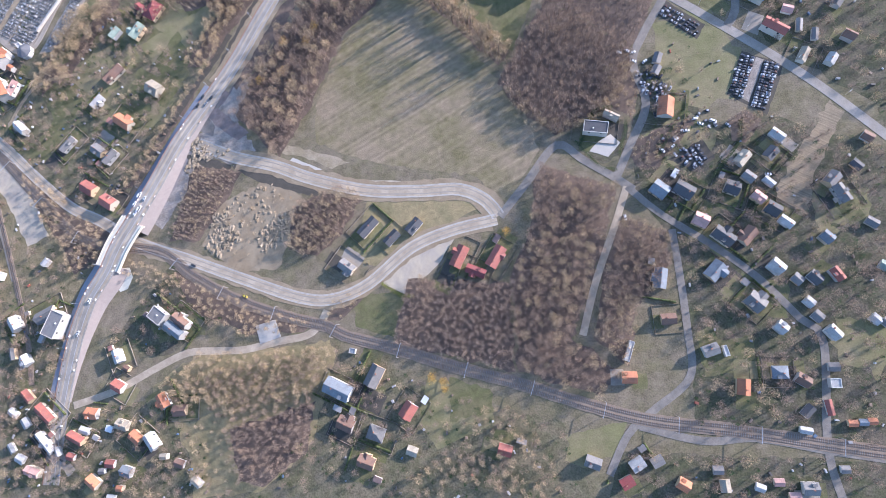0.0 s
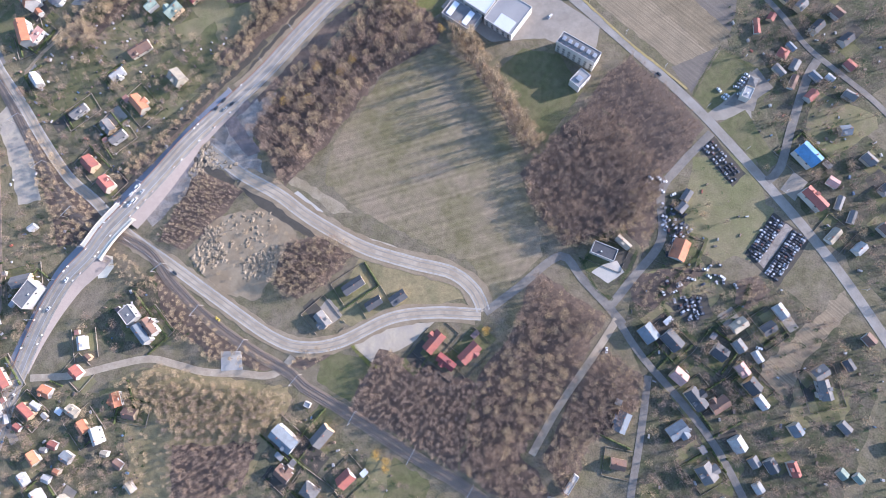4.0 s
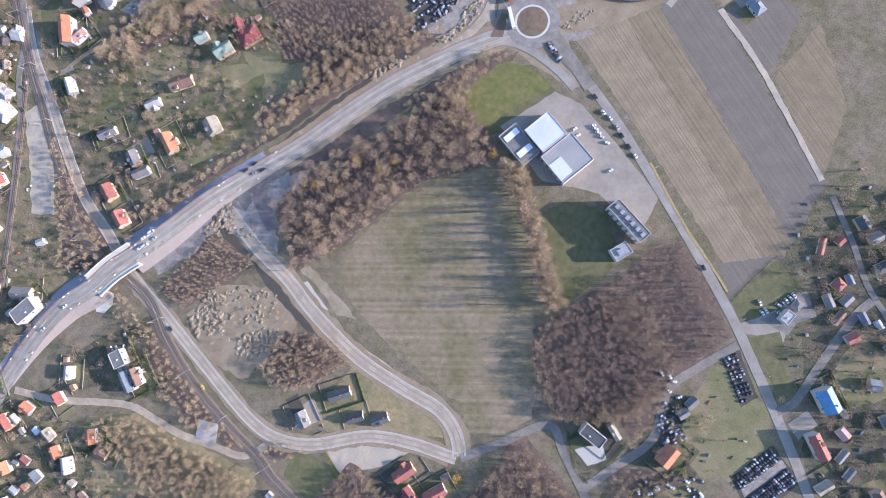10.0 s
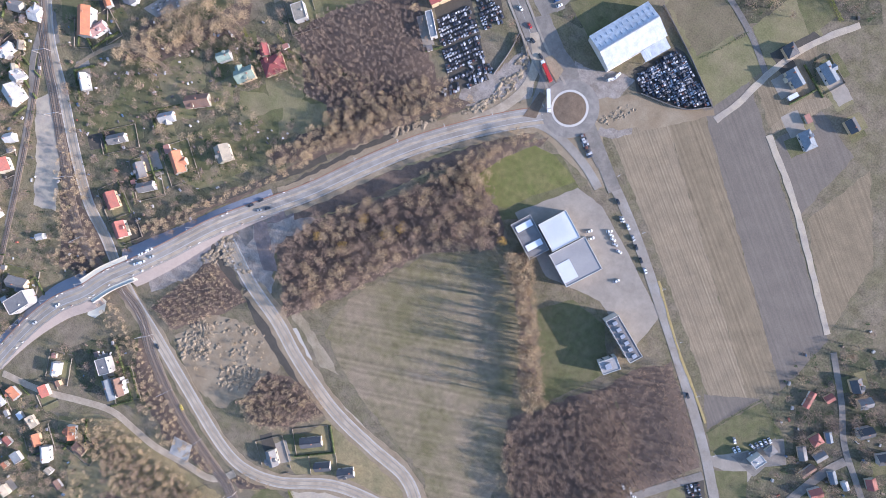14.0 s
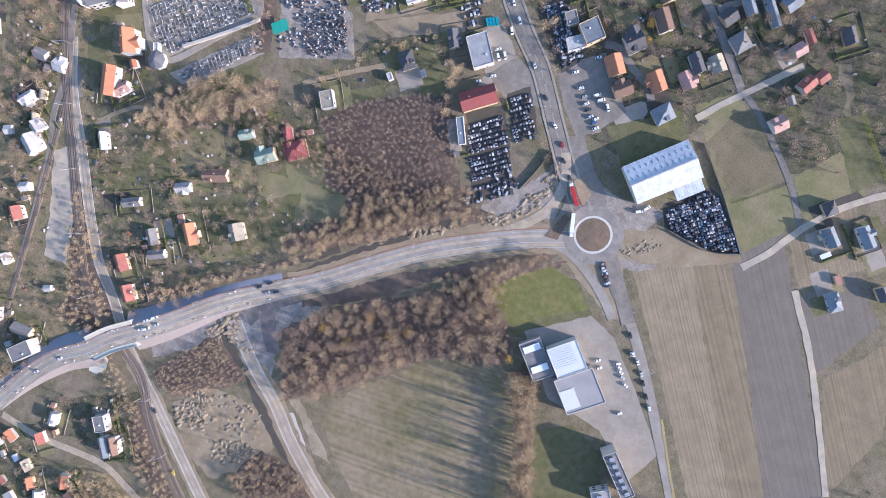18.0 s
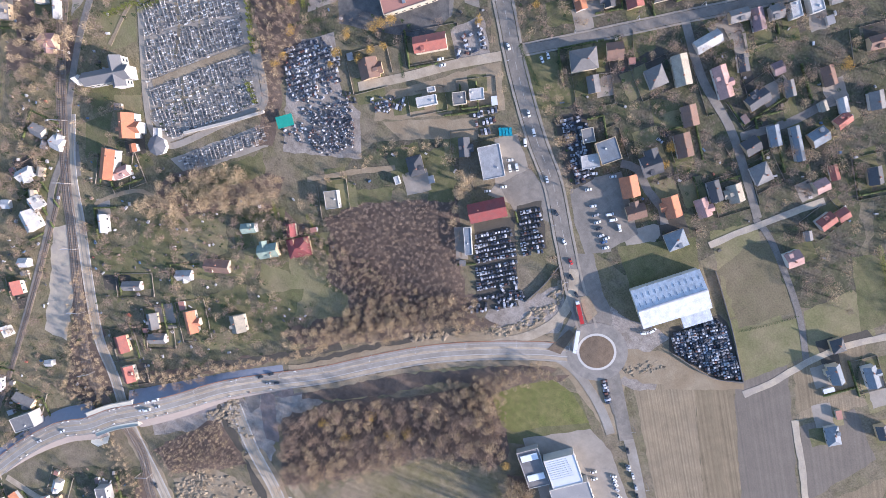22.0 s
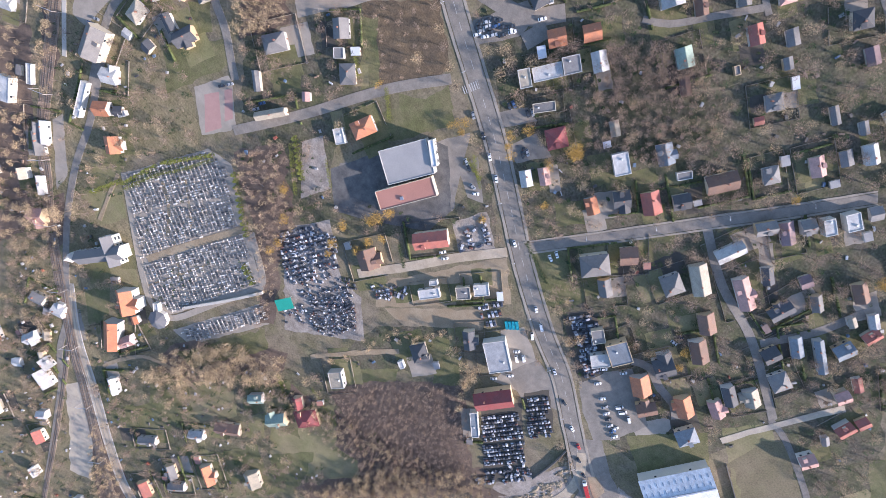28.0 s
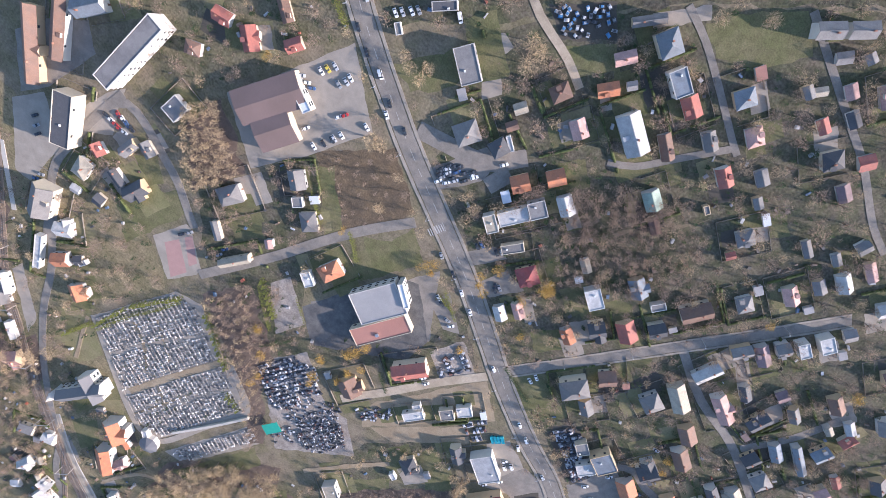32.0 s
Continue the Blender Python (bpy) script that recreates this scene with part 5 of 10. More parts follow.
wood("scrub", [(100.4, 92.7), (109.0, 117.2), (110.8, 135.6), (130.5, 166.5), (138.0, 148.0), (141.0, 124.6), (137.7, 102.6), (131.1, 112.3), (118.5, 118.8), (104.5, 108.0)], 5.5, 5, 10, "golden bare trees round a villa plot", TWIG_PALE)

wood("scrub", [(-294.6, 254.0), (-286.6, 274.5), (-282.4, 303.6), (-270.0, 324.1), (-256.7, 345.6), (-253.5, 343.5), (-266.3, 320.8), (-276.8, 300.3), (-281.3, 273.4), (-289.8, 253.4)], 4.6, 4, 8, "golden bare scrub between two yards", TWIG_PALE, floor=False, seed=8)
wood("scrub", [(-136.2, 227.8), (-121.6, 250.3), (-111.5, 275.1), (-102.1, 298.0), (-89.8, 299.4), (-98.5, 278.2), (-105.0, 259.4), (-78.8, 248.6), (-95.5, 238.4), (-114.2, 232.4)], 4.4, 5, 9, "golden bare trees between road and lawn", TWIG_PALE, floor=False, seed=9)
wood("scrub", [(-253.3, -8.8), (-239.4, -9.4), (-217.4, -18.1), (-204.6, -26.6), (-218.3, -38.9), (-236.8, -28.9), (-252.9, -21.4)], 4.6, 4, 7, "golden scrub along the tracks", TWIG_PALE, floor=False, seed=10)
wood("scrub", [(-282.1, 38.7), (-269.8, 53.4), (-253.7, 81.7), (-238.8, 110.7), (-235.8, 107.1), (-251.2, 73.4), (-266.3, 43.8), (-274.7, 32.4)], 5.0, 5, 9, "golden scrub on the slope below the bridge", TWIG_PALE, floor=False, seed=12)
wood("scrub", [(-342.2, 507.2), (-324.3, 530.6), (-302.6, 543.3), (-284.8, 538.8), (-289.5, 518.0), (-312.4, 491.7)], 6.0, 5, 9, "dense brown bare trees on an overgrown plot", TWIG, SPREAD, wide=1.5, floor=False, seed=15)
wood("scrub", [(-581.7, 284.1), (-574.1, 294.2), (-547.9, 260.1), (-542.6, 236.6)], 6.0, 6, 10, "golden bare trees beside the platform", TWIG_PALE)
wood("scrub", [(-593.9, 233.3), (-573.0, 258.3), (-536.1, 211.0), (-516.2, 168.9), (-493.3, 154.8), (-504.6, 114.2)], 8.5, 6, 11, "golden bare trees west of the railway", TWIG_PALE)
wood("scrub", [(-497.1, 180.7), (-493.6, 189.3), (-471.6, 160.9), (-472.3, 152.2)], 6.0, 6, 10, "golden bare trees between rail and street", TWIG_PALE)
wood("scrub", [(-364.9, 61.1), (-345.8, 56.5), (-312.2, 39.8), (-327.9, 17.0), (-346.7, 31.6)], 5.5, 5, 9, "golden scrub beside the railway", TWIG_PALE)


# ---- houses ----
ROOFS = {
    'red': (0.34, 0.12, 0.09), 'orange': (0.47, 0.19, 0.095), 'brown': (0.20, 0.12, 0.085), 'grey': (0.20, 0.19, 0.18), 'dark': (0.085, 0.085, 0.09),
    'white': (0.44, 0.43, 0.41), 'cream': (0.38, 0.33, 0.25), 'pink': (0.46, 0.28, 0.24), 'green': (0.25, 0.31, 0.25), 'blue': (0.19, 0.215, 0.24),
    'darkred': (0.27, 0.07, 0.065), 'purple': (0.25, 0.17, 0.17), 'silver': (0.36, 0.36, 0.36), 'sky': (0.16, 0.34, 0.58), 'warehouse': (0.60, 0.63, 0.66)}
ROOF_WORDS = {
    'red': "red tile", 'orange': "orange tile", 'brown': "brown tile", 'grey': "grey sheet", 'dark': "dark slate", 'white': "white", 'cream': "cream", 'pink': "faded pink",
    'green': "grey-green", 'blue': "blue-grey sheet", 'darkred': "dark red", 'purple': "mauve-brown", 'silver': "silvery metal", 'sky': "bright blue", 'warehouse': "pale ribbed metal"}


def roof_material(colour, flat):
    """Pitched roofs show courses of tile or sheet; flat ones show stains and felt."""
    key = ("flat_" if flat else "roof_") + colour
    if key in MATS:
        return MATS[key]
    m = mat(key, ROOFS[colour], 0.45 if colour in ('silver', 'warehouse', 'sky') else 0.75, 0.22, 0.35, 2.2, bump=0.06 if not flat else 0.02, rand=0.16,
            mix2=tuple(c * 0.72 + 0.03 for c in ROOFS[colour]), scale2=0.25)
    return m


WALLS = [mat("render_white", (0.52, 0.50, 0.46), 0.9, 0.1, 0.4, 3.0, rand=0.1), mat("render_cream", (0.50, 0.44, 0.34), 0.9, 0.1, 0.4, 3.0, rand=0.1),
         mat("render_grey", (0.42, 0.40, 0.37), 0.9, 0.12, 0.4, 3.0, rand=0.1), mat("render_ochre", (0.50, 0.38, 0.24), 0.9, 0.1, 0.4, 3.0, rand=0.1)]
WALL_WORDS = ("white rendered walls", "cream rendered walls", "grey rendered walls", "ochre rendered walls")
BRICK = mat("chimney_brick", (0.32, 0.16, 0.11), 0.9, 0.2, 1.0, 5.0, rand=0.15)
GLASS = mat("window_glass", (0.04, 0.05, 0.06), 0.08, 0.05, 1.0, 3.0, spec=0.6)
DOOR = mat("door_wood", (0.18, 0.10, 0.06), 0.6, 0.2, 1.0, 5.0, rand=0.3)
FRAME = mat("white_frame", (0.70, 0.69, 0.66), 0.6, 0.06, 1.0, 4.0)
SHARED = {}


def shared_box(key, dx, dy, dz, material):
    if key not in SHARED:
        me = bpy.data.meshes.new(key)
        b = boxes((-dx / 2, dx / 2, -dy / 2, dy / 2, 0, dz))
        b.to_mesh(me)
        b.free()
        me.materials.append(material)
        SHARED[key] = me
    return SHARED[key]


def child(name, mesh, parent, m):
    o = new(name, mesh)
    o.parent = parent
    o.matrix_basis = m
    return o


HOUSES = []


def house(x, y, rot, L, W, h, kind, colour, rng=random.Random(11)):
    """A house with its ridge along rot: walls, roof, chimney, windows and a door."""
    L, W = L * 0.9, W * 0.9
    big = L * W > 420
    if kind != 'flat':
        L, W = max(L - 0.8, 4), max(W - 0.8, 3.5)
    small = L * W < 45
    eave = h or (2.6 if small else rng.choice((3.2, 3.8, 4.6)))
    HOUSES.append((x, y, rot, L, W))
    wi = rng.randrange(4) if colour not in ('white', 'warehouse', 'silver', 'sky') else 0
    pitch = 0.28 if big else (0.45 if small else rng.uniform(0.55, 0.8))
    what = "shed" if small else ("hall" if big else "house")
    words = {'gable': "gabled", 'hip': "hipped", 'flat': "flat"}[kind]
    root = tagged(new(what), "%s with %s %s roof and %s" % (what, ROOF_WORDS[colour], words, WALL_WORDS[wi]), what)
    root.matrix_basis = pose(x, y, 0, 0, 0, rot)
    l, w = L / 2, W / 2
    rise = w * pitch if kind != 'flat' else 0
    rm = roof_material(colour, kind == 'flat')
    # walls
    bm = bmesh.new()
    if kind == 'gable':
        prof = [(-w, -0.5), (w, -0.5), (w, eave), (0, eave + rise - 0.05), (-w, eave)]
        a = [bm.verts.new((-l, p, q)) for p, q in prof]
        b = [bm.verts.new((l, p, q)) for p, q in prof]
        bm.faces.new(a[::-1])
        bm.faces.new(b)
        for i in range(5):
            j = (i + 1) % 5
            bm.faces.new((a[i], a[j], b[j], b[i]))
        bmesh.ops.recalc_face_normals(bm, faces=bm.faces)
    else:
        box(bm, -l, l, -w, w, -0.5, eave)
    part("wall", bm, WALLS[wi], root)
    # roof
    bm = bmesh.new()
    o, t = 0.45, 0.22
    if kind == 'gable':
        drop = o * pitch
        for s in (-1, 1):
            e = [(-l - o, s * (w + o), eave - drop), (l + o, s * (w + o), eave - drop), (l + o, 0, eave + rise), (-l - o, 0, eave + rise)]
            lo = [bm.verts.new(p) for p in e]
            up = [bm.verts.new((p[0], p[1], p[2] + t)) for p in e]
            bm.faces.new(up)
            bm.faces.new(lo[::-1])
            for i in range(4):
                j = (i + 1) % 4
                bm.faces.new((lo[i], lo[j], up[j], up[i]))
        bmesh.ops.recalc_face_normals(bm, faces=bm.faces)
    elif kind == 'hip':
        r = max(l - w, 0.3)
        e = [(-l - o, -w - o), (l + o, -w - o), (l + o, w + o), (-l - o, w + o)]
        lo = [bm.verts.new((p[0], p[1], eave - 0.1)) for p in e]
        mid = [bm.verts.new((p[0], p[1], eave + 0.15)) for p in e]
        ra, rb = bm.verts.new((-r, 0, eave + rise)), bm.verts.new((r, 0, eave + rise))
        bm.faces.new(lo[::-1])
        for i in range(4):
            j = (i + 1) % 4
            bm.faces.new((lo[i], lo[j], mid[j], mid[i]))
        bm.faces.new((mid[0], mid[1], rb, ra))
        bm.faces.new((mid[2], mid[3], ra, rb))
        bm.faces.new((mid[1], mid[2], rb))
        bm.faces.new((mid[3], mid[0], ra))
    else:
        box(bm, -l + 0.3, l - 0.3, -w + 0.3, w - 0.3, eave, eave + 0.12)
    part("roof", bm, rm, root)
    if kind == 'flat':
        bm = boxes((-l - .05, l + .05, -w - .05, -w + .3, eave, eave + .5), (-l - .05, l + .05, w - .3, w + .05, eave, eave + .5),
                   (-l - .05, -l + .3, -w + .3, w - .3, eave, eave + .5), (l - .3, l + .05, -w + .3, w - .3, eave, eave + .5))
        part("parapet", bm, WALLS[wi], root)
    elif kind == 'gable' and colour not in ('warehouse',):
        part("ridge_cap", boxes((-l - o, l + o, -0.16, 0.16, eave + rise + t - 0.06, eave + rise + t + 0.08)), rm, root)
    if not small and kind != 'flat' and not big:
        cx, cy = rng.uniform(-0.3, 0.3) * L, rng.uniform(-0.15, 0.15) * W
        top = eave + rise + rng.uniform(0.5, 1.0)
        part("chimney", boxes((cx - .4, cx + .4, cy - .3, cy + .3, eave, top), (cx - .48, cx + .48, cy - .38, cy + .38, top, top + .14)), BRICK, root)
        if rng.random() < 0.45:
            s = rng.choice((-1, 1))
            qx = rng.uniform(-0.25, 0.25) * L
            z0 = eave + rise * 0.35
            bm = boxes((qx - 1.0, qx + 1.0, s * w * 0.95, s * w * 0.45, z0 - rise * 0.3, z0 + 1.3)) if s > 0 else boxes((qx - 1.0, qx + 1.0, -w * 0.95, -w * 0.45, z0 - rise * 0.3, z0 + 1.3))
            bmesh.ops.recalc_face_normals(bm, faces=bm.faces)
            part("dormer", bm, WALLS[wi], root)
            part("dormer_roof", boxes((qx - 1.2, qx + 1.2, min(s * w * 1.02, s * w * .4), max(s * w * 1.02, s * w * .4), z0 + 1.3, z0 + 1.45)), rm, root)
    elif kind == 'flat' and not small:
        for _ in range(3 if big else 1):
            cx, cy = rng.uniform(-0.35, 0.35) * L, rng.uniform(-0.3, 0.3) * W
            part("roof_vent", boxes((cx - .5, cx + .5, cy - .4, cy + .4, eave, eave + .9)), FRAME, root)
    # a wing set across the ridge
    if kind == 'gable' and 75 < L * W < 320 and rng.random() < 0.42:
        s, qx, ww, out = rng.choice((-1, 1)), rng.uniform(-0.2, 0.2) * L, W * rng.uniform(0.26, 0.34), W * rng.uniform(0.16, 0.34)
        y0, y1 = 0.0, s * (w + out)
        r2 = ww * pitch
        z2 = eave - 0.12
        prof = [(-ww, -0.4), (ww, -0.4), (ww, z2), (0, z2 + r2), (-ww, z2)]
        bm = bmesh.new()
        a = [bm.verts.new((qx + p, s * w * 0.6, q)) for p, q in prof]
        b = [bm.verts.new((qx + p, y1, q)) for p, q in prof]
        bm.faces.new(a)
        bm.faces.new(b)
        for i in range(5):
            j = (i + 1) % 5
            bm.faces.new((a[i], a[j], b[j], b[i]))
        bmesh.ops.recalc_face_normals(bm, faces=bm.faces)
        part("wing_wall", bm, WALLS[wi], root)
        bm = bmesh.new()
        for k in (-1, 1):
            e = [(qx + k * (ww + 0.35), y0, z2 - 0.35 * pitch), (qx + k * (ww + 0.35), y1 + s * 0.4, z2 - 0.35 * pitch), (qx, y1 + s * 0.4, z2 + r2), (qx, y0, z2 + r2)]
            lo = [bm.verts.new(p) for p in e]
            up = [bm.verts.new((p[0], p[1], p[2] + 0.2)) for p in e]
            bm.faces.new(up)
            bm.faces.new(lo)
            for i in range(4):
                j = (i + 1) % 4
                bm.faces.new((lo[i], lo[j], up[j], up[i]))
        bmesh.ops.recalc_face_normals(bm, faces=bm.faces)
        part("wing_roof", bm, rm, root)
    # openings
    if L * W > 75:
        win = shared_box("window", 1.3, 0.16, 1.4, GLASS)
        n = 2
        for s in (-1, 1):
            for i in range(n):
                child("window", win, root, pose((i + 0.5) / n * L - l, s * w, 1.0 if eave < 4.4 else eave - 2.4, 0, 0, 0))
        child("door", shared_box("door", 1.0, 0.2, 2.1, DOOR), root, pose(l, rng.uniform(-0.2, 0.2) * W, 0, 0, 0, 90))
    return root


house(-579.4, 361.1, -60, 44.2, 9.5, 6, 'gable', 'brown')
house(-572.2, 379.3, -65, 35.6, 8.5, 6, 'gable', 'brown')
house(-565.5, 400.3, 55, 19.2, 9.6, 6, 'gable', 'blue')
house(-546.0, 341.7, -66, 33.4, 11.9, 10, 'flat', 'dark')
house(-516.6, 422.8, 26, 9.1, 7.7, 0, 'hip', 'brown')
house(-514.4, 445.7, 16, 10.6, 8.1, 0, 'gable', 'red')
house(-498.5, 447.7, -41, 13.7, 9.5, 0, 'gable', 'red')
house(-480.7, 461.5, 61, 9.9, 7.4, 0, 'gable', 'red')
house(-493.3, 470.3, -34, 11.9, 6.3, 0, 'gable', 'brown')
house(-506.6, 390.6, 82, 12.7, 10.4, 4, 'flat', 'grey')
house(-525.9, 337.7, -24, 8.5, 8.9, 0, 'gable', 'red')
house(-527.1, 321.1, 93, 13.5, 10.1, 0, 'hip', 'cream')
house(-513.2, 353.2, 78, 12.7, 7.0, 0, 'gable', 'grey')
house(-505.5, 359.6, -22, 9.9, 7.9, 0, 'gable', 'grey')
house(-509.2, 332.5, -17, 11.6, 6.8, 0, 'gable', 'dark')
house(-497.4, 334.3, 71, 15.9, 10.1, 0, 'gable', 'dark')
house(-510.2, 311.3, 2, 6.7, 8.7, 0, 'gable', 'dark')
house(-523.8, 306.5, 14, 6.2, 6.1, 0, 'gable', 'white')
house(-533.4, 287.8, -72, 22.2, 14.5, 8, 'gable', 'grey')
house(-520.6, 251.9, -67, 26.0, 4.7, 4, 'flat', 'white')
house(-515.7, 278.9, 37, 11.4, 10.3, 0, 'gable', 'white')
house(-507.1, 259.0, 47, 11.7, 10.3, 0, 'gable', 'orange')
house(-499.2, 265.8, 47, 7.0, 7.3, 0, 'gable', 'dark')
house(-496.4, 266.7, 65, 6.0, 3.4, 3, 'flat', 'white')
house(-488.2, 246.4, -40, 12.3, 11.8, 0, 'gable', 'orange')
house(-525.9, 213.6, -49, 17.0, 6.8, 4, 'gable', 'white')
house(-495.0, 162.3, 49, 13.2, 12.1, 0, 'gable', 'pink')
house(-441.1, 114.8, 26, 10.1, 11.2, 0, 'gable', 'white')
house(-435.8, 88.7, -54, 8.3, 6.6, 0, 'gable', 'cream')
house(-420.9, 68.5, -5, 10.4, 13.0, 0, 'gable', 'white')
house(-437.2, 47.3, 52, 8.2, 7.8, 0, 'gable', 'white')
house(-411.4, 170.3, -40, 19.8, 14.0, 8, 'gable', 'orange')
house(-401.8, 139.3, -51, 24.9, 11.8, 8, 'gable', 'orange')
house(-392.5, 141.1, 70, 15.7, 8.8, 0, 'gable', 'pink')
house(-399.0, 161.1, -29, 6.5, 6.1, 4, 'gable', 'orange')
house(-394.5, 182.1, -44, 9.3, 4.1, 4, 'flat', 'white')
house(-415.2, 516.3, -30, 19.2, 11.0, 7, 'flat', 'grey')
house(-392.3, 493.7, 65, 13.9, 12.5, 0, 'hip', 'grey')
house(-376.2, 500.5, 75, 9.8, 9.5, 0, 'hip', 'dark')
house(-374.0, 505.8, -27, 8.8, 2.5, 4, 'flat', 'white')
house(-375.9, 539.1, 70, 10.5, 8.8, 0, 'hip', 'brown')
house(-383.1, 520.8, 64, 7.3, 6.3, 0, 'gable', 'cream')
house(-379.6, 512.2, 65, 6.7, 5.4, 0, 'gable', 'brown')
house(-357.0, 534.6, -25, 10.7, 8.7, 0, 'gable', 'pink')
house(-440.9, 526.1, 48, 13.0, 4.6, 5, 'flat', 'dark')
house(-449.7, 503.6, -35, 6.1, 3.3, 3, 'flat', 'grey')
house(-355.2, 496.1, 61, 10.6, 10.4, 0, 'gable', 'orange')
house(-345.4, 511.1, 61, 10.3, 9.7, 0, 'gable', 'orange')
house(-331.4, 505.6, -26, 11.8, 8.8, 0, 'gable', 'white')
house(-349.9, 470.9, -28, 11.0, 7.1, 6, 'flat', 'cream')
house(-344.7, 481.9, 62, 17.4, 8.5, 5, 'flat', 'white')
house(-339.4, 493.7, 62, 10.2, 10.1, 6, 'flat', 'grey')
house(-331.4, 469.6, 58, 13.5, 5.7, 4, 'flat', 'grey')
house(-313.8, 464.7, 64, 12.8, 12.6, 0, 'hip', 'darkred')
house(-388.9, 383.2, 72, 15.6, 11.2, 0, 'hip', 'orange')
house(-394.9, 368.3, -30, 10.3, 6.5, 4, 'flat', 'white')
house(-436.8, 410.0, -40, 12.0, 10.3, 0, 'gable', 'grey')
house(-416.9, 396.1, -40, 12.8, 10.6, 0, 'hip', 'grey')
house(-428.7, 399.9, -41, 6.3, 6.6, 3, 'flat', 'grey')
house(-457.3, 375.0, 60, 15.6, 11.6, 0, 'hip', 'grey')
house(-450.5, 351.0, -39, 13.1, 4.3, 4, 'gable', 'grey')
house(-431.5, 344.3, 59, 22.0, 5.8, 5, 'gable', 'cream')
house(-424.2, 368.4, -42, 6.0, 5.2, 4, 'gable', 'pink')
house(-306.6, 438.0, -29, 10.6, 7.7, 0, 'gable', 'white')
house(-301.2, 446.8, -28, 11.2, 7.0, 0, 'gable', 'pink')
house(-280.8, 483.2, -26, 13.4, 9.4, 6, 'flat', 'white')
house(-298.2, 491.7, -26, 9.6, 5.7, 0, 'gable', 'cream')
house(-360.1, 586.1, -21, 12.7, 10.6, 9, 'hip', 'blue')
house(-367.5, 569.6, 59, 10.7, 6.8, 0, 'gable', 'pink')
house(-373.1, 586.2, 53, 16.3, 5.0, 5, 'gable', 'grey')
house(-343.1, 580.0, -21, 13.6, 8.6, 8, 'flat', 'blue')
house(-329.9, 577.8, -21, 11.6, 8.8, 0, 'gable', 'red')
house(-361.7, 555.6, 56, 11.1, 7.5, 0, 'gable', 'orange')
house(-355.9, 564.3, 56, 4.9, 4.5, 4, 'gable', 'grey')
house(-338.5, 551.2, -23, 22.5, 12.3, 7, 'gable', 'silver')
house(-322.5, 558.7, -27, 14.7, 6.9, 0, 'gable', 'brown')
house(-311.6, 574.6, -25, 10.5, 6.7, 0, 'gable', 'grey')
house(-299.4, 590.2, -24, 10.5, 8.3, 0, 'hip', 'pink')
house(-317.5, 596.5, 66, 10.0, 9.6, 0, 'hip', 'blue')
house(-297.7, 621.1, 55, 6.6, 4.8, 0, 'gable', 'cream')
house(-301.3, 617.3, -18, 7.1, 3.0, 4, 'gable', 'grey')
house(-288.9, 630.5, -21, 7.9, 5.8, 0, 'gable', 'pink')
house(-277.4, 625.1, -17, 9.0, 5.8, 0, 'gable', 'dark')
house(-283.4, 614.3, -18, 8.3, 5.6, 0, 'gable', 'red')
house(-267.5, 608.7, 62, 10.0, 10.1, 0, 'hip', 'dark')
house(-256.0, 619.1, 63, 7.8, 8.5, 0, 'gable', 'red')
house(-303.6, 635.4, 54, 7.4, 6.0, 0, 'gable', 'grey')
house(-296.5, 642.5, -12, 4.4, 2.8, 4, 'gable', 'grey')
house(-318.8, 635.6, 47, 12.1, 8.1, 7, 'gable', 'grey')
house(-309.9, 644.9, 47, 11.9, 8.0, 7, 'gable', 'grey')
house(-292.7, 569.6, -23, 11.1, 7.7, 0, 'gable', 'red')
house(-280.4, 582.1, -22, 9.4, 6.6, 0, 'gable', 'grey')
house(-305.6, 538.4, -23, 11.5, 9.3, 0, 'gable', 'green')
house(-293.4, 531.2, -26, 11.3, 5.8, 0, 'gable', 'brown')
house(-283.7, 554.4, -24, 5.3, 3.0, 3, 'flat', 'grey')
house(-271.3, 573.8, -23, 6.9, 3.9, 4, 'gable', 'grey')
house(-259.1, 559.5, 64, 9.4, 9.6, 0, 'hip', 'grey')
house(-255.6, 549.0, 64, 5.2, 3.7, 3, 'gable', 'red')
house(-249.4, 604.7, -20, 10.0, 6.7, 0, 'gable', 'purple')
house(-235.1, 577.9, -21, 10.8, 4.3, 0, 'gable', 'grey')
house(-221.1, 585.0, -21, 7.8, 4.2, 0, 'gable', 'grey')
house(-218.6, 597.4, 85, 7.2, 7.8, 0, 'gable', 'grey')
house(-204.6, 593.4, -20, 12.2, 5.6, 0, 'gable', 'pink')
house(-207.6, 581.1, -21, 11.8, 7.6, 0, 'gable', 'white')
house(-212.8, 571.3, -21, 9.4, 6.8, 0, 'gable', 'grey')
house(-217.7, 558.6, -22, 12.1, 8.0, 0, 'gable', 'pink')
house(-270.5, 504.0, -24, 13.1, 9.5, 0, 'gable', 'blue')
house(-239.6, 517.8, 66, 17.8, 11.4, 0, 'gable', 'brown')
house(-227.6, 538.9, 66, 8.9, 10.5, 0, 'hip', 'grey')
house(-254.7, 505.2, 62, 8.5, 4.7, 4, 'flat', 'grey')
house(-264.2, 472.0, 60, 10.2, 11.3, 0, 'gable', 'dark')
house(-252.6, 483.3, -25, 14.6, 11.2, 0, 'gable', 'red')
house(-243.5, 496.1, 63, 10.3, 9.7, 0, 'gable', 'dark')
house(-204.4, 521.7, 64, 12.0, 8.3, 0, 'gable', 'grey')
house(-195.5, 528.8, -23, 14.5, 8.0, 0, 'gable', 'purple')
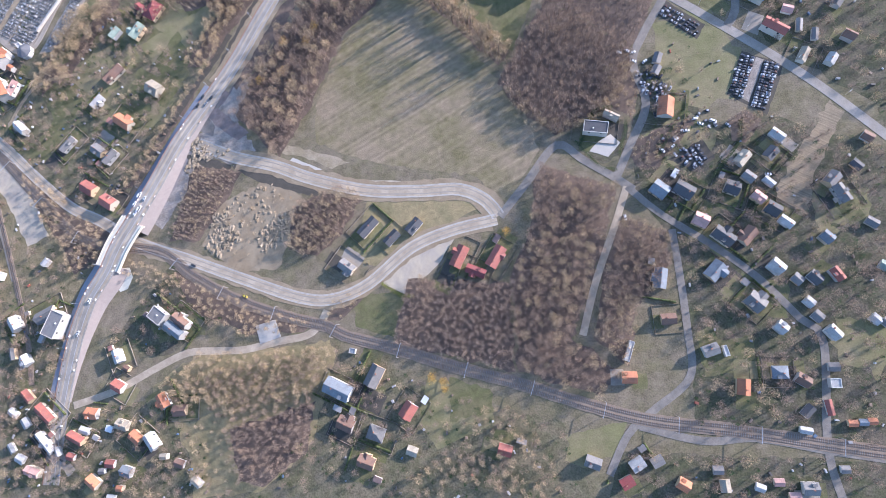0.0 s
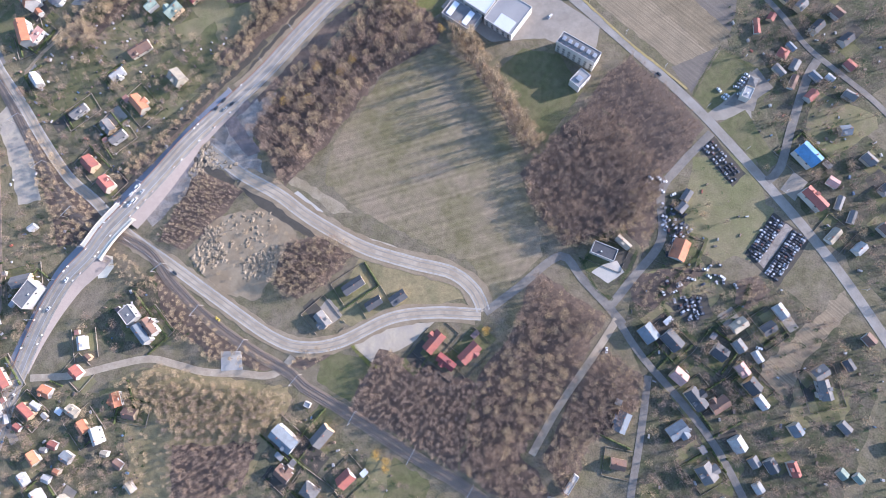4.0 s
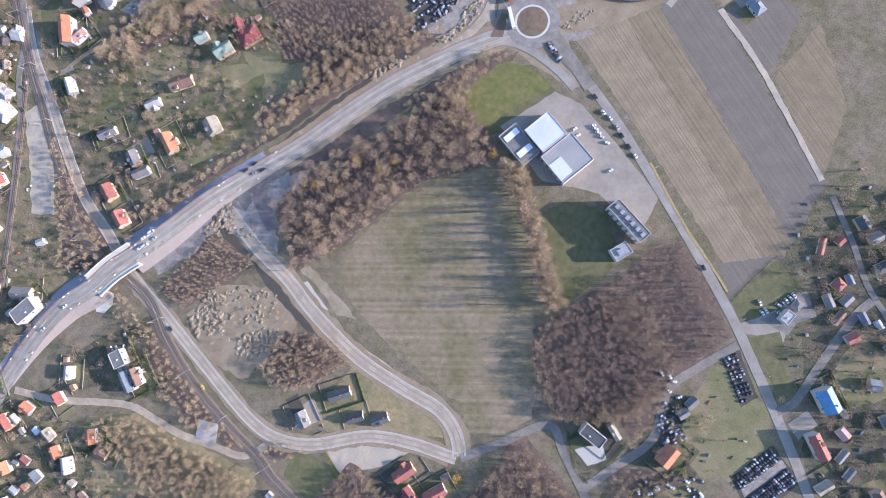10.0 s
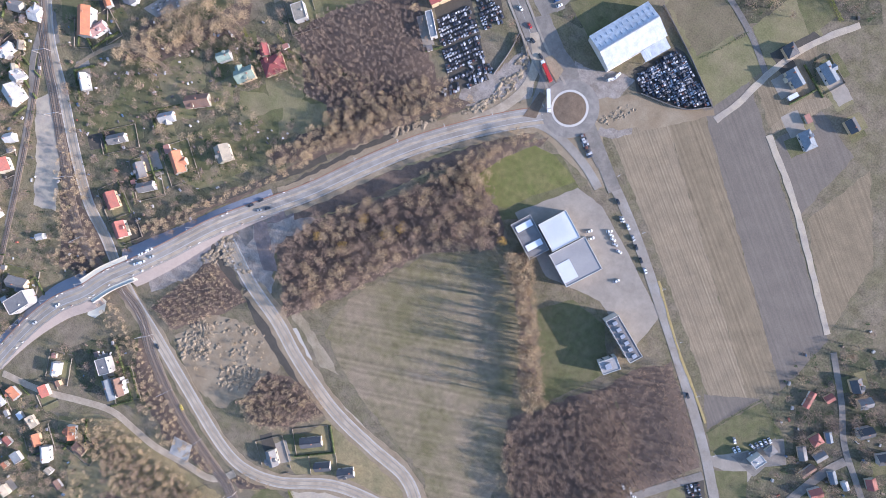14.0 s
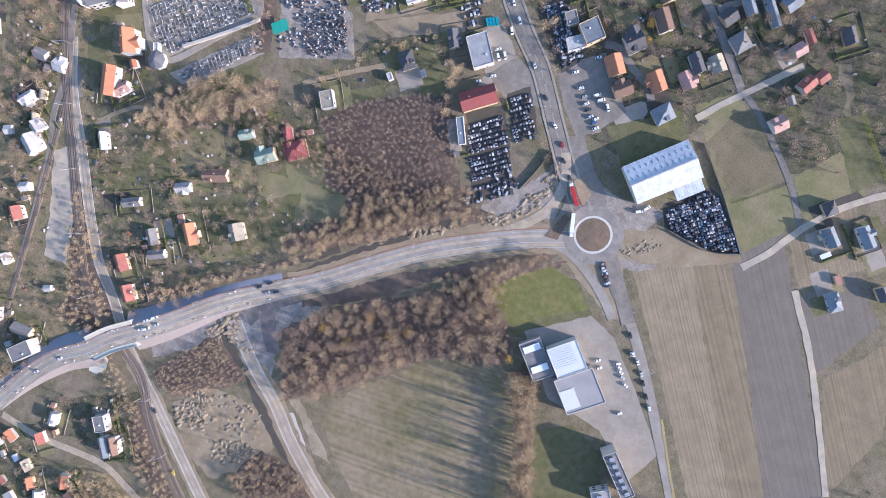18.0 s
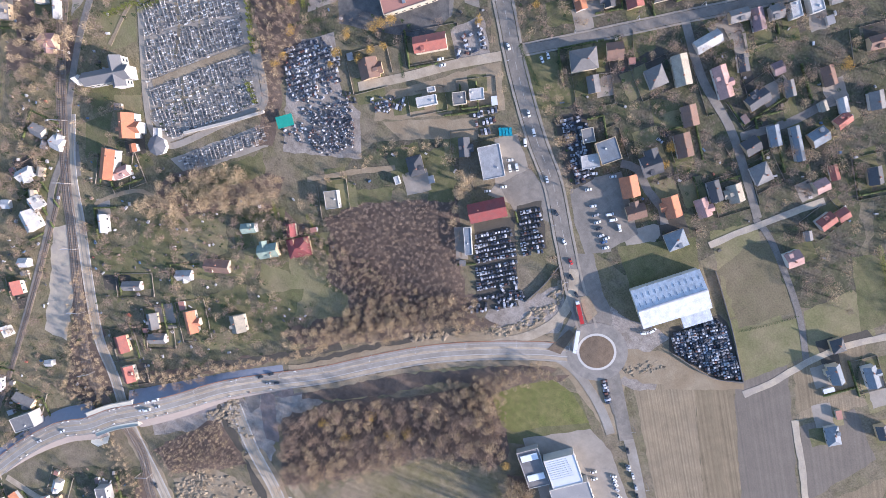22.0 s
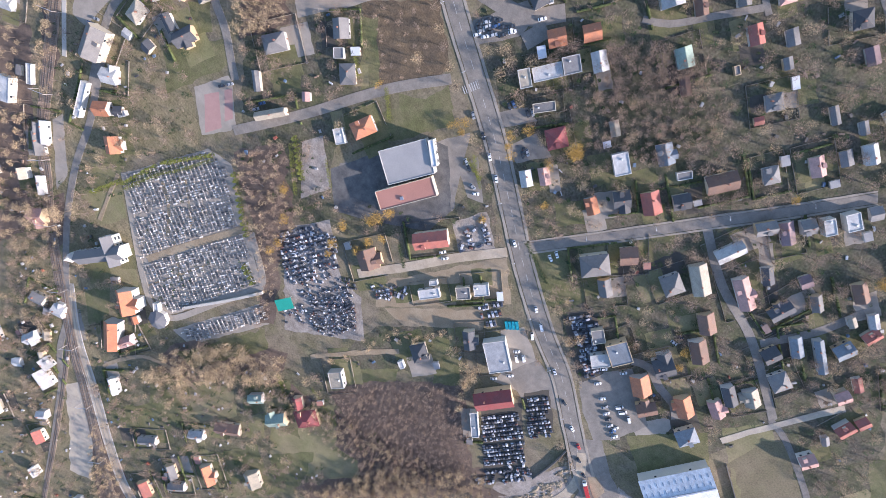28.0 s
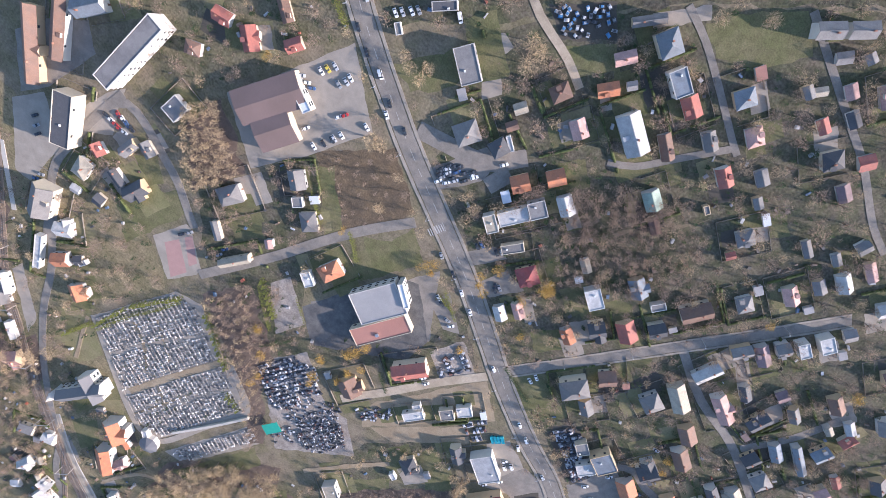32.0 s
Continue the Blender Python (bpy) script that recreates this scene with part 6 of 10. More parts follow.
house(-192.4, 538.5, 67, 7.9, 9.5, 0, 'gable', 'grey')
house(-186.7, 546.4, -22, 10.1, 6.2, 6, 'flat', 'white')
house(-182.3, 556.6, -21, 10.7, 7.6, 6, 'flat', 'white')
house(-178.2, 567.9, 67, 6.9, 8.6, 0, 'gable', 'grey')
house(-203.5, 500.3, 81, 17.4, 9.3, 0, 'gable', 'white')
house(-234.3, 456.0, 56, 11.2, 12.2, 0, 'gable', 'brown')
house(-206.1, 465.2, 75, 12.5, 13.7, 0, 'hip', 'grey')
house(-199.7, 478.9, -24, 20.8, 10.8, 0, 'gable', 'cream')
house(-174.4, 467.2, -24, 14.3, 10.4, 0, 'gable', 'brown')
house(-162.1, 454.0, -24, 16.5, 10.7, 0, 'gable', 'brown')
house(-178.7, 493.0, -19, 21.9, 9.4, 0, 'gable', 'pink')
house(-180.3, 508.4, -26, 11.7, 6.8, 0, 'gable', 'dark')
house(-157.4, 502.9, 87, 14.7, 9.7, 0, 'gable', 'dark')
house(-165.0, 522.1, 76, 7.1, 8.7, 0, 'gable', 'purple')
house(-151.3, 520.0, -23, 11.1, 6.6, 0, 'gable', 'grey')
house(-143.6, 540.6, -19, 13.1, 8.4, 0, 'gable', 'brown')
house(-124.0, 537.6, -21, 10.6, 5.9, 0, 'gable', 'white')
house(-130.8, 528.4, -16, 6.8, 2.7, 4, 'gable', 'cream')
house(-116.9, 532.2, 92, 9.8, 8.2, 0, 'gable', 'red')
house(-136.7, 484.5, 85, 10.5, 11.1, 0, 'gable', 'dark')
house(-119.4, 479.3, 79, 11.7, 13.3, 0, 'hip', 'grey')
house(-133.4, 498.2, -24, 14.4, 7.5, 0, 'gable', 'blue')
house(-121.7, 505.1, -23, 24.0, 5.7, 0, 'gable', 'blue')
house(-117.4, 516.7, 85, 11.4, 10.8, 0, 'gable', 'blue')
house(-93.9, 512.0, -20, 10.7, 5.7, 0, 'gable', 'red')
house(-92.2, 501.4, 80, 8.8, 9.1, 0, 'gable', 'pink')
house(-188.0, 416.6, 71, 14.3, 16.1, 7, 'flat', 'blue')
house(-164.3, 432.0, 71, 13.3, 14.5, 0, 'gable', 'dark')
house(-242.2, 438.1, 60, 18.3, 14.4, 7, 'hip', 'grey')
house(-226.6, 434.3, -28, 12.0, 8.6, 0, 'gable', 'grey')
house(-313.0, 371.2, 59, 23.9, 11.5, 7, 'gable', 'red')
house(-161.4, 414.0, -25, 15.4, 12.6, 0, 'gable', 'orange')
house(-135.1, 426.6, -21, 15.4, 11.1, 0, 'gable', 'orange')
house(-146.1, 407.4, 68, 13.4, 10.4, 0, 'gable', 'brown')
house(-116.5, 416.1, 75, 14.1, 12.6, 0, 'hip', 'blue')
house(-123.0, 440.9, -17, 13.6, 9.0, 0, 'gable', 'pink')
house(-127.4, 452.0, -21, 14.8, 8.3, 0, 'gable', 'dark')
house(-118.5, 461.1, -20, 12.7, 9.9, 0, 'gable', 'cream')
house(-64.2, 464.1, 76, 10.4, 10.9, 0, 'gable', 'pink')
house(-72.3, 491.8, 93, 11.2, 9.1, 0, 'gable', 'red')
house(-69.5, 501.8, 88, 7.7, 8.5, 0, 'gable', 'red')
house(-70.5, 479.3, -24, 6.8, 4.3, 3, 'gable', 'grey')
house(-2.1, 453.8, 73, 8.7, 9.9, 0, 'hip', 'dark')
house(-88.1, 391.0, 72, 48.9, 29.5, 8, 'gable', 'warehouse')
house(-205.8, 333.7, 64, 27.7, 14.4, 7, 'gable', 'darkred')
house(-197.5, 310.5, -35, 20.7, 5.5, 5, 'flat', 'blue')
house(-229.0, 355.2, -27, 23.7, 15.9, 7, 'flat', 'silver')
house(-247.6, 347.3, -34, 14.0, 8.5, 5, 'gable', 'dark')
house(-286.9, 346.6, 61, 15.0, 6.9, 4, 'flat', 'white')
house(-290.7, 353.6, 61, 5.7, 3.4, 4, 'flat', 'white')
house(-274.3, 364.2, 57, 9.8, 8.8, 4, 'flat', 'grey')
house(-269.1, 374.5, 57, 10.3, 8.1, 4, 'flat', 'white')
house(-327.9, 329.9, -26, 14.9, 14.6, 0, 'gable', 'brown')
house(-277.8, 254.1, -32, 13.6, 10.4, 6, 'flat', 'cream')
house(-259.1, 314.2, -25, 14.4, 11.8, 0, 'hip', 'dark')
house(-259.6, 298.0, -20, 5.9, 3.8, 3, 'flat', 'white')
house(-189.7, 404.3, 61, 12.3, 9.5, 5, 'flat', 'white')
house(-203.6, 413.0, -27, 10.0, 8.3, 5, 'flat', 'grey')
house(-524.7, 204.0, -44, 17.7, 9.7, 0, 'gable', 'grey')
house(-506.6, 181.9, -44, 14.7, 5.9, 4, 'gable', 'white')
house(-520.0, 178.2, -38, 8.7, 9.2, 0, 'gable', 'cream')
house(-457.1, 109.5, 27, 12.2, 9.7, 0, 'gable', 'grey')
house(-442.0, 78.1, 75, 14.4, 8.8, 0, 'gable', 'white')
house(-427.4, 71.4, -39, 8.4, 5.1, 4, 'gable', 'cream')
house(-414.2, 56.6, -14, 16.5, 15.8, 0, 'gable', 'white')
house(-395.1, 28.1, 53, 9.2, 8.1, 0, 'gable', 'white')
house(-385.4, 7.7, -27, 12.2, 12.0, 0, 'gable', 'red')
house(-374.9, 103.2, -37, 15.0, 7.7, 0, 'gable', 'white')
house(-301.0, 192.1, 57, 12.1, 8.0, 0, 'gable', 'green')
house(-279.7, 192.9, 62, 16.5, 11.3, 0, 'gable', 'green')
house(-267.5, 212.7, 62, 18.7, 15.1, 0, 'hip', 'darkred')
house(-280.4, 216.1, -33, 10.3, 7.6, 0, 'gable', 'darkred')
house(-295.6, 153.4, 48, 21.2, 11.1, 0, 'gable', 'brown')
house(-306.4, 127.6, 53, 13.8, 8.6, 0, 'gable', 'white')
house(-326.4, 88.2, 53, 16.8, 7.9, 0, 'gable', 'grey')
house(-366.4, -26.0, -15, 9.6, 8.0, 0, 'gable', 'white')
house(-296.3, 82.6, -31, 13.9, 9.9, 0, 'gable', 'grey')
house(-277.1, 108.0, -30, 19.0, 10.6, 0, 'gable', 'orange')
house(-253.6, 137.8, -29, 14.5, 13.0, 0, 'gable', 'cream')
house(-298.5, 49.3, -26, 14.9, 11.4, 0, 'gable', 'red')
house(-277.7, 37.5, -28, 14.4, 11.4, 0, 'gable', 'red')
house(-283.7, 76.9, 54, 15.4, 8.2, 0, 'gable', 'grey')
house(-316.2, -56.3, 30, 19.2, 10.9, 0, 'gable', 'grey')
house(-325.3, -13.9, 54, 7.3, 5.7, 4, 'gable', 'white')
house(-341.2, -64.6, -49, 13.2, 10.3, 0, 'gable', 'white')
house(-302.2, -63.4, 72, 22.0, 13.2, 10, 'flat', 'grey')
house(-338.5, -88.1, -68, 10.9, 4.5, 4, 'gable', 'grey')
house(-325.9, -92.4, -49, 10.0, 8.4, 0, 'gable', 'white')
house(-318.3, -119.4, -39, 11.9, 7.3, 0, 'gable', 'red')
house(-300.1, -131.1, -35, 20.0, 8.7, 0, 'gable', 'red')
house(-328.4, -132.6, -30, 9.3, 6.3, 0, 'gable', 'white')
house(-316.1, -139.1, -48, 8.8, 6.6, 0, 'gable', 'white')
house(-295.5, -152.1, -39, 22.0, 7.1, 0, 'gable', 'white')
house(-284.2, -157.7, -58, 8.2, 5.0, 0, 'gable', 'white')
house(-324.0, -158.1, -47, 8.7, 4.9, 0, 'gable', 'white')
house(-314.7, -165.3, -21, 8.2, 6.8, 0, 'gable', 'white')
house(-300.7, -173.0, -13, 13.6, 7.5, 0, 'gable', 'pink')
house(-246.4, -85.0, -60, 12.0, 7.7, 0, 'gable', 'white')
house(-237.4, -93.4, -24, 5.5, 4.0, 4, 'gable', 'brown')
house(-242.3, -107.0, -23, 10.8, 9.4, 0, 'gable', 'red')
house(-68.5, -98.6, -21, 22.3, 13.1, 7, 'gable', 'blue')
house(-43.1, -88.1, 67, 17.5, 11.3, 0, 'gable', 'grey')
house(-61.1, -71.3, -7, 5.0, 4.0, 3, 'flat', 'blue')
house(-17.1, -110.1, 61, 13.0, 10.9, 0, 'gable', 'red')
house(-61.6, -122.3, -20, 13.6, 10.6, 0, 'gable', 'brown')
house(-39.0, -126.9, -15, 13.4, 11.2, 0, 'hip', 'grey')
house(-44.2, -146.2, -15, 13.3, 9.6, 0, 'gable', 'brown')
house(-12.8, -136.8, -15, 8.5, 7.4, 0, 'gable', 'cream')
house(50.6, -131.1, -11, 10.4, 8.7, 0, 'gable', 'red')
house(-57.0, 20.8, 51, 19.0, 8.9, 0, 'gable', 'dark')
house(-37.9, 13.0, 50, 14.2, 7.8, 0, 'gable', 'dark')
house(-21.8, 22.3, 52, 14.3, 8.6, 0, 'gable', 'dark')
house(-70.6, -10.1, -32, 13.9, 9.1, 0, 'gable', 'grey')
house(13.5, 0.1, 67, 18.6, 9.9, 0, 'gable', 'red')
house(40.1, 0.7, 62, 18.5, 9.7, 0, 'gable', 'red')
house(26.1, -10.5, -19, 16.2, 7.4, 5, 'gable', 'darkred')
house(131.8, -61.6, -106, 15.4, 3.7, 4, 'flat', 'white')
house(131.5, -79.0, 3, 11.1, 8.8, 0, 'gable', 'orange')
house(183.5, -58.3, 22, 11.2, 8.6, 0, 'gable', 'grey')
house(193.3, -58.3, -73, 7.9, 3.0, 3, 'flat', 'white')
house(202.5, -80.9, -93, 11.5, 9.1, 0, 'gable', 'orange')
house(225.3, -70.4, 3, 11.2, 9.3, 0, 'hip', 'blue')
house(238.8, -74.4, -30, 9.9, 8.2, 0, 'gable', 'brown')
house(257.8, -65.2, 3, 7.6, 6.4, 0, 'gable', 'grey')
house(257.4, -75.2, 3, 6.9, 6.4, 4, 'flat', 'white')
house(253.4, -90.5, -80, 10.9, 4.9, 0, 'gable', 'red')
house(108.0, -134.6, -16, 11.3, 8.7, 0, 'gable', 'grey')
house(135.9, -133.6, 36, 10.4, 8.7, 0, 'gable', 'white')
house(129.4, -145.2, 32, 9.6, 8.0, 0, 'gable', 'darkred')
house(148.5, -131.0, 32, 8.9, 7.4, 0, 'gable', 'grey')
house(163.8, -143.6, -27, 8.6, 8.6, 0, 'gable', 'orange')
house(189.1, -142.4, -83, 8.7, 7.0, 0, 'gable', 'cream')
house(185.2, -133.4, 4, 7.0, 6.2, 0, 'gable', 'grey')
house(220.8, -137.7, 4, 6.8, 5.4, 0, 'gable', 'pink')
house(209.7, -141.9, -17, 6.5, 5.6, 0, 'gable', 'white')
house(238.4, -139.8, 4, 10.1, 8.7, 0, 'gable', 'grey')
house(229.5, -145.5, 4, 7.4, 6.0, 0, 'gable', 'pink')
house(259.4, -127.2, 4, 6.0, 5.4, 0, 'gable', 'grey')
house(238.6, -105.5, -7, 8.3, 4.9, 0, 'gable', 'white')
house(240.6, -93.7, 49, 9.6, 6.5, 0, 'gable', 'dark')
house(277.2, -97.3, 3, 6.0, 4.8, 0, 'gable', 'orange')
house(266.0, -99.3, 3, 6.1, 4.8, 0, 'gable', 'orange')
house(272.1, -98.3, 3, 6.0, 4.8, 0, 'gable', 'blue')
house(154.2, 52.1, -37, 13.2, 12.5, 0, 'gable', 'blue')
house(170.6, 52.1, -32, 15.3, 11.6, 0, 'gable', 'dark')
house(180.6, 30.2, -26, 11.2, 10.6, 0, 'gable', 'pink')
house(194.9, 19.0, -37, 16.5, 10.5, 0, 'gable', 'dark')
house(202.4, 53.9, -21, 11.2, 10.8, 0, 'gable', 'dark')
house(210.7, 20.0, 50, 14.4, 9.5, 0, 'gable', 'brown')
house(227.3, 38.7, -33, 10.9, 10.6, 0, 'gable', 'dark')
house(235.7, 30.2, -38, 10.8, 7.3, 0, 'gable', 'white')
house(227.3, -1.0, -43, 10.6, 10.2, 0, 'gable', 'white')
house(188.8, -5.0, 50, 15.1, 10.9, 0, 'gable', 'blue')
house(152.9, -11.4, -97, 15.8, 9.7, 0, 'gable', 'blue')
house(157.6, -39.0, 7, 11.2, 8.3, 0, 'gable', 'brown')
house(212.6, -25.3, -42, 13.3, 12.5, 0, 'gable', 'grey')
house(227.6, -41.4, -42, 8.2, 8.5, 0, 'gable', 'white')
house(250.9, -7.5, -43, 9.7, 8.6, 0, 'gable', 'dark')
house(263.9, -4.9, -55, 10.5, 6.9, 0, 'gable', 'red')
house(240.3, -8.9, -43, 7.7, 7.8, 0, 'gable', 'grey')
house(271.2, 50.5, -61, 14.8, 8.6, 0, 'gable', 'grey')
house(259.7, 19.8, -44, 8.8, 8.7, 0, 'gable', 'blue')
house(246.4, -23.9, -43, 7.5, 7.0, 0, 'gable', 'white')
house(250.9, -33.1, -43, 7.4, 7.7, 0, 'gable', 'grey')
house(258.7, -43.2, -48, 10.0, 8.4, 0, 'gable', 'white')
house(285.1, -33.5, -43, 7.3, 6.9, 0, 'gable', 'white')
house(293.4, 1.8, -33, 6.7, 7.1, 0, 'gable', 'green')
house(226.8, 58.8, -44, 9.3, 5.7, 0, 'gable', 'white')
house(-269.3, -146.5, -21, 15.3, 8.0, 0, 'gable', 'red')
house(-272.5, -160.3, -11, 7.3, 6.1, 0, 'gable', 'red')
house(-264.8, -141.0, -12, 9.1, 6.1, 0, 'gable', 'white')
house(-260.8, -128.3, -2, 11.1, 9.5, 0, 'gable', 'orange')
house(-233.9, -134.6, -12, 10.8, 8.6, 0, 'gable', 'cream')
house(-221.4, -142.7, -32, 11.3, 8.9, 0, 'gable', 'orange')
house(-207.5, -144.4, -47, 14.4, 9.0, 0, 'gable', 'white')
house(-203.3, -115.4, -53, 12.7, 9.0, 0, 'gable', 'orange')
house(-189.2, -121.3, 7, 11.7, 9.2, 0, 'gable', 'brown')
house(-239.2, -162.6, -2, 8.2, 6.8, 0, 'gable', 'red')
house(-249.9, -176.2, -31, 11.4, 9.0, 0, 'gable', 'orange')
house(-251.4, -193.2, -31, 11.3, 7.2, 0, 'gable', 'white')
house(-224.3, -166.8, -11, 9.8, 8.6, 0, 'gable', 'blue')
house(-227.6, -178.6, -2, 5.5, 4.3, 4, 'gable', 'orange')
house(-234.1, -186.6, -1, 7.3, 6.4, 0, 'gable', 'white')
house(-235.0, -199.9, -31, 11.2, 8.9, 0, 'gable', 'white')
house(-196.5, -154.2, 7, 6.3, 5.0, 4, 'gable', 'cream')
house(-184.0, -158.1, -12, 8.7, 6.8, 0, 'gable', 'brown')
house(-168.1, -169.5, -32, 9.3, 5.7, 4, 'gable', 'cream')
house(-214.1, -195.9, -11, 10.6, 7.7, 0, 'gable', 'cream')
house(-244.7, -168.2, 8, 5.6, 4.3, 3, 'gable', 'grey')
house(109.9, 98.4, -6, 19.1, 9.9, 7, 'flat', 'dark')
house(121.3, 108.6, -27, 13.1, 5.5, 5, 'gable', 'cream')
house(159.8, 114.8, 84, 16.4, 12.7, 0, 'gable', 'orange')
house(-276.7, 640.7, -25, 12.0, 9.0, 0, 'gable', 'pink')
house(-180.6, 589.2, 65, 12.0, 9.0, 0, 'gable', 'white')
house(-115.3, 552.5, -25, 12.0, 9.0, 0, 'gable', 'grey')
house(-142.4, 571.2, 65, 12.0, 9.0, 0, 'gable', 'brown')
house(-78.5, 528.4, -25, 12.0, 9.0, 0, 'gable', 'dark')
house(225.7, 205.1, -34, 18.5, 12.7, 7, 'gable', 'sky')
house(210.1, 75.6, 52, 12.5, 8.5, 0, 'gable', 'cream')
house(234.0, 93.1, -40, 11.5, 8.0, 0, 'gable', 'white')
house(228.9, 79.3, 50, 11.0, 8.5, 0, 'gable', 'dark')
house(213.5, 62.0, -40, 9.5, 8.0, 0, 'gable', 'grey')
house(266.0, 60.5, 50, 11.5, 9.0, 0, 'gable', 'grey')
house(218.8, 47.1, -40, 10.0, 8.0, 0, 'gable', 'pink')
house(185.2, 321.6, -30, 10.5, 8.5, 0, 'gable', 'dark')
house(197.5, 316.8, 60, 9.5, 8.0, 0, 'gable', 'grey')
house(211.5, 302.3, 60, 11.0, 8.0, 0, 'gable', 'dark')
house(219.2, 250.0, 62, 9.5, 7.5, 0, 'gable', 'red')
house(206.9, 352.9, -30, 11.0, 8.5, 0, 'gable', 'blue')
house(212.1, 334.5, 60, 10.0, 8.0, 0, 'gable', 'grey')
house(222.7, 316.9, -30, 9.5, 8.0, 0, 'gable', 'brown')
house(233.0, 298.0, 55, 10.5, 8.5, 0, 'gable', 'dark')
house(240.0, 280.0, -32, 9.0, 7.5, 0, 'gable', 'red')
house(266.0, 214.0, -32, 10.5, 8.0, 0, 'gable', 'grey')
house(281.0, 196.0, 58, 10.0, 8.0, 0, 'gable', 'dark')
house(273.0, 150.0, 60, 9.5, 7.5, 0, 'gable', 'white')
house(286.0, 168.0, -32, 10.0, 8.0, 0, 'gable', 'brown')
house(236.5, 175.3, -34, 20.1, 8.9, 7, 'gable', 'red')
house(247.3, 191.6, -19, 8.7, 7.6, 0, 'gable', 'pink')
house(255.2, 154.1, 65, 12.8, 7.2, 0, 'gable', 'cream')
house(155.1, 154.7, 74, 9.8, 6.8, 0, 'gable', 'grey')
house(154.1, 145.2, 65, 8.5, 6.8, 0, 'gable', 'grey')
house(254.4, 178.2, 84, 11.5, 5.0, 0, 'gable', 'grey')
house(264.3, 170.6, 84, 10.7, 5.0, 0, 'gable', 'grey')
house(176.2, 239.4, 81, 9.6, 6.8, 6, 'flat', 'white')
house(178.8, 250.5, 82, 8.0, 6.8, 0, 'hip', 'grey')
house(171.5, 293.9, 107, 13.2, 5.0, 0, 'gable', 'red')
house(179.9, 303.5, 76, 6.9, 6.0, 0, 'gable', 'red')
house(193.7, 276.8, 76, 8.5, 8.3, 0, 'hip', 'red')
house(198.4, 284.0, -36, 8.4, 4.8, 0, 'gable', 'blue')
house(194.3, 264.0, -37, 10.9, 6.3, 0, 'gable', 'grey')
house(203.9, 270.6, 77, 9.2, 6.8, 0, 'gable', 'grey')
house(205.6, 257.5, 82, 12.3, 5.3, 0, 'gable', 'brown')
house(219.6, 265.8, -32, 10.0, 5.5, 0, 'gable', 'blue')
house(244.5, 257.2, -18, 9.9, 7.1, 0, 'gable', 'grey')
house(246.8, 230.6, 22, 8.5, 8.6, 0, 'gable', 'blue')
house(229.3, 267.3, -28, 6.9, 2.8, 0, 'gable', 'white')
house(12.6, 442.5, -18, 14.3, 8.4, 0, 'gable', 'blue')
house(26.0, 458.3, -18, 16.0, 8.2, 0, 'gable', 'blue')
house(47.3, 418.5, -23, 14.5, 9.1, 0, 'hip', 'blue')
house(61.3, 443.7, -18, 10.7, 7.6, 0, 'gable', 'dark')
house(-217.0, -52.7, -31, 14.1, 10.8, 7, 'flat', 'grey')
house(-201.0, -63.0, -31, 18.6, 8.4, 7, 'gable', 'blue')
house(-196.8, -55.9, -31, 15.9, 7.9, 7, 'gable', 'brown')
house(-560.5, 215.3, -58, 18.0, 10.9, 6, 'flat', 'white')
house(-529.3, 209.3, -54, 15.3, 8.5, 0, 'gable', 'grey')
house(-554.7, 235.5, -54, 14.1, 3.8, 3, 'flat', 'white')
house(-589.9, 258.0, 30, 11.0, 8.4, 0, 'gable', 'white')
house(-271.3, 457.2, -22, 11.1, 7.9, 0, 'gable', 'orange')
house(288.9, 31.0, -33, 8.9, 6.9, 0, 'gable', 'grey')
house(283.1, 71.3, -45, 8.6, 7.0, 0, 'gable', 'dark')
house(291.7, 91.7, -34, 8.5, 7.9, 0, 'gable', 'brown')
house(303.9, -23.3, -32, 7.9, 6.7, 0, 'gable', 'white')
house(291.1, -35.2, -43, 6.6, 5.9, 0, 'gable', 'grey')
house(303.5, 2.3, -33, 6.7, 6.1, 0, 'gable', 'green')
house(317.4, 86.2, -35, 9.0, 7.0, 0, 'gable', 'grey')
house(333.5, 61.7, -34, 8.1, 6.9, 0, 'gable', 'brown')
house(320.5, 28.3, -45, 8.8, 6.8, 0, 'gable', 'dark')
house(343.5, 18.3, -34, 7.9, 6.8, 0, 'gable', 'red')
house(328.9, -14.2, -33, 8.5, 7.5, 0, 'gable', 'grey')
house(344.2, -39.6, -44, 7.7, 6.6, 0, 'gable', 'white')
house(323.5, -54.8, -32, 7.0, 5.9, 0, 'gable', 'brown')
house(-425.9, 552.4, 26, 8.6, 5.7, 0, 'gable', 'red')
house(-411.1, 572.0, 26, 8.4, 5.4, 0, 'gable', 'brown')
house(-391.6, 586.8, 30, 8.3, 5.4, 0, 'gable', 'grey')
house(-380.3, 604.1, 30, 8.1, 5.6, 0, 'gable', 'dark')
house(-359.1, 619.1, 30, 8.0, 5.1, 0, 'gable', 'red')
house(-347.2, 637.0, 30, 7.4, 4.9, 0, 'gable', 'brown')
house(-454.2, 530.3, 26, 9.2, 5.8, 0, 'gable', 'grey')
house(-591.4, 222.1, -53, 12.5, 11.1, 0, 'gable', 'white')
house(-565.8, 181.1, -41, 12.9, 11.9, 0, 'gable', 'orange')
house(-533.7, 148.4, -41, 12.9, 12.3, 0, 'gable', 'grey')
house(-502.6, 93.2, -42, 14.0, 13.0, 0, 'gable', 'white')
house(-465.2, 51.9, -30, 14.4, 14.1, 0, 'gable', 'orange')
house(-427.2, -7.9, -30, 15.5, 15.0, 0, 'gable', 'grey')


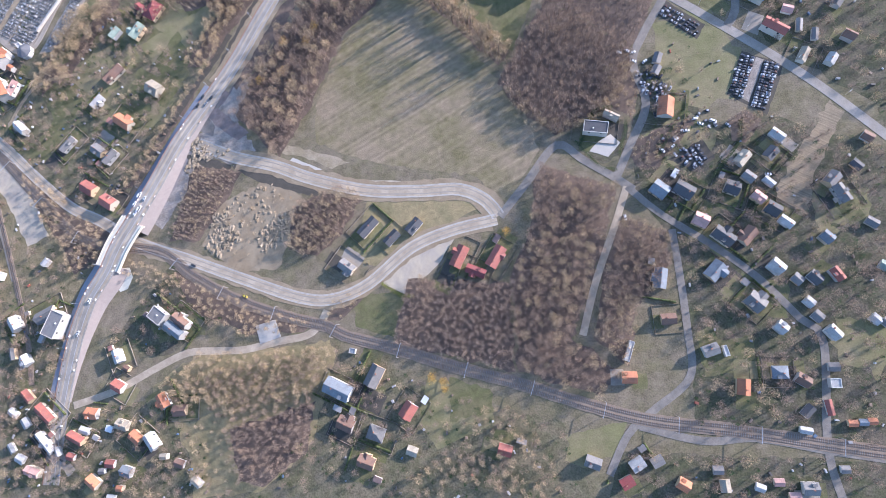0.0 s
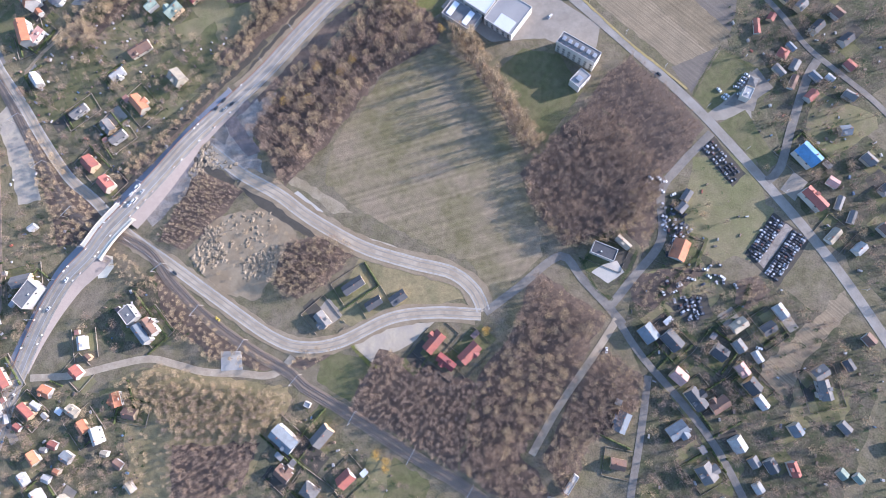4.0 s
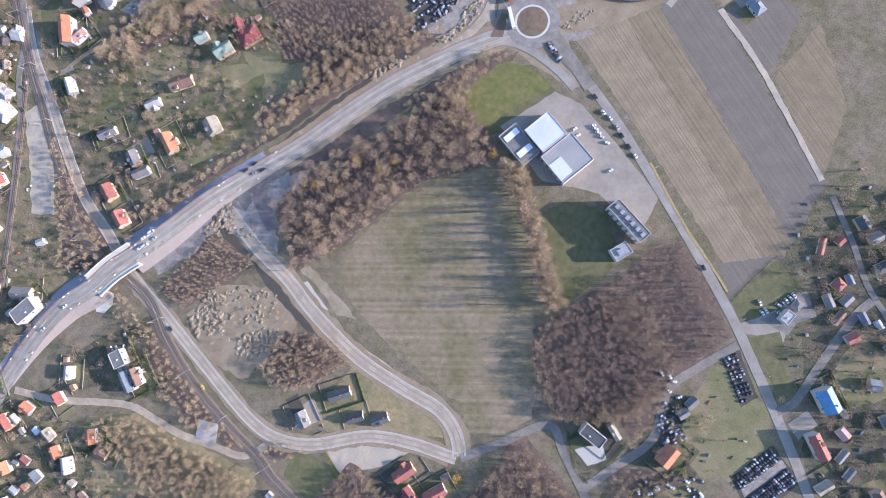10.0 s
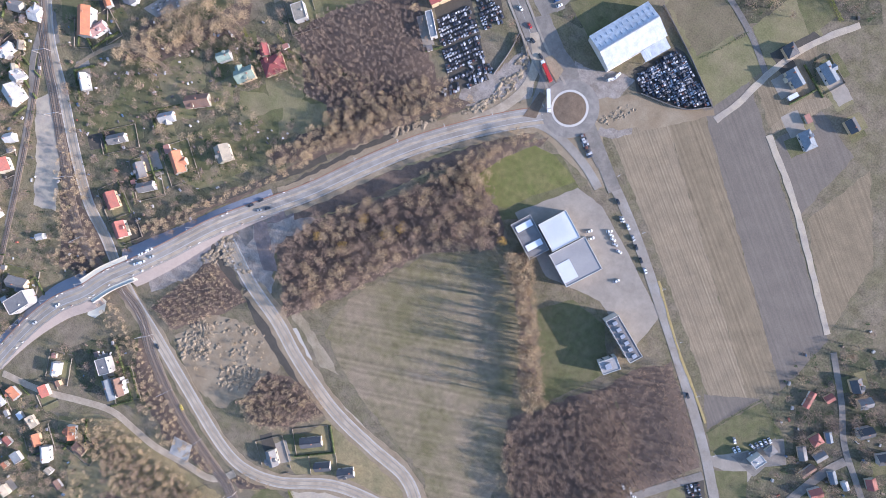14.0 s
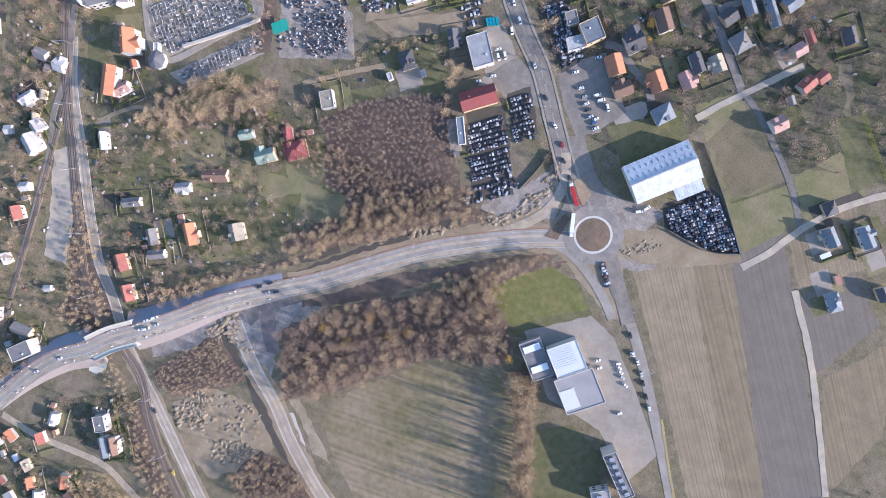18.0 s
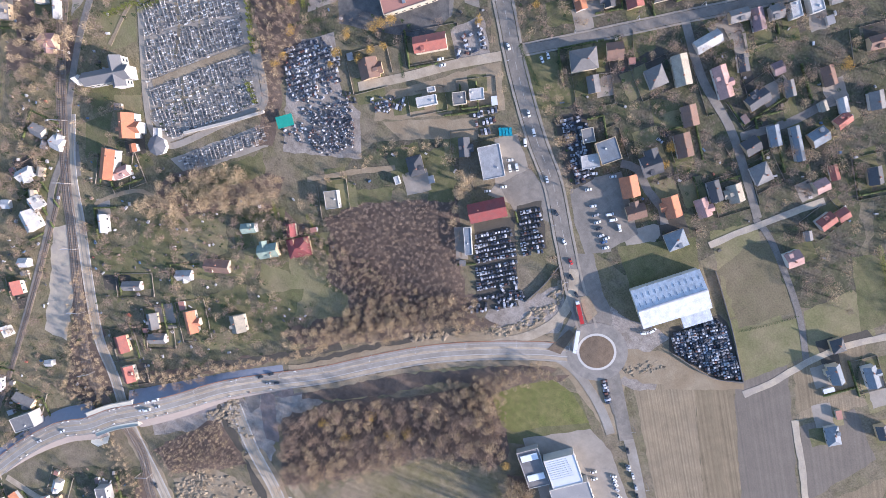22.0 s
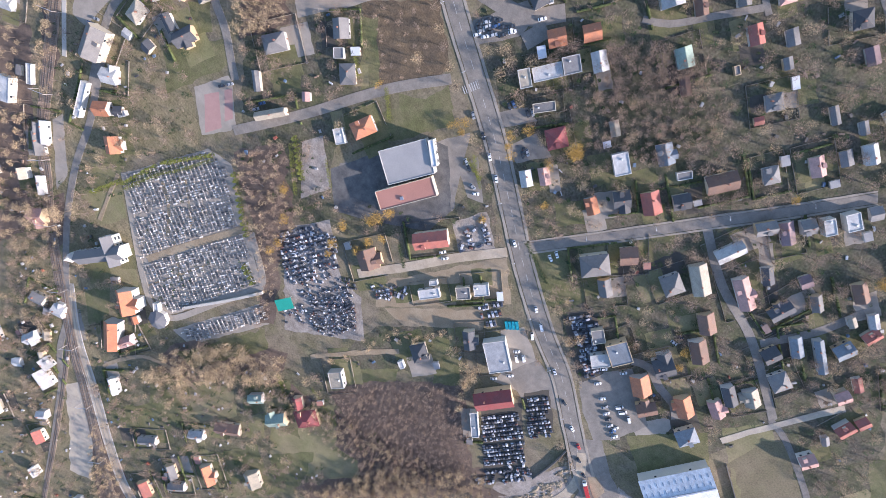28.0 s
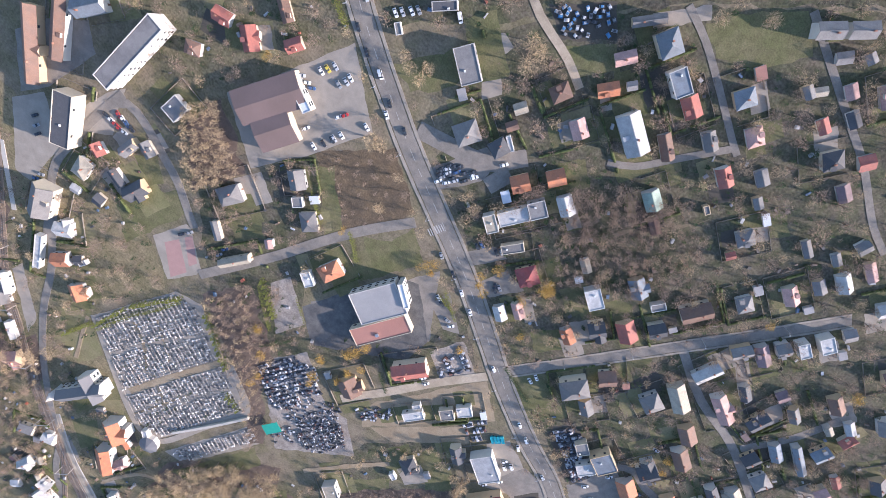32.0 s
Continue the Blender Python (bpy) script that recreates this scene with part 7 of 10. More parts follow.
# ---- scrapyards, cemetery, cars ----
def island_palette(name, stops, rough=0.5):
    m = bpy.data.materials.new(name)
    m.use_nodes = True
    n, l = m.node_tree.nodes, m.node_tree.links
    geo = n.new("ShaderNodeNewGeometry")
    ramp = n.new("ShaderNodeValToRGB")
    ramp.color_ramp.interpolation = 'CONSTANT'
    e = ramp.color_ramp.elements
    for i, (p, c) in enumerate(stops):
        k = e[i] if i < 2 else e.new(p)
        k.position, k.color = p, (*c, 1)
    l.new(geo.outputs["Random Per Island"], ramp.inputs[0])
    no = n.new("ShaderNodeTexNoise")
    no.inputs["Scale"].default_value = 3.0
    l.new(geo.outputs["Position"], no.inputs["Vector"])
    r = n.new("ShaderNodeMapRange")
    r.inputs["To Min"].default_value, r.inputs["To Max"].default_value = 0.7, 1.3
    l.new(no.outputs["Fac"], r.inputs["Value"])
    s = n.new("ShaderNodeVectorMath")
    s.operation = 'SCALE'
    l.new(ramp.outputs[0], s.inputs[0])
    l.new(r.outputs[0], s.inputs["Scale"])
    l.new(s.outputs[0], n["Principled BSDF"].inputs["Base Color"])
    n["Principled BSDF"].inputs["Roughness"].default_value = rough
    return m


SCRAP = island_palette("scrap_paint", [(0.0, (0.045, 0.045, 0.05)), (0.26, (0.12, 0.12, 0.125)), (0.46, (0.48, 0.48, 0.49)), (0.62, (0.045, 0.055, 0.08)), (0.76, (0.24, 0.24, 0.25)), (0.91, (0.15, 0.07, 0.05)), (0.95, (0.66, 0.66, 0.65))], 0.45)
STONE = island_palette("grave_stone", [(0.0, (0.11, 0.105, 0.10)), (0.16, (0.24, 0.235, 0.225)), (0.46, (0.44, 0.42, 0.39)), (0.62, (0.14, 0.135, 0.13)), (0.78, (0.34, 0.31, 0.275)), (0.93, (0.62, 0.60, 0.57))], 0.45)

JUNK = island_palette("junk_paint", [(0.0, (0.08, 0.08, 0.085)), (0.25, (0.50, 0.50, 0.50)), (0.5, (0.07, 0.20, 0.38)), (0.65, (0.25, 0.25, 0.25)), (0.9, (0.65, 0.65, 0.64))], 0.5)


def on_path(o):
    """Whether a spot lies on one of the cemetery's paths."""
    return any((((line - o) ** 2).sum(1)).min() < (half + 0.9) ** 2 for line, half in GRAVE_PATHS)


def rows_of(name, poly, angle, dx, dy, size, material, label, category, seed, keep=0.9, jig=0.2, turn=4, tall=None, stack=0.0):
    """Rows of low pieces (wrecked cars, graves) inside an outline, as one mesh."""
    rng = random.Random(seed)
    a = radians(angle)
    ux, uy = np.array([math.cos(a), math.sin(a)]), np.array([-math.sin(a), math.cos(a)])
    P = np.array(poly)
    c = P.mean(0)
    R = max(np.linalg.norm(p - c) for p in P)
    v, f = [], []

    def block(o, t, x0, x1, y0, y1, z0, z1, taper):
        k = len(v)
        ct, st = math.cos(t), math.sin(t)
        for z, s in ((z0, 1), (z1, taper)):
            for x, y in ((x0, y0), (x1, y0), (x1, y1), (x0, y1)):
                mx, my = (x0 + x1) / 2, (y0 + y1) / 2
                x, y = mx + (x - mx) * s, my + (y - my) * s
                v.append((o[0] + x * ct - y * st, o[1] + x * st + y * ct, z))
        for q in ((4, 5, 6, 7), (0, 1, 5, 4), (1, 2, 6, 5), (2, 3, 7, 6), (3, 0, 4, 7)):
            f.append(tuple(k + i for i in q))

    i = -R
    while i < R:
        j = -R
        while j < R:
            o = c + ux * (i + rng.uniform(-jig, jig)) + uy * (j + rng.uniform(-jig, jig))
            if inside(o, poly) and rng.random() < keep and not (name == "graves" and on_path(o)):
                t = a + radians(rng.gauss(0, turn))
                L, W, H = size[0] * rng.uniform(0.9, 1.08), size[1] * rng.uniform(0.92, 1.05), size[2]
                z = 0.15
                for lev in range(2 if rng.random() < stack else 1):
                    block(o, t, -L / 2, L / 2, -W / 2, W / 2, z, z + H * 0.6, 0.97)
                    if tall:
                        block(o, t, -L / 2, -L / 2 + 0.22, -W / 2, W / 2, z + H * 0.6, z + tall * rng.uniform(0.8, 1.2), 0.95)
                    else:
                        block(o, t, -L * 0.30, L * 0.2, -W * 0.44, W * 0.44, z + H * 0.6, z + H, 0.8)
                    z += H * 1.02
            j += dy
        i += dx
    return tagged(link_mesh(name, v, f, material), label, category, kind="stuff")


def dirn(p, q):
    return math.degrees(math.atan2(q[1] - p[1], q[0] - p[0]))


car_ang = dirn(*[(-187.2, 309.5), (-175.5, 333.0)])
CARSIZE = (4.2, 1.75, 1.4)
PACKED = (2.5, 1.55, 1.25)
rows_of("wrecked_cars", [(-197.7, 316.7), (-186.3, 339.6), (-167.6, 328.5), (-182.4, 303.8)], car_ang + 90, 3.4, 1.95, PACKED, SCRAP, "rows of wrecked cars in a yard", "cars", 1)
rows_of("wrecked_cars", [(-179.5, 301.5), (-166.2, 327.4), (-154.0, 319.4), (-166.9, 293.6)], car_ang + 90, 3.4, 1.95, PACKED, SCRAP, "rows of wrecked cars in a yard", "cars", 2)
rows_of("wrecked_cars", [(-157.5, 305.7), (-151.9, 317.9), (-142.2, 319.8), (-144.8, 300.9)], car_ang + 90, 5.6, 2.6, CARSIZE, SCRAP, "wrecked vans at the end of a yard", "cars", 3, 0.7)
rows_of("wrecked_cars", [(-192.5, 347.8), (-185.6, 362.2), (-163.4, 348.4), (-169.9, 334.3)], car_ang + 90, 3.5, 2.0, PACKED, SCRAP, "rows of wrecked cars beside the road", "cars", 4)
rows_of("wrecked_cars", [(-67.4, 379.0), (-56.6, 407.2), (-51.7, 408.6), (-42.8, 405.8), (-14.8, 395.2), (-29.0, 382.7), (-55.1, 372.3)], dirn(*[(-60.3, 376.7), (-48.5, 404.5)]) + 90, 2.7, 1.75, PACKED, SCRAP, "crowded rows of scrapped cars behind the warehouse", "cars", 5, 0.96, stack=0.3)
rows_of("wrecked_cars", [(-376.0, 291.1), (-364.8, 317.2), (-351.2, 321.5), (-335.4, 309.2), (-343.3, 297.2), (-339.7, 289.2), (-347.6, 272.1)], dirn(*[(-355.6, 272.6), (-346.0, 294.0)]) + 90, 3.6, 1.75, (2.8, 1.4, 1.2), SCRAP, "tight rows of scrapped cars", "cars", 6, 0.85, 0.35, 10)
rows_of("scrap_heap", [(-331.9, 278.5), (-330.3, 293.1), (-323.0, 306.9), (-303.3, 295.7), (-296.5, 288.5), (-304.0, 268.8), (-318.7, 263.6)], 50, 1.9, 1.7, (1.6, 0.9, 1.0), SCRAP, "tangled heaps of scrap metal", "scrap", 7, 0.85, 0.8, 50, stack=0.3)
rows_of("scrap_heap", [(-336.8, 254.5), (-335.3, 276.9), (-338.1, 293.5), (-332.6, 295.3), (-331.8, 276.0), (-322.1, 262.1), (-325.0, 247.9)], 20, 3.4, 3.0, (2.2, 1.2, 1.0), SCRAP, "loose scrap beside a gravel lane", "scrap", 71, 0.55, 1.0, 60)
rows_of("wrecked_cars", [(-219.4, 407.6), (-213.2, 419.0), (-180.0, 398.5), (-183.8, 387.3)], dirn(*[(-216.2, 407.2), (-209.9, 419.4)]), 3.6, 2.0, PACKED, SCRAP, "dark rows of wrecked cars in a yard", "cars", 8, 0.9, 0.4, 8, stack=0.2)
for outline, seed in (([(216.0, 157.8), (223.6, 155.1), (212.9, 122.8), (205.3, 125.3)], 9), ([(231.4, 152.0), (241.0, 147.3), (228.9, 111.5), (219.7, 114.9)], 39)):
    rows_of("stored_cars", outline, dirn((205.3, 125.3), (216.0, 157.8)) + 90, 3.6, 2.1, (3.0, 1.5, 1.3), SCRAP, "rows of stored cars in a fenced lot", "cars", seed, 0.92, 0.25, 6)
rows_of("wrecked_cars", [(163.0, 75.6), (184.0, 89.5), (190.4, 77.5), (180.1, 68.8)], 30, 4.4, 2.3, (3.4, 1.6, 1.3), SCRAP, "old cars crowded in a dark hedged yard", "cars", 40, 0.85, 0.6, 25)
rows_of("wrecked_cars", [(-264.3, 366.9), (-255.8, 380.6), (-241.0, 369.7), (-247.0, 358.2)], car_ang + 90, 6.0, 2.4, CARSIZE, SCRAP, "cars parked in a muddy yard", "cars", 10, 0.8)
rows_of("wrecked_cars", [(-311.1, 319.8), (-300.3, 339.1), (-292.6, 333.5), (-302.5, 317.3)], car_ang + 60, 5.4, 2.6, CARSIZE, SCRAP, "old cars in a yard", "cars", 11, 0.8)
rows_of("stored_goods", [(157.0, 193.6), (162.9, 201.9), (188.2, 182.2), (183.2, 173.6)], dirn(*[(157.0, 193.6), (183.2, 173.6)]), 3.4, 2.6, (2.4, 1.6, 1.2), SCRAP, "rows of stored goods on a dark strip", "goods", 21, 0.85, 0.3, 8)
rows_of("dumped_goods", [(144.3, 91.1), (174.7, 111.2), (193.2, 121.0), (198.7, 101.1), (186.9, 82.2), (165.2, 74.6)], 30, 7.5, 6.0, (3.4, 1.7, 1.3), SCRAP, "scattered pale scrap and vehicles on rough grass", "scrap", 22, 0.45, 2.0, 70)
rows_of("stored_cars", [(138.2, 144.7), (152.6, 149.6), (165.4, 131.0), (153.5, 116.2), (144.0, 129.4)], 60, 5.4, 2.6, CARSIZE, SCRAP, "cars crowded in a dealer's yard", "cars", 23, 0.8, 0.6, 15)
rows_of("wrecked_cars", [(-169.9, 334.3), (-164.0, 347.6), (-160.2, 346.2), (-165.5, 332.4)], car_ang + 90, 3.5, 2.0, PACKED, SCRAP, "row of wrecked cars at a yard's end", "cars", 24)
rows_of("building_material", [(-516.3, 332.0), (-505.3, 347.7), (-493.2, 339.5), (-500.9, 322.0)], 20, 6.0, 5.0, (2.0, 1.2, 0.8), SCRAP, "stacked materials in a house yard", "goods", 25, 0.5, 1.0, 40)
rows_of("stored_cars", [(-66.6, 323.0), (-65.6, 325.3), (-49.2, 317.2), (-49.5, 314.7)], dirn(*[(-65.5, 326.5), (-42.9, 315.8)]) + 90, 5.0, 2.2, CARSIZE, SCRAP, "line of parked cars beside the road", "cars", 32, 0.9)
rows_of("wrecked_cars", [(-308.1, 387.2), (-303.2, 404.2), (-286.0, 397.0), (-292.3, 377.9)], 70, 5.6, 2.8, CARSIZE, SCRAP, "old cars crowded in a muddy yard", "cars", 33, 0.7, 0.6, 25)
rows_of("junk_heap", [(-407.5, 560.5), (-388.5, 580.4), (-377.9, 572.1), (-393.4, 555.2)], 20, 3.0, 2.6, (2.4, 1.5, 1.2), JUNK, "heaps of blue and pale junk in a yard", "scrap", 31, 0.8, 1.2, 60, stack=0.3)
rows_of("wrecked_cars", [(-167.1, 286.1), (-156.5, 308.7), (-144.6, 318.8), (-141.4, 301.7), (-158.3, 278.8)], car_ang + 90, 4.2, 2.2, (3.4, 1.6, 1.3), SCRAP, "mixed wrecks at the muddy end of a yard", "cars", 41, 0.7, 0.7, 30)
rows_of("scrap_heap", [(-313.9, 316.6), (-302.3, 335.6), (-292.6, 332.7), (-301.7, 312.0)], 40, 3.0, 2.2, (2.6, 1.4, 1.2), SCRAP, "scrap piled beside a hut", "scrap", 42, 0.8, 0.8, 40)
rows_of("stored_cars", [(-223.5, 404.1), (-218.7, 416.8), (-196.3, 406.5), (-181.1, 399.0), (-186.1, 388.5)], dirn((-223.5, 404.1), (-218.3, 416.5)), 4.6, 2.2, CARSIZE, SCRAP, "dark cars crowded beside a hall", "cars", 43, 0.85, 0.4, 10)
rows_of("scrap_heap", [(-347.2, 281.8), (-342.0, 300.5), (-321.9, 312.0), (-314.3, 308.6), (-334.4, 293.0), (-335.7, 274.3)], 60, 3.2, 2.4, (2.4, 1.2, 1.0), SCRAP, "loose scrap along a yard's edge", "scrap", 44, 0.6, 0.9, 50)
grave_ang = dirn(*[(-445.5, 222.1), (-417.7, 283.5)])
GRAVE = (2.0, 0.95, 0.7)
rows_of("graves", [(-470.9, 237.7), (-443.5, 294.2), (-428.9, 294.9), (-397.3, 273.1), (-426.1, 199.9)], grave_ang, 3.1, 1.5, GRAVE, STONE, "dense rows of stone graves in the cemetery", "graves", 12, 0.92, 0.15, 3, 1.2)
rows_of("graves", [(-422.0, 198.6), (-392.9, 272.8), (-361.9, 255.3), (-385.6, 187.0), (-404.0, 186.5)], grave_ang, 3.1, 1.5, GRAVE, STONE, "dense rows of stone graves in the cemetery", "graves", 13, 0.86, 0.2, 3, 1.2)
rows_of("graves", [(-373.6, 179.8), (-347.8, 248.0), (-338.6, 242.2), (-360.9, 182.1)], grave_ang, 3.2, 1.5, GRAVE, STONE, "rows of stone graves in the lower cemetery", "graves", 14, 0.9, 0.1, 2, 1.2)

# rubble heaps on the waste ground
RUBBLE = island(mat("rubble_clay", (0.27, 0.215, 0.145), 0.95, 0.3, 0.3, 2.0, bump=0.1), 0.3)


def heaps(poly, n, rmin, rmax, label, seed):
    rng = random.Random(seed)
    v, f = [], []
    P = np.array(poly)
    while n:
        q = (rng.uniform(P[:, 0].min(), P[:, 0].max()), rng.uniform(P[:, 1].min(), P[:, 1].max()))
        if not inside(q, poly):
            continue
        n -= 1
        r, k, m = rng.uniform(rmin, rmax), len(v), 9
        run_dir, longer = rng.gauss(1.2, 0.5), rng.uniform(0.2, 1.6)
        for lev, (s, z) in enumerate(((1.0, -0.1), (0.7, 0.30), (0.3, 0.5))):
            for i in range(m):
                a = 2 * math.pi * i / m
                rr = r * s * rng.uniform(0.6, 1.25) * (1 + longer * math.cos(a - run_dir) ** 2)
                v.append((q[0] + math.cos(a) * rr, q[1] + math.sin(a) * rr, z * r * rng.uniform(0.7, 1.4)))
        for lev in range(2):
            for i in range(m):
                j = (i + 1) % m
                f.append((k + lev * m + i, k + lev * m + j, k + lev * m + m + j, k + lev * m + m + i))
        f.append(tuple(k + 2 * m + i for i in range(m)))
    return tagged(link_mesh("rubble_heaps", v, f, RUBBLE), label, "rubble", kind="stuff")


heaps([(-187.6, 0.6), (-184.9, 32.4), (-168.6, 32.1), (-159.4, 7.6), (-178.0, -6.3)], 130, 0.4, 1.7, "pale heaps of earth and rubble on waste ground", 3)
heaps([(-149.3, 8.7), (-131.5, 32.1), (-118.7, 32.5), (-119.6, 12.1), (-137.7, -1.8)], 120, 0.4, 1.5, "pale heaps of earth and rubble on waste ground", 4)
heaps([(-225.9, 88.5), (-221.5, 94.7), (-207.2, 92.4), (-193.5, 81.5), (-183.7, 84.4), (-177.7, 82.9), (-185.8, 80.4), (-205.3, 78.1)], 70, 0.5, 1.7, "dark churned earth heaps at the junction", 28)
heaps([(-218.3, 64.4), (-210.4, 87.1), (-196.7, 90.1), (-182.3, 78.7), (-196.0, 76.2), (-208.9, 61.9)], 60, 0.5, 1.6, "grey earth heaps beside the junction", 8)
heaps([(-194.8, 21.7), (-171.2, 45.4), (-135.5, 56.9), (-136.4, 31.6), (-163.8, 15.0)], 70, 0.4, 1.6, "low heaps of earth and rubble on waste ground", 9)
wood("scrub", [(-184.5, -0.0), (-177.4, 37.8), (-136.6, 58.7), (-116.2, 41.5), (-132.1, 24.3), (-150.5, -7.2)], 8.0, 2, 4, "low weedy scrub on waste ground", TWIG_PALE, wide=1.5, floor=False)
heaps([(-173.7, 231.4), (-150.9, 265.8), (-147.2, 262.8), (-168.5, 229.6)], 40, 0.6, 1.6, "pale stones beside the ditch", 5)
heaps([(-143.7, 270.5), (-132.8, 301.4), (-133.7, 324.9), (-139.8, 347.2), (-128.1, 338.6), (-121.5, 315.9), (-129.8, 289.8)], 110, 0.4, 1.4, "earth heaps beside the slip road", 6)
heaps([(-66.5, 336.5), (-57.2, 359.8), (-45.2, 363.5), (-55.7, 341.3)], 60, 0.3, 1.0, "earth heaps beside the roundabout", 7)

PAINTS = {'white': (0.72, 0.72, 0.71), 'dark': (0.03, 0.032, 0.036), 'grey': (0.26, 0.27, 0.28), 'red': (0.42, 0.035, 0.03), 'blue': (0.05, 0.10, 0.22), 'yellow': (0.62, 0.48, 0.06), 'silver': (0.45, 0.46, 0.47)}
TYRE = mat("tyre_rubber", (0.025, 0.025, 0.025), 0.8, 0.1, 2, 8)
RIM = mat("wheel_rim", (0.4, 0.4, 0.41), 0.35, 0.05, 2, 8, metal=0.8)
CAR_GLASS = mat("car_glass", (0.03, 0.04, 0.05), 0.08, 0.05, 2, 8, spec=0.6)
LAMP_WHITE = mat("headlamp", (0.6, 0.6, 0.58), 0.15, 0.02, 2, 8)
LAMP_RED = mat("tail_lamp", (0.35, 0.02, 0.02), 0.2, 0.02, 2, 8)


def loft(bm, sections):
    """Skin through cross-sections, each a list of points."""
    vs = [[bm.verts.new(p) for p in s] for s in sections]
    n = len(vs[0])
    for a, b in zip(vs, vs[1:]):
        for i in range(n):
            j = (i + 1) % n
            bm.faces.new((a[i], a[j], b[j], b[i]))
    bm.faces.new(vs[0][::-1])
    bm.faces.new(vs[-1])
    bmesh.ops.recalc_face_normals(bm, faces=bm.faces)


def make_car(colour, van=False):
    L, W = (5.2, 1.95) if van else (4.35, 1.78)
    root = tagged(new("van" if van else "car"), "%s %s standing on the road or a car park" % (colour, "delivery van" if van else "passenger car"), "van" if van else "car", "vehicles")
    paint = mat("paint_" + colour, PAINTS[colour], 0.28, 0.06, 1.0, 6.0, spec=0.6)
    bm = bmesh.new()
    w = W / 2
    loft(bm, [[(x, -w * k, 0.3), (x, w * k, 0.3), (x, w * k, z - 0.1), (x, w * k * 0.9, z), (x, -w * k * 0.9, z), (x, -w * k, z - 0.1)]
              for x, k, z in ((-L / 2, 0.86, 0.78), (-L / 2 + 0.2, 1, 0.92), (-0.2 * L, 1, 0.95), (0.25 * L, 1, 0.93), (L / 2 - 0.35, 0.98, 0.8), (L / 2, 0.82, 0.66))])
    part("body", bm, paint, root)
    top = 2.1 if van else 1.46
    bm = bmesh.new()
    xs = (-L * 0.47, -L * 0.44, L * 0.18, L * 0.33) if van else (-L * 0.42, -L * 0.27, L * 0.06, L * 0.24)
    loft(bm, [[(x, -w * k, 0.9), (x, w * k, 0.9), (x, w * k2, z), (x, -w * k2, z)] for x, k, k2, z in ((xs[0], 0.9, 0.86, 0.95), (xs[1], 0.93, 0.78, top - 0.06), (xs[2], 0.93, 0.78, top - 0.04), (xs[3], 0.9, 0.86, 0.95))])
    part("window_band", bm, CAR_GLASS, root)
    bm = bmesh.new()
    loft(bm, [[(x, -w * k, top - 0.07), (x, w * k, top - 0.07), (x, w * k * 0.93, z), (x, -w * k * 0.93, z)] for x, k, z in ((xs[1] - 0.05, 0.78, top - 0.04), (xs[1] + 0.2, 0.8, top), (xs[2] - 0.2, 0.8, top), (xs[2] + 0.05, 0.78, top - 0.04))])
    part("car_roof", bm, paint, root)
    for sx in (-1, 1):
        for sy in (-1, 1):
            bm = bmesh.new()
            bmesh.ops.create_cone(bm, cap_ends=True, segments=10, radius1=0.32, radius2=0.32, depth=0.2, matrix=pose(sx * L * 0.31, sy * (w - 0.1), 0.32, 90))
            wheel = part("wheel", bm, TYRE, root)
            bm = bmesh.new()
            bmesh.ops.create_cone(bm, cap_ends=True, segments=8, radius1=0.19, radius2=0.19, depth=0.03, matrix=pose(sx * L * 0.31, sy * (w + 0.006), 0.32, 90))
            part("rim", bm, RIM, wheel)
    for sy in (-0.62, 0.62):
        part("headlight", boxes((L / 2 - 0.16, L / 2 - 0.02, sy * w - 0.16, sy * w + 0.16, 0.55, 0.7)), LAMP_WHITE, root)
        part("tail_light", boxes((-L / 2 - 0.01, -L / 2 + 0.1, sy * w - 0.14, sy * w + 0.14, 0.6, 0.78)), LAMP_RED, root)
    return root


CARS = {}


def car(x, y, rot, colour, z=0.0):
    van = colour == 'van'
    key = colour
    m = pose(x, y, z, 0, 0, rot)
    if key not in CARS:
        CARS[key] = make_car('white' if van else colour, van)
        CARS[key].matrix_basis = m
        return CARS[key]
    return copy_thing(CARS[key], m)


def truck(x, y, rot, colour, label):
    root = tagged(new("truck"), label, "truck")
    root.matrix_basis = pose(x, y, 0.3, 0, 0, rot)
    part("trailer", boxes((-8.2, 5.0, -1.25, 1.25, 1.1, 3.9)), mat("paint_" + colour, PAINTS[colour], 0.4, 0.06, 1.0, 6.0), root)
    part("chassis", boxes((-8.0, 7.6, -0.5, 0.5, 0.7, 1.1)), TYRE, root)
    part("cab", boxes((5.5, 7.8, -1.2, 1.2, 0.6, 3.2), (5.5, 7.4, -1.1, 1.1, 3.2, 3.6)), mat("paint_white", PAINTS['white'], 0.28, 0.06, 1.0, 6.0, spec=0.6), root)
    part("windscreen", boxes((7.8, 7.83, -1.05, 1.05, 1.9, 2.9)), CAR_GLASS, root)
    for x_ in (-6.6, -5.3, -4.0, 3.6, 6.7):
        for s in (-1.05, 1.05):
            bm = bmesh.new()
            bmesh.ops.create_cone(bm, cap_ends=True, segments=12, radius1=0.5, radius2=0.5, depth=0.32, matrix=pose(x_, s, 0.5, 90))
            part("wheel", bm, TYRE, root)
    return root


def road_level(x, y):
    q = np.array((x, y))
    k = int(np.argmin([np.linalg.norm(p - q) for p in main_line]))
    return rise_of[k] + 0.27 if np.linalg.norm(main_line[k] - q) < 8.5 else (0.2 if any(((ln - q) ** 2).sum(1).min() < (hw + 2) ** 2 for ln, hw in ROADS) else 0.1)


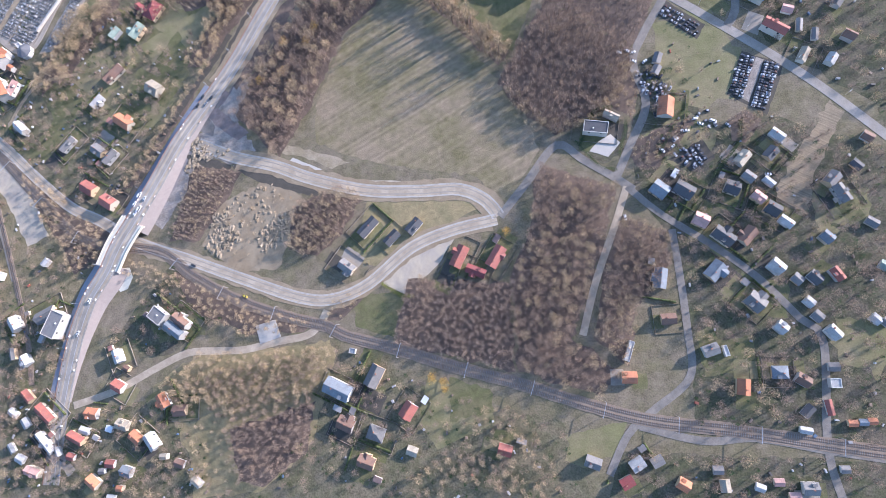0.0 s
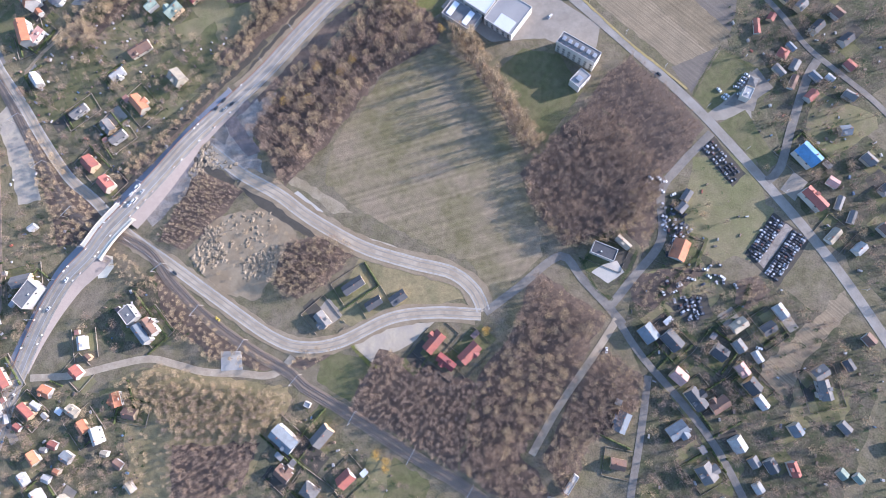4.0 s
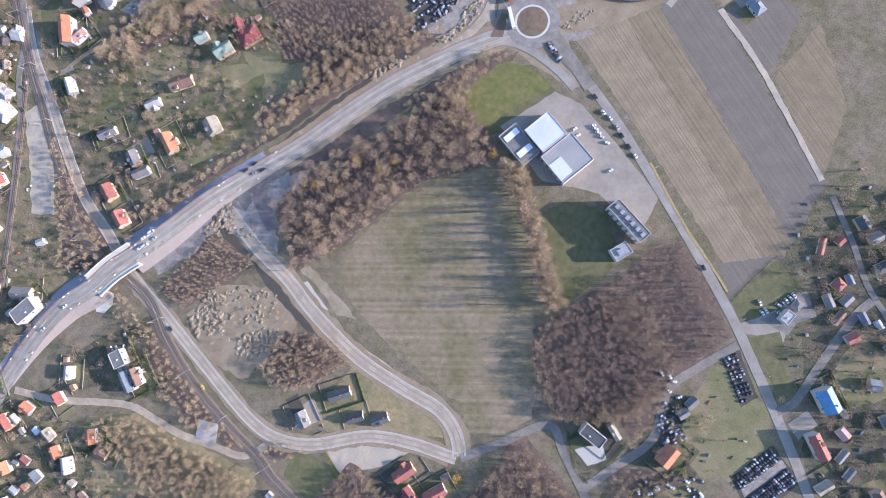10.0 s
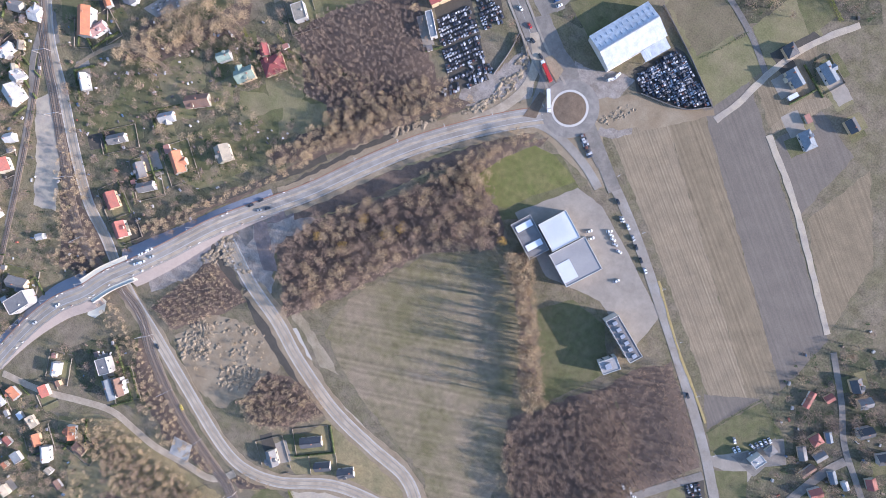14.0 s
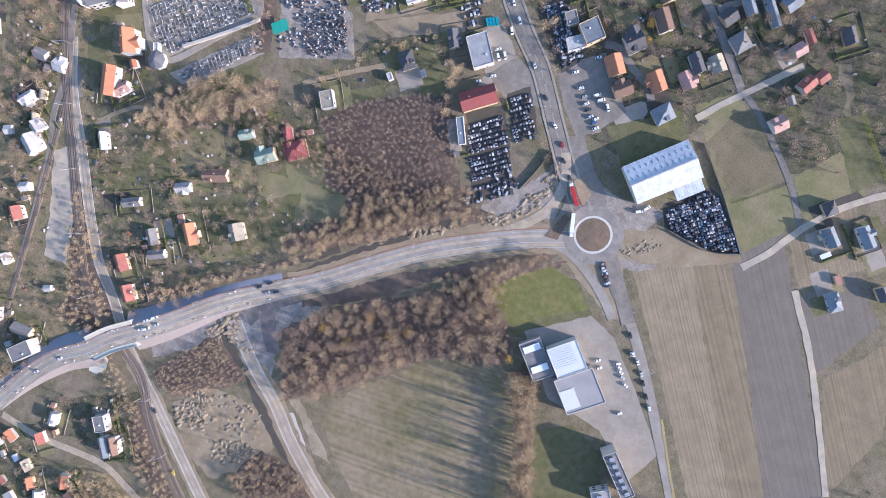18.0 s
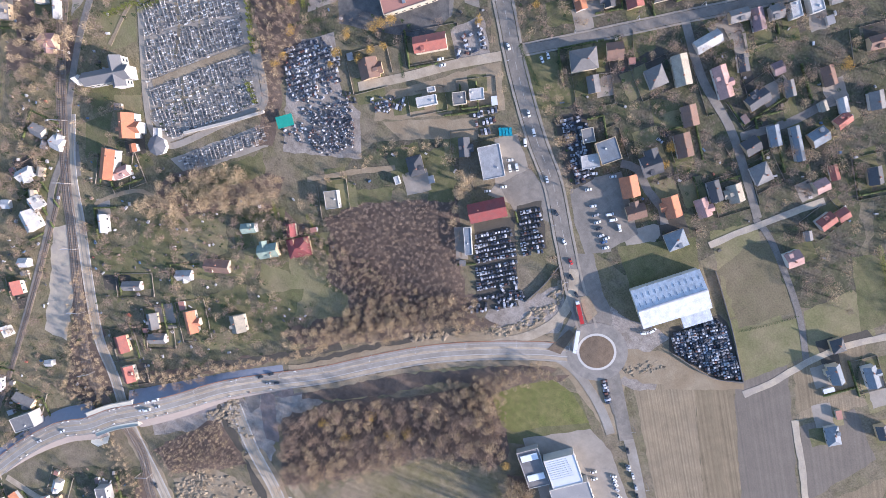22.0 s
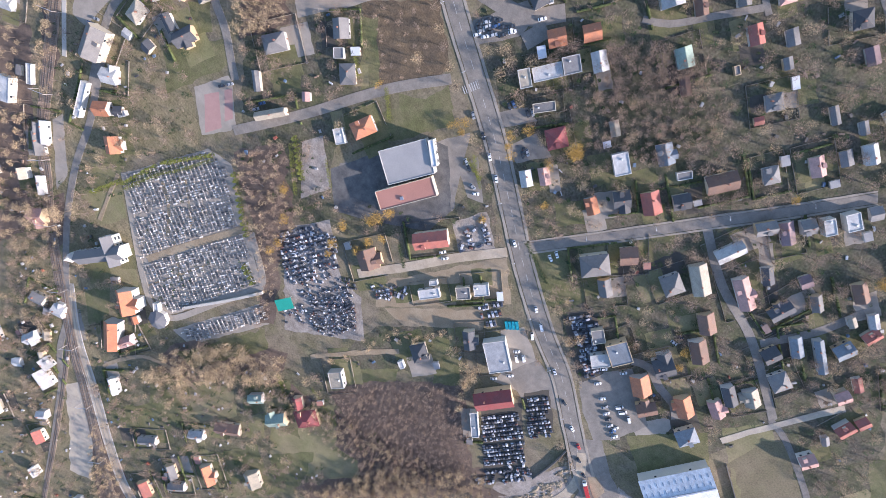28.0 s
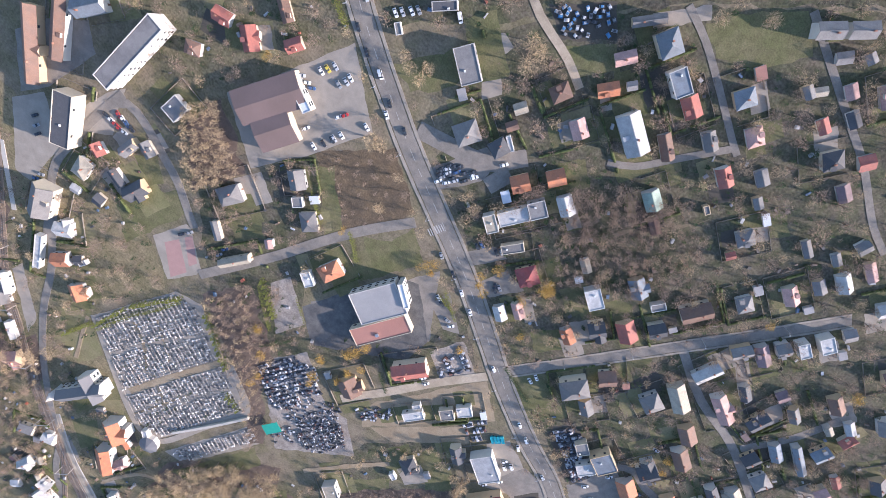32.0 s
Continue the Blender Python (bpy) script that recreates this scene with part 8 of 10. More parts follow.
car(-279.5, 408.4, -21, 'white', road_level(-279.5, 408.4))
car(-238.3, 392.8, -25, 'white', road_level(-238.3, 392.8))
car(-226.7, 388.0, -25, 'van', road_level(-226.7, 388.0))
car(-197.4, 376.2, -23, 'white', road_level(-197.4, 376.2))
car(-225.2, 379.8, -34, 'van', road_level(-225.2, 379.8))
car(-157.7, 360.3, -10, 'white', road_level(-157.7, 360.3))
car(-176.2, 367.7, -7, 'dark', road_level(-176.2, 367.7))
car(-144.5, 355.6, -15, 'red', road_level(-144.5, 355.6))
car(-135.8, 349.5, -6, 'dark', road_level(-135.8, 349.5))
car(-124.2, 345.1, -8, 'dark', road_level(-124.2, 345.1))
car(-302.1, 370.2, 59, 'white', road_level(-302.1, 370.2))
car(-298.1, 368.8, 59, 'white', road_level(-298.1, 368.8))
car(-175.6, 393.1, 61, 'white', road_level(-175.6, 393.1))
car(-165.3, 389.0, 61, 'white', road_level(-165.3, 389.0))
car(-159.5, 386.6, 67, 'grey', road_level(-159.5, 386.6))
car(-155.0, 384.8, 67, 'white', road_level(-155.0, 384.8))
car(-150.9, 383.3, 67, 'dark', road_level(-150.9, 383.3))
car(-146.6, 381.3, 67, 'silver', road_level(-146.6, 381.3))
car(-142.0, 380.3, 67, 'blue', road_level(-142.0, 380.3))
car(-138.2, 379.0, 67, 'white', road_level(-138.2, 379.0))
car(-154.4, 394.0, 61, 'van', road_level(-154.4, 394.0))
car(-150.2, 393.6, 61, 'van', road_level(-150.2, 393.6))
car(-143.5, 393.6, -24, 'van', road_level(-143.5, 393.6))
car(-143.0, 383.0, 72, 'white', road_level(-143.0, 383.0))
car(-218.3, 362.0, -28, 'van', road_level(-218.3, 362.0))
car(-216.0, 365.9, -28, 'van', road_level(-216.0, 365.9))
car(-222.4, 365.3, 56, 'white', road_level(-222.4, 365.3))
car(-211.3, 351.2, 56, 'white', road_level(-211.3, 351.2))
car(-215.7, 341.2, 56, 'silver', road_level(-215.7, 341.2))
car(-181.7, 401.9, 51, 'white', road_level(-181.7, 401.9))
car(-185.5, 402.6, 66, 'silver', road_level(-185.5, 402.6))
car(-172.8, 410.0, 60, 'white', road_level(-172.8, 410.0))
car(-201.4, 129.8, 57, 'dark', road_level(-201.4, 129.8))
car(-205.6, 124.1, 57, 'grey', road_level(-205.6, 124.1))
car(-249.8, 27.4, 64, 'white', road_level(-249.8, 27.4))
car(-246.9, 31.8, 66, 'van', road_level(-246.9, 31.8))
car(-243.9, 40.2, 69, 'silver', road_level(-243.9, 40.2))
car(-75.2, 369.8, 84, 'van', road_level(-75.2, 369.8))
car(-76.9, 364.7, 57, 'van', road_level(-76.9, 364.7))
car(-442.0, 481.9, -31, 'van', road_level(-442.0, 481.9))
car(-426.5, 469.9, -31, 'white', road_level(-426.5, 469.9))
car(-464.1, 489.9, -31, 'dark', road_level(-464.1, 489.9))
car(-453.6, 484.4, -31, 'dark', road_level(-453.6, 484.4))
car(-429.2, 475.0, -31, 'dark', road_level(-429.2, 475.0))
car(-414.6, 470.7, -30, 'dark', road_level(-414.6, 470.7))
car(-328.9, 429.1, -28, 'white', road_level(-328.9, 429.1))
car(-470.0, 502.4, -30, 'silver', road_level(-470.0, 502.4))
car(-353.1, 436.6, -27, 'grey', road_level(-353.1, 436.6))
car(-340.6, 433.8, -27, 'dark', road_level(-340.6, 433.8))
car(-316.8, 424.2, -28, 'white', road_level(-316.8, 424.2))
car(-463.9, 461.4, -15, 'white', road_level(-463.9, 461.4))
car(-462.3, 464.6, -15, 'yellow', road_level(-462.3, 464.6))
car(-460.4, 468.3, -15, 'silver', road_level(-460.4, 468.3))
car(-451.4, 469.7, -15, 'white', road_level(-451.4, 469.7))
car(-451.7, 466.9, -15, 'silver', road_level(-451.7, 466.9))
car(-453.5, 463.1, -15, 'grey', road_level(-453.5, 463.1))
car(-469.7, 450.0, 37, 'grey', road_level(-469.7, 450.0))
car(-469.8, 452.5, 37, 'silver', road_level(-469.8, 452.5))
car(-465.6, 451.8, 36, 'white', road_level(-465.6, 451.8))
car(-462.2, 451.5, 36, 'blue', road_level(-462.2, 451.5))
car(-451.4, 433.8, 63, 'white', road_level(-451.4, 433.8))
car(-442.5, 429.6, -17, 'white', road_level(-442.5, 429.6))
car(-439.8, 434.7, -17, 'dark', road_level(-439.8, 434.7))
car(-437.8, 439.6, -16, 'dark', road_level(-437.8, 439.6))
car(-437.6, 440.7, -16, 'silver', road_level(-437.6, 440.7))
car(-435.9, 444.9, -16, 'white', road_level(-435.9, 444.9))
car(-429.5, 457.8, -15, 'white', road_level(-429.5, 457.8))
car(-441.4, 453.9, 63, 'red', road_level(-441.4, 453.9))
car(-443.0, 451.1, 63, 'white', road_level(-443.0, 451.1))
car(-384.6, 465.3, 65, 'white', road_level(-384.6, 465.3))
car(-386.6, 468.5, 65, 'dark', road_level(-386.6, 468.5))
car(-388.0, 471.6, 64, 'dark', road_level(-388.0, 471.6))
car(-386.3, 475.4, 65, 'dark', road_level(-386.3, 475.4))
car(-384.1, 471.9, 65, 'silver', road_level(-384.1, 471.9))
car(-380.5, 471.7, 65, 'dark', road_level(-380.5, 471.7))
car(-381.2, 475.8, 65, 'blue', road_level(-381.2, 475.8))
car(-382.3, 478.5, 65, 'dark', road_level(-382.3, 478.5))
car(-375.4, 475.2, 65, 'dark', road_level(-375.4, 475.2))
car(-375.7, 481.6, 65, 'dark', road_level(-375.7, 481.6))
car(-373.1, 480.4, 65, 'white', road_level(-373.1, 480.4))
car(-367.7, 496.1, 61, 'white', road_level(-367.7, 496.1))
car(-432.8, 527.5, -33, 'van', road_level(-432.8, 527.5))
car(-455.6, 507.3, -24, 'white', road_level(-455.6, 507.3))
car(-453.6, 509.9, -24, 'silver', road_level(-453.6, 509.9))
car(-450.7, 513.3, -23, 'white', road_level(-450.7, 513.3))
car(-448.7, 515.9, -23, 'grey', road_level(-448.7, 515.9))
car(-528.5, 362.4, -23, 'red', road_level(-528.5, 362.4))
car(-525.3, 362.2, -23, 'white', road_level(-525.3, 362.2))
car(-522.2, 361.5, -23, 'blue', road_level(-522.2, 361.5))
car(-519.0, 361.4, -22, 'dark', road_level(-519.0, 361.4))
car(-440.7, 337.6, 63, 'grey', road_level(-440.7, 337.6))
car(-440.4, 343.3, 62, 'blue', road_level(-440.4, 343.3))
car(-464.3, 330.6, 58, 'dark', road_level(-464.3, 330.6))
car(-461.3, 335.6, 59, 'grey', road_level(-461.3, 335.6))
car(-251.7, 35.6, 66, 'white', road_level(-251.7, 35.6))
car(-248.8, 43.1, 66, 'van', road_level(-248.8, 43.1))
car(-209.3, 130.9, 68, 'dark', road_level(-209.3, 130.9))
car(-212.5, 122.7, 68, 'dark', road_level(-212.5, 122.7))
car(-277.3, -43.6, 75, 'white', road_level(-277.3, -43.6))
car(-283.7, -69.4, 74, 'silver', road_level(-283.7, -69.4))
car(-3.9, 299.8, -24, 'white', road_level(-3.9, 299.8))
car(2.3, 298.4, -24, 'white', road_level(2.3, 298.4))
car(10.2, 295.1, -24, 'silver', road_level(10.2, 295.1))
car(16.2, 291.8, -25, 'dark', road_level(16.2, 291.8))
car(24.8, 287.4, -25, 'dark', road_level(24.8, 287.4))
car(32.0, 284.0, -25, 'white', road_level(32.0, 284.0))
car(-2.4, 286.3, 13, 'white', road_level(-2.4, 286.3))
car(0.8, 285.0, 12, 'white', road_level(0.8, 285.0))
car(4.2, 283.4, 12, 'silver', road_level(4.2, 283.4))
car(9.8, 281.6, 11, 'white', road_level(9.8, 281.6))
car(-14.9, 306.6, -23, 'dark', road_level(-14.9, 306.6))
car(-5.1, 299.0, -24, 'grey', road_level(-5.1, 299.0))
car(-15.1, 278.2, 64, 'white', road_level(-15.1, 278.2))
car(-10.6, 275.5, 64, 'white', road_level(-10.6, 275.5))
car(-5.0, 287.5, 45, 'white', road_level(-5.0, 287.5))
car(22.8, 265.4, 64, 'white', road_level(22.8, 265.4))
car(113.7, 240.0, -29, 'dark', road_level(113.7, 240.0))
car(162.8, 234.0, -20, 'white', road_level(162.8, 234.0))
car(164.1, 236.5, -20, 'white', road_level(164.1, 236.5))
car(170.9, 247.1, -19, 'grey', road_level(170.9, 247.1))
car(172.0, 249.7, -19, 'white', road_level(172.0, 249.7))
car(173.0, 252.7, -19, 'silver', road_level(173.0, 252.7))
car(174.3, 255.5, -19, 'white', road_level(174.3, 255.5))
car(133.7, 162.5, -28, 'white', road_level(133.7, 162.5))
car(137.9, 160.8, 22, 'white', road_level(137.9, 160.8))
car(146.4, 153.3, 43, 'white', road_level(146.4, 153.3))
car(-196.3, -12.3, -23, 'dark', road_level(-196.3, -12.3))
car(-149.9, -34.8, -20, 'yellow', road_level(-149.9, -34.8))
car(157.7, 130.4, -82, 'white', road_level(157.7, 130.4))
car(154.7, 123.5, -82, 'silver', road_level(154.7, 123.5))
car(156.2, 120.4, 1, 'white', road_level(156.2, 120.4))
car(153.0, 110.0, -74, 'dark', road_level(153.0, 110.0))
car(152.4, 134.7, -82, 'grey', road_level(152.4, 134.7))
car(154.8, 128.0, -82, 'dark', road_level(154.8, 128.0))
car(180.4, 106.9, 6, 'white', road_level(180.4, 106.9))
car(184.0, 102.9, -18, 'white', road_level(184.0, 102.9))
car(192.7, 104.8, -18, 'van', road_level(192.7, 104.8))
car(202.8, 101.6, -44, 'silver', road_level(202.8, 101.6))
car(157.4, 82.5, -43, 'white', road_level(157.4, 82.5))
car(164.4, 85.4, 42, 'white', road_level(164.4, 85.4))
car(166.7, 90.7, 42, 'silver', road_level(166.7, 90.7))
car(174.2, 97.7, 4, 'white', road_level(174.2, 97.7))
car(130.8, 31.9, -77, 'white', road_level(130.8, 31.9))
car(227.3, 64.7, 2, 'white', road_level(227.3, 64.7))
car(-533.3, 357.2, 5, 'dark', road_level(-533.3, 357.2))
car(-530.3, 356.8, 5, 'white', road_level(-530.3, 356.8))
car(-527.3, 356.5, 5, 'red', road_level(-527.3, 356.5))
car(-524.2, 356.2, 5, 'red', road_level(-524.2, 356.2))
car(-521.2, 356.6, 5, 'silver', road_level(-521.2, 356.6))
car(-563.2, 325.2, 61, 'dark', road_level(-563.2, 325.2))
car(-559.9, 320.7, 62, 'grey', road_level(-559.9, 320.7))
car(-556.9, 316.8, 62, 'dark', road_level(-556.9, 316.8))
car(-545.6, 291.7, 28, 'blue', road_level(-545.6, 291.7))
car(-544.3, 296.5, 28, 'grey', road_level(-544.3, 296.5))
car(-387.8, 469.9, 59, 'dark', road_level(-387.8, 469.9))
car(-386.0, 473.3, 59, 'silver', road_level(-386.0, 473.3))
car(-384.3, 476.7, 59, 'dark', road_level(-384.3, 476.7))
car(-384.7, 468.1, 60, 'grey', road_level(-384.7, 468.1))
car(-382.8, 471.7, 60, 'dark', road_level(-382.8, 471.7))
car(-381.0, 467.8, 60, 'white', road_level(-381.0, 467.8))
car(-378.6, 471.8, 60, 'silver', road_level(-378.6, 471.8))
car(-378.5, 477.7, 60, 'dark', road_level(-378.5, 477.7))
car(-373.9, 480.7, 16, 'white', road_level(-373.9, 480.7))
car(-319.5, 446.9, -11, 'dark', road_level(-319.5, 446.9))
car(-173.1, 445.5, 14, 'silver', road_level(-173.1, 445.5))
car(-174.3, 450.4, 14, 'dark', road_level(-174.3, 450.4))
car(-328.4, 268.7, 39, 'silver', road_level(-328.4, 268.7))
car(138.2, 153.7, -15, 'white', road_level(138.2, 153.7))
car(128.2, 161.1, -25, 'white', road_level(128.2, 161.1))
car(158.1, 239.1, -36, 'white', road_level(158.1, 239.1))
car(173.2, 239.8, 5, 'white', road_level(173.2, 239.8))
car(169.0, 244.4, 4, 'silver', road_level(169.0, 244.4))
car(222.8, 212.6, -5, 'white', road_level(222.8, 212.6))
car(-335.3, 417.0, -14, 'silver', road_level(-335.3, 417.0))
car(-331.6, 415.7, -14, 'dark', road_level(-331.6, 415.7))
car(-321.8, 410.6, 5, 'grey', road_level(-321.8, 410.6))
car(-317.6, 409.2, 47, 'white', road_level(-317.6, 409.2))
car(-344.0, 455.2, -13, 'dark', road_level(-344.0, 455.2))
car(-343.1, 457.8, -12, 'blue', road_level(-343.1, 457.8))
car(-334.3, 460.6, -22, 'dark', road_level(-334.3, 460.6))
car(-333.2, 463.0, -22, 'grey', road_level(-333.2, 463.0))
car(-318.2, 444.6, -23, 'dark', road_level(-318.2, 444.6))
car(-317.4, 447.3, -23, 'grey', road_level(-317.4, 447.3))
car(-259.5, 419.6, -14, 'white', road_level(-259.5, 419.6))
car(-259.0, 423.9, -23, 'white', road_level(-259.0, 423.9))
truck(-98.6, 325.5, dirn(*[(-98.6, 325.5), (-94.1, 320.9)]), 'white', "white articulated lorry on the approach to the roundabout")
truck(-114.1, 339.8, dirn(*[(-114.1, 339.8), (-118.7, 341.9)]), 'red', "red lorry on the road north of the roundabout")



# ---- large buildings of several wings ----
def wing(root, x, y, rot, L, W, h, roof, wall, kind='flat', z0=-0.5, rise=0.3):
    """One block of a larger building: walls, then a flat roof with parapet or a pitched roof."""
    m = pose(x, y, 0, 0, 0, rot)
    l, w = L / 2, W / 2
    a = part("wall", boxes((-l, l, -w, w, z0, h)), wall, root)
    a.matrix_basis = m
    if kind == 'flat':
        b = part("flat_roof", boxes((-l + .3, l - .3, -w + .3, w - .3, h, h + .1)), roof, root)
        c = part("parapet", boxes((-l - .05, l + .05, -w - .05, -w + .3, h, h + .5), (-l - .05, l + .05, w - .3, w + .05, h, h + .5), (-l - .05, -l + .3, -w + .3, w - .3, h, h + .5), (l - .3, l + .05, -w + .3, w - .3, h, h + .5)), wall, root)
        c.matrix_basis = m
    else:
        bm = bmesh.new()
        o, t, r = 0.4, 0.2, W * rise / 2
        for s in (-1, 1):
            e = [(-l - o, s * (w + o), h - o * rise), (l + o, s * (w + o), h - o * rise), (l + o, 0, h + r), (-l - o, 0, h + r)]
            lo = [bm.verts.new(p) for p in e]
            up = [bm.verts.new((p[0], p[1], p[2] + t)) for p in e]
            bm.faces.new(up)
            bm.faces.new(lo)
            for i in range(4):
                j = (i + 1) % 4
                bm.faces.new((lo[i], lo[j], up[j], up[i]))
        bmesh.ops.recalc_face_normals(bm, faces=bm.faces)
        b = part("pitched_roof", bm, roof, root)
        g = link_mesh("gable", [(sx * l, sy * w, h) for sx in (-1, 1) for sy in (-1, 1)] + [(-l, 0, h + r), (l, 0, h + r)], [(0, 1, 4), (2, 5, 3), (0, 4, 5, 2), (1, 3, 5, 4)], wall, root)
        g.matrix_basis = m
    b.matrix_basis = m
    win = shared_box("strip_window", 2.2, 0.16, 1.5, GLASS)
    for lev in range(max(1, int(h / 3.4))):
        for s in (-1, 1):
            n = max(2, int(L / 4.5))
            for i in range(n):
                child("window", win, root, m @ pose((i + .5) / n * L - l, s * w, 1.0 + lev * 3.1))
    return m


def on_roof(root, name, m, x0, x1, y0, y1, z0, z1, material):
    o = part(name, boxes((x0, x1, y0, y1, z0, z1)), material, root)
    o.matrix_basis = m
    return o


def building(name, label, category="building"):
    return tagged(new(name), label, category)


WHITE_ROOF = mat("white_membrane", (0.60, 0.61, 0.62), 0.5, 0.08, 0.2, 2.0)
GREY_ROOF = mat("grey_felt", (0.34, 0.325, 0.31), 0.85, 0.12, 0.2, 2.0, mix2=(0.28, 0.27, 0.26), scale2=0.1)
DARK_ROOF = mat("dark_felt", (0.17, 0.16, 0.155), 0.85, 0.15, 0.2, 2.0, mix2=(0.21, 0.20, 0.19), scale2=0.1)
BROWN_ROOF = mat("brown_sheet", (0.19, 0.135, 0.12), 0.6, 0.12, 0.2, 2.0, mix2=(0.16, 0.115, 0.10), scale2=0.1)
RUST_ROOF = mat("faded_red_sheet", (0.40, 0.20, 0.15), 0.7, 0.15, 0.2, 2.0, mix2=(0.34, 0.17, 0.13), scale2=0.1)
GLAZED = mat("skylight_glass", (0.75, 0.77, 0.78), 0.25, 0.05, 1.0, 3.0)

office = building("office_hall", "large white and grey flat-roofed commercial building beside a paved yard")
m = wing(office, -43.1, 246.9, -19, 28.0, 15.3, 6, DARK_ROOF, WALLS[2])
on_roof(office, "skylight", m, -11, -6.5, -6, 6, 6.1, 6.9, GLAZED)
on_roof(office, "skylight", m, 4, 8.5, -6, 6, 6.1, 6.9, GLAZED)
m = wing(office, -31.3, 263.6, -19, 21.4, 21.5, 9, WHITE_ROOF, WALLS[0])
for k in range(9):
    on_roof(office, "roof_rib", m, -9 + k * 1.6, -8.7 + k * 1.6, -10, 6, 9.1, 9.25, WHITE_ROOF)
m = wing(office, -8.3, 255.6, -19, 25.4, 27.6, 8, GREY_ROOF, WALLS[0])
on_roof(office, "roof_panel", m, -4, 10, -14, -3, 8.1, 8.35, WHITE_ROOF)
office = building("office_block", "long flat-roofed office block with roof machinery beside a lawn")
m = wing(office, 51.2, 239.0, -17, 32.7, 9.6, 13, DARK_ROOF, WALLS[0])
for k in range(6):
    on_roof(office, "roof_unit", m, -14 + k * 5.2, -11.5 + k * 5.2, -1.5, 1.6, 13.1, 14.4, STEEL)
m = wing(office, 58.6, 218.6, 64, 12.8, 9.4, 8, GREY_ROOF, WALLS[0])
on_roof(office, "roof_unit", m, -3, 1, -2, 2, 8.1, 9.3, STEEL)

shop = building("supermarket", "large supermarket with brown sheet roof and white entrance front")
m = wing(shop, -473.4, 433.1, 62, 36.4, 17.4, 6.5, BROWN_ROOF, WALLS[1], 'pitched', rise=0.2)
m = wing(shop, -461.8, 422.9, 63, 20.9, 18.2, 6, BROWN_ROOF, WALLS[1], 'pitched', rise=0.22)
m = wing(shop, -460.9, 445.4, -22, 12.6, 4.8, 7, WHITE_ROOF, WALLS[0])
hall = building("trade_hall", "hall with pale grey flat roof and faded red lower roof")
m = wing(hall, -357.4, 391.1, 65, 29.0, 20.3, 8, GREY_ROOF, WALLS[0])
m = wing(hall, -343.9, 377.8, 66, 35.9, 11.8, 6, RUST_ROOF, WALLS[1])
on_roof(hall, "roof_unit", m, -4, -2, -3, -1, 6.1, 7.0, STEEL)
m = wing(hall, -351.6, 406.4, -32, 15.1, 3.0, 9, WHITE_ROOF, WALLS[0])
block = building("apartment_block", "long apartment block with white facade and dark roof")
m = wing(block, -536.3, 399.9, 83, 46.2, 9.2, 12, DARK_ROOF, WALLS[0])
for k in range(8):
    for lev in range(3):
        on_roof(block, "balcony", m, -21.6 + k * 5.6, -18.2 + k * 5.6, -5.8, -4.6, 2.9 + lev * 3.0, 3.9 + lev * 3.0, FRAME)
part("cornice", boxes((-23.3, 23.3, -5.0, -4.6, 11.4, 12.0)), FRAME, block).matrix_basis = m

# church: nave, transept, apse tower
church = building("church", "white church with grey roofs and a slender spire", "church")
SLATE = mat("church_slate", (0.15, 0.15, 0.155), 0.6, 0.12, 0.3, 2.0)
m = wing(church, -445.5, 182.6, 59, 35.7, 8.8, 9, SLATE, WALLS[0], 'pitched', rise=0.9)
m = wing(church, -442.6, 190.6, -30, 20.4, 9.8, 8, SLATE, WALLS[0], 'pitched', rise=0.9)
m = pose(-457.8, 163.7, 0)
tower = part("tower", boxes((-2.6, 2.6, -2.6, 2.6, -0.5, 9)), WALLS[0], church)
tower.matrix_basis = m
bm = bmesh.new()
bmesh.ops.create_cone(bm, segments=8, cap_ends=True, radius1=3.2, radius2=0.05, depth=6, matrix=pose(0, 0, 12))
spire = part("spire", bm, WALLS[0], church)
spire.matrix_basis = m
chapel = building("chapel", "small round chapel with a grey faceted roof", "chapel")
m = pose(-388.1, 177.0, 0)
bm = bmesh.new()
bmesh.ops.create_cone(bm, segments=8, cap_ends=True, radius1=6.5, radius2=6.5, depth=5, matrix=pose(0, 0, 2.0))
part("wall", bm, WALLS[0], chapel).matrix_basis = m
bm = bmesh.new()
bmesh.ops.create_cone(bm, segments=8, cap_ends=True, radius1=7.2, radius2=0.4, depth=3, matrix=pose(0, 0, 6.0))
part("roof", bm, SLATE, chapel).matrix_basis = m
tent = building("market_tent", "green canopy roof in a scrapyard", "canopy")
CANVAS = mat("green_canvas", (0.03, 0.30, 0.22), 0.7, 0.15, 0.4, 2.0)
m = pose(-339.7, 262.4, 0, 0, 0, 65)
part("canopy", boxes((-6, 6, -4, 4, 3.4, 3.6)), CANVAS, tent).matrix_basis = m
for sx in (-5.6, 5.6):
    for sy in (-3.6, 3.6):
        part("post", boxes((sx - .1, sx + .1, sy - .1, sy + .1, -0.1, 3.4)), STEEL, tent).matrix_basis = m
TEAL = mat("teal_paint", (0.03, 0.30, 0.36), 0.5, 0.15, 0.5, 3.0)
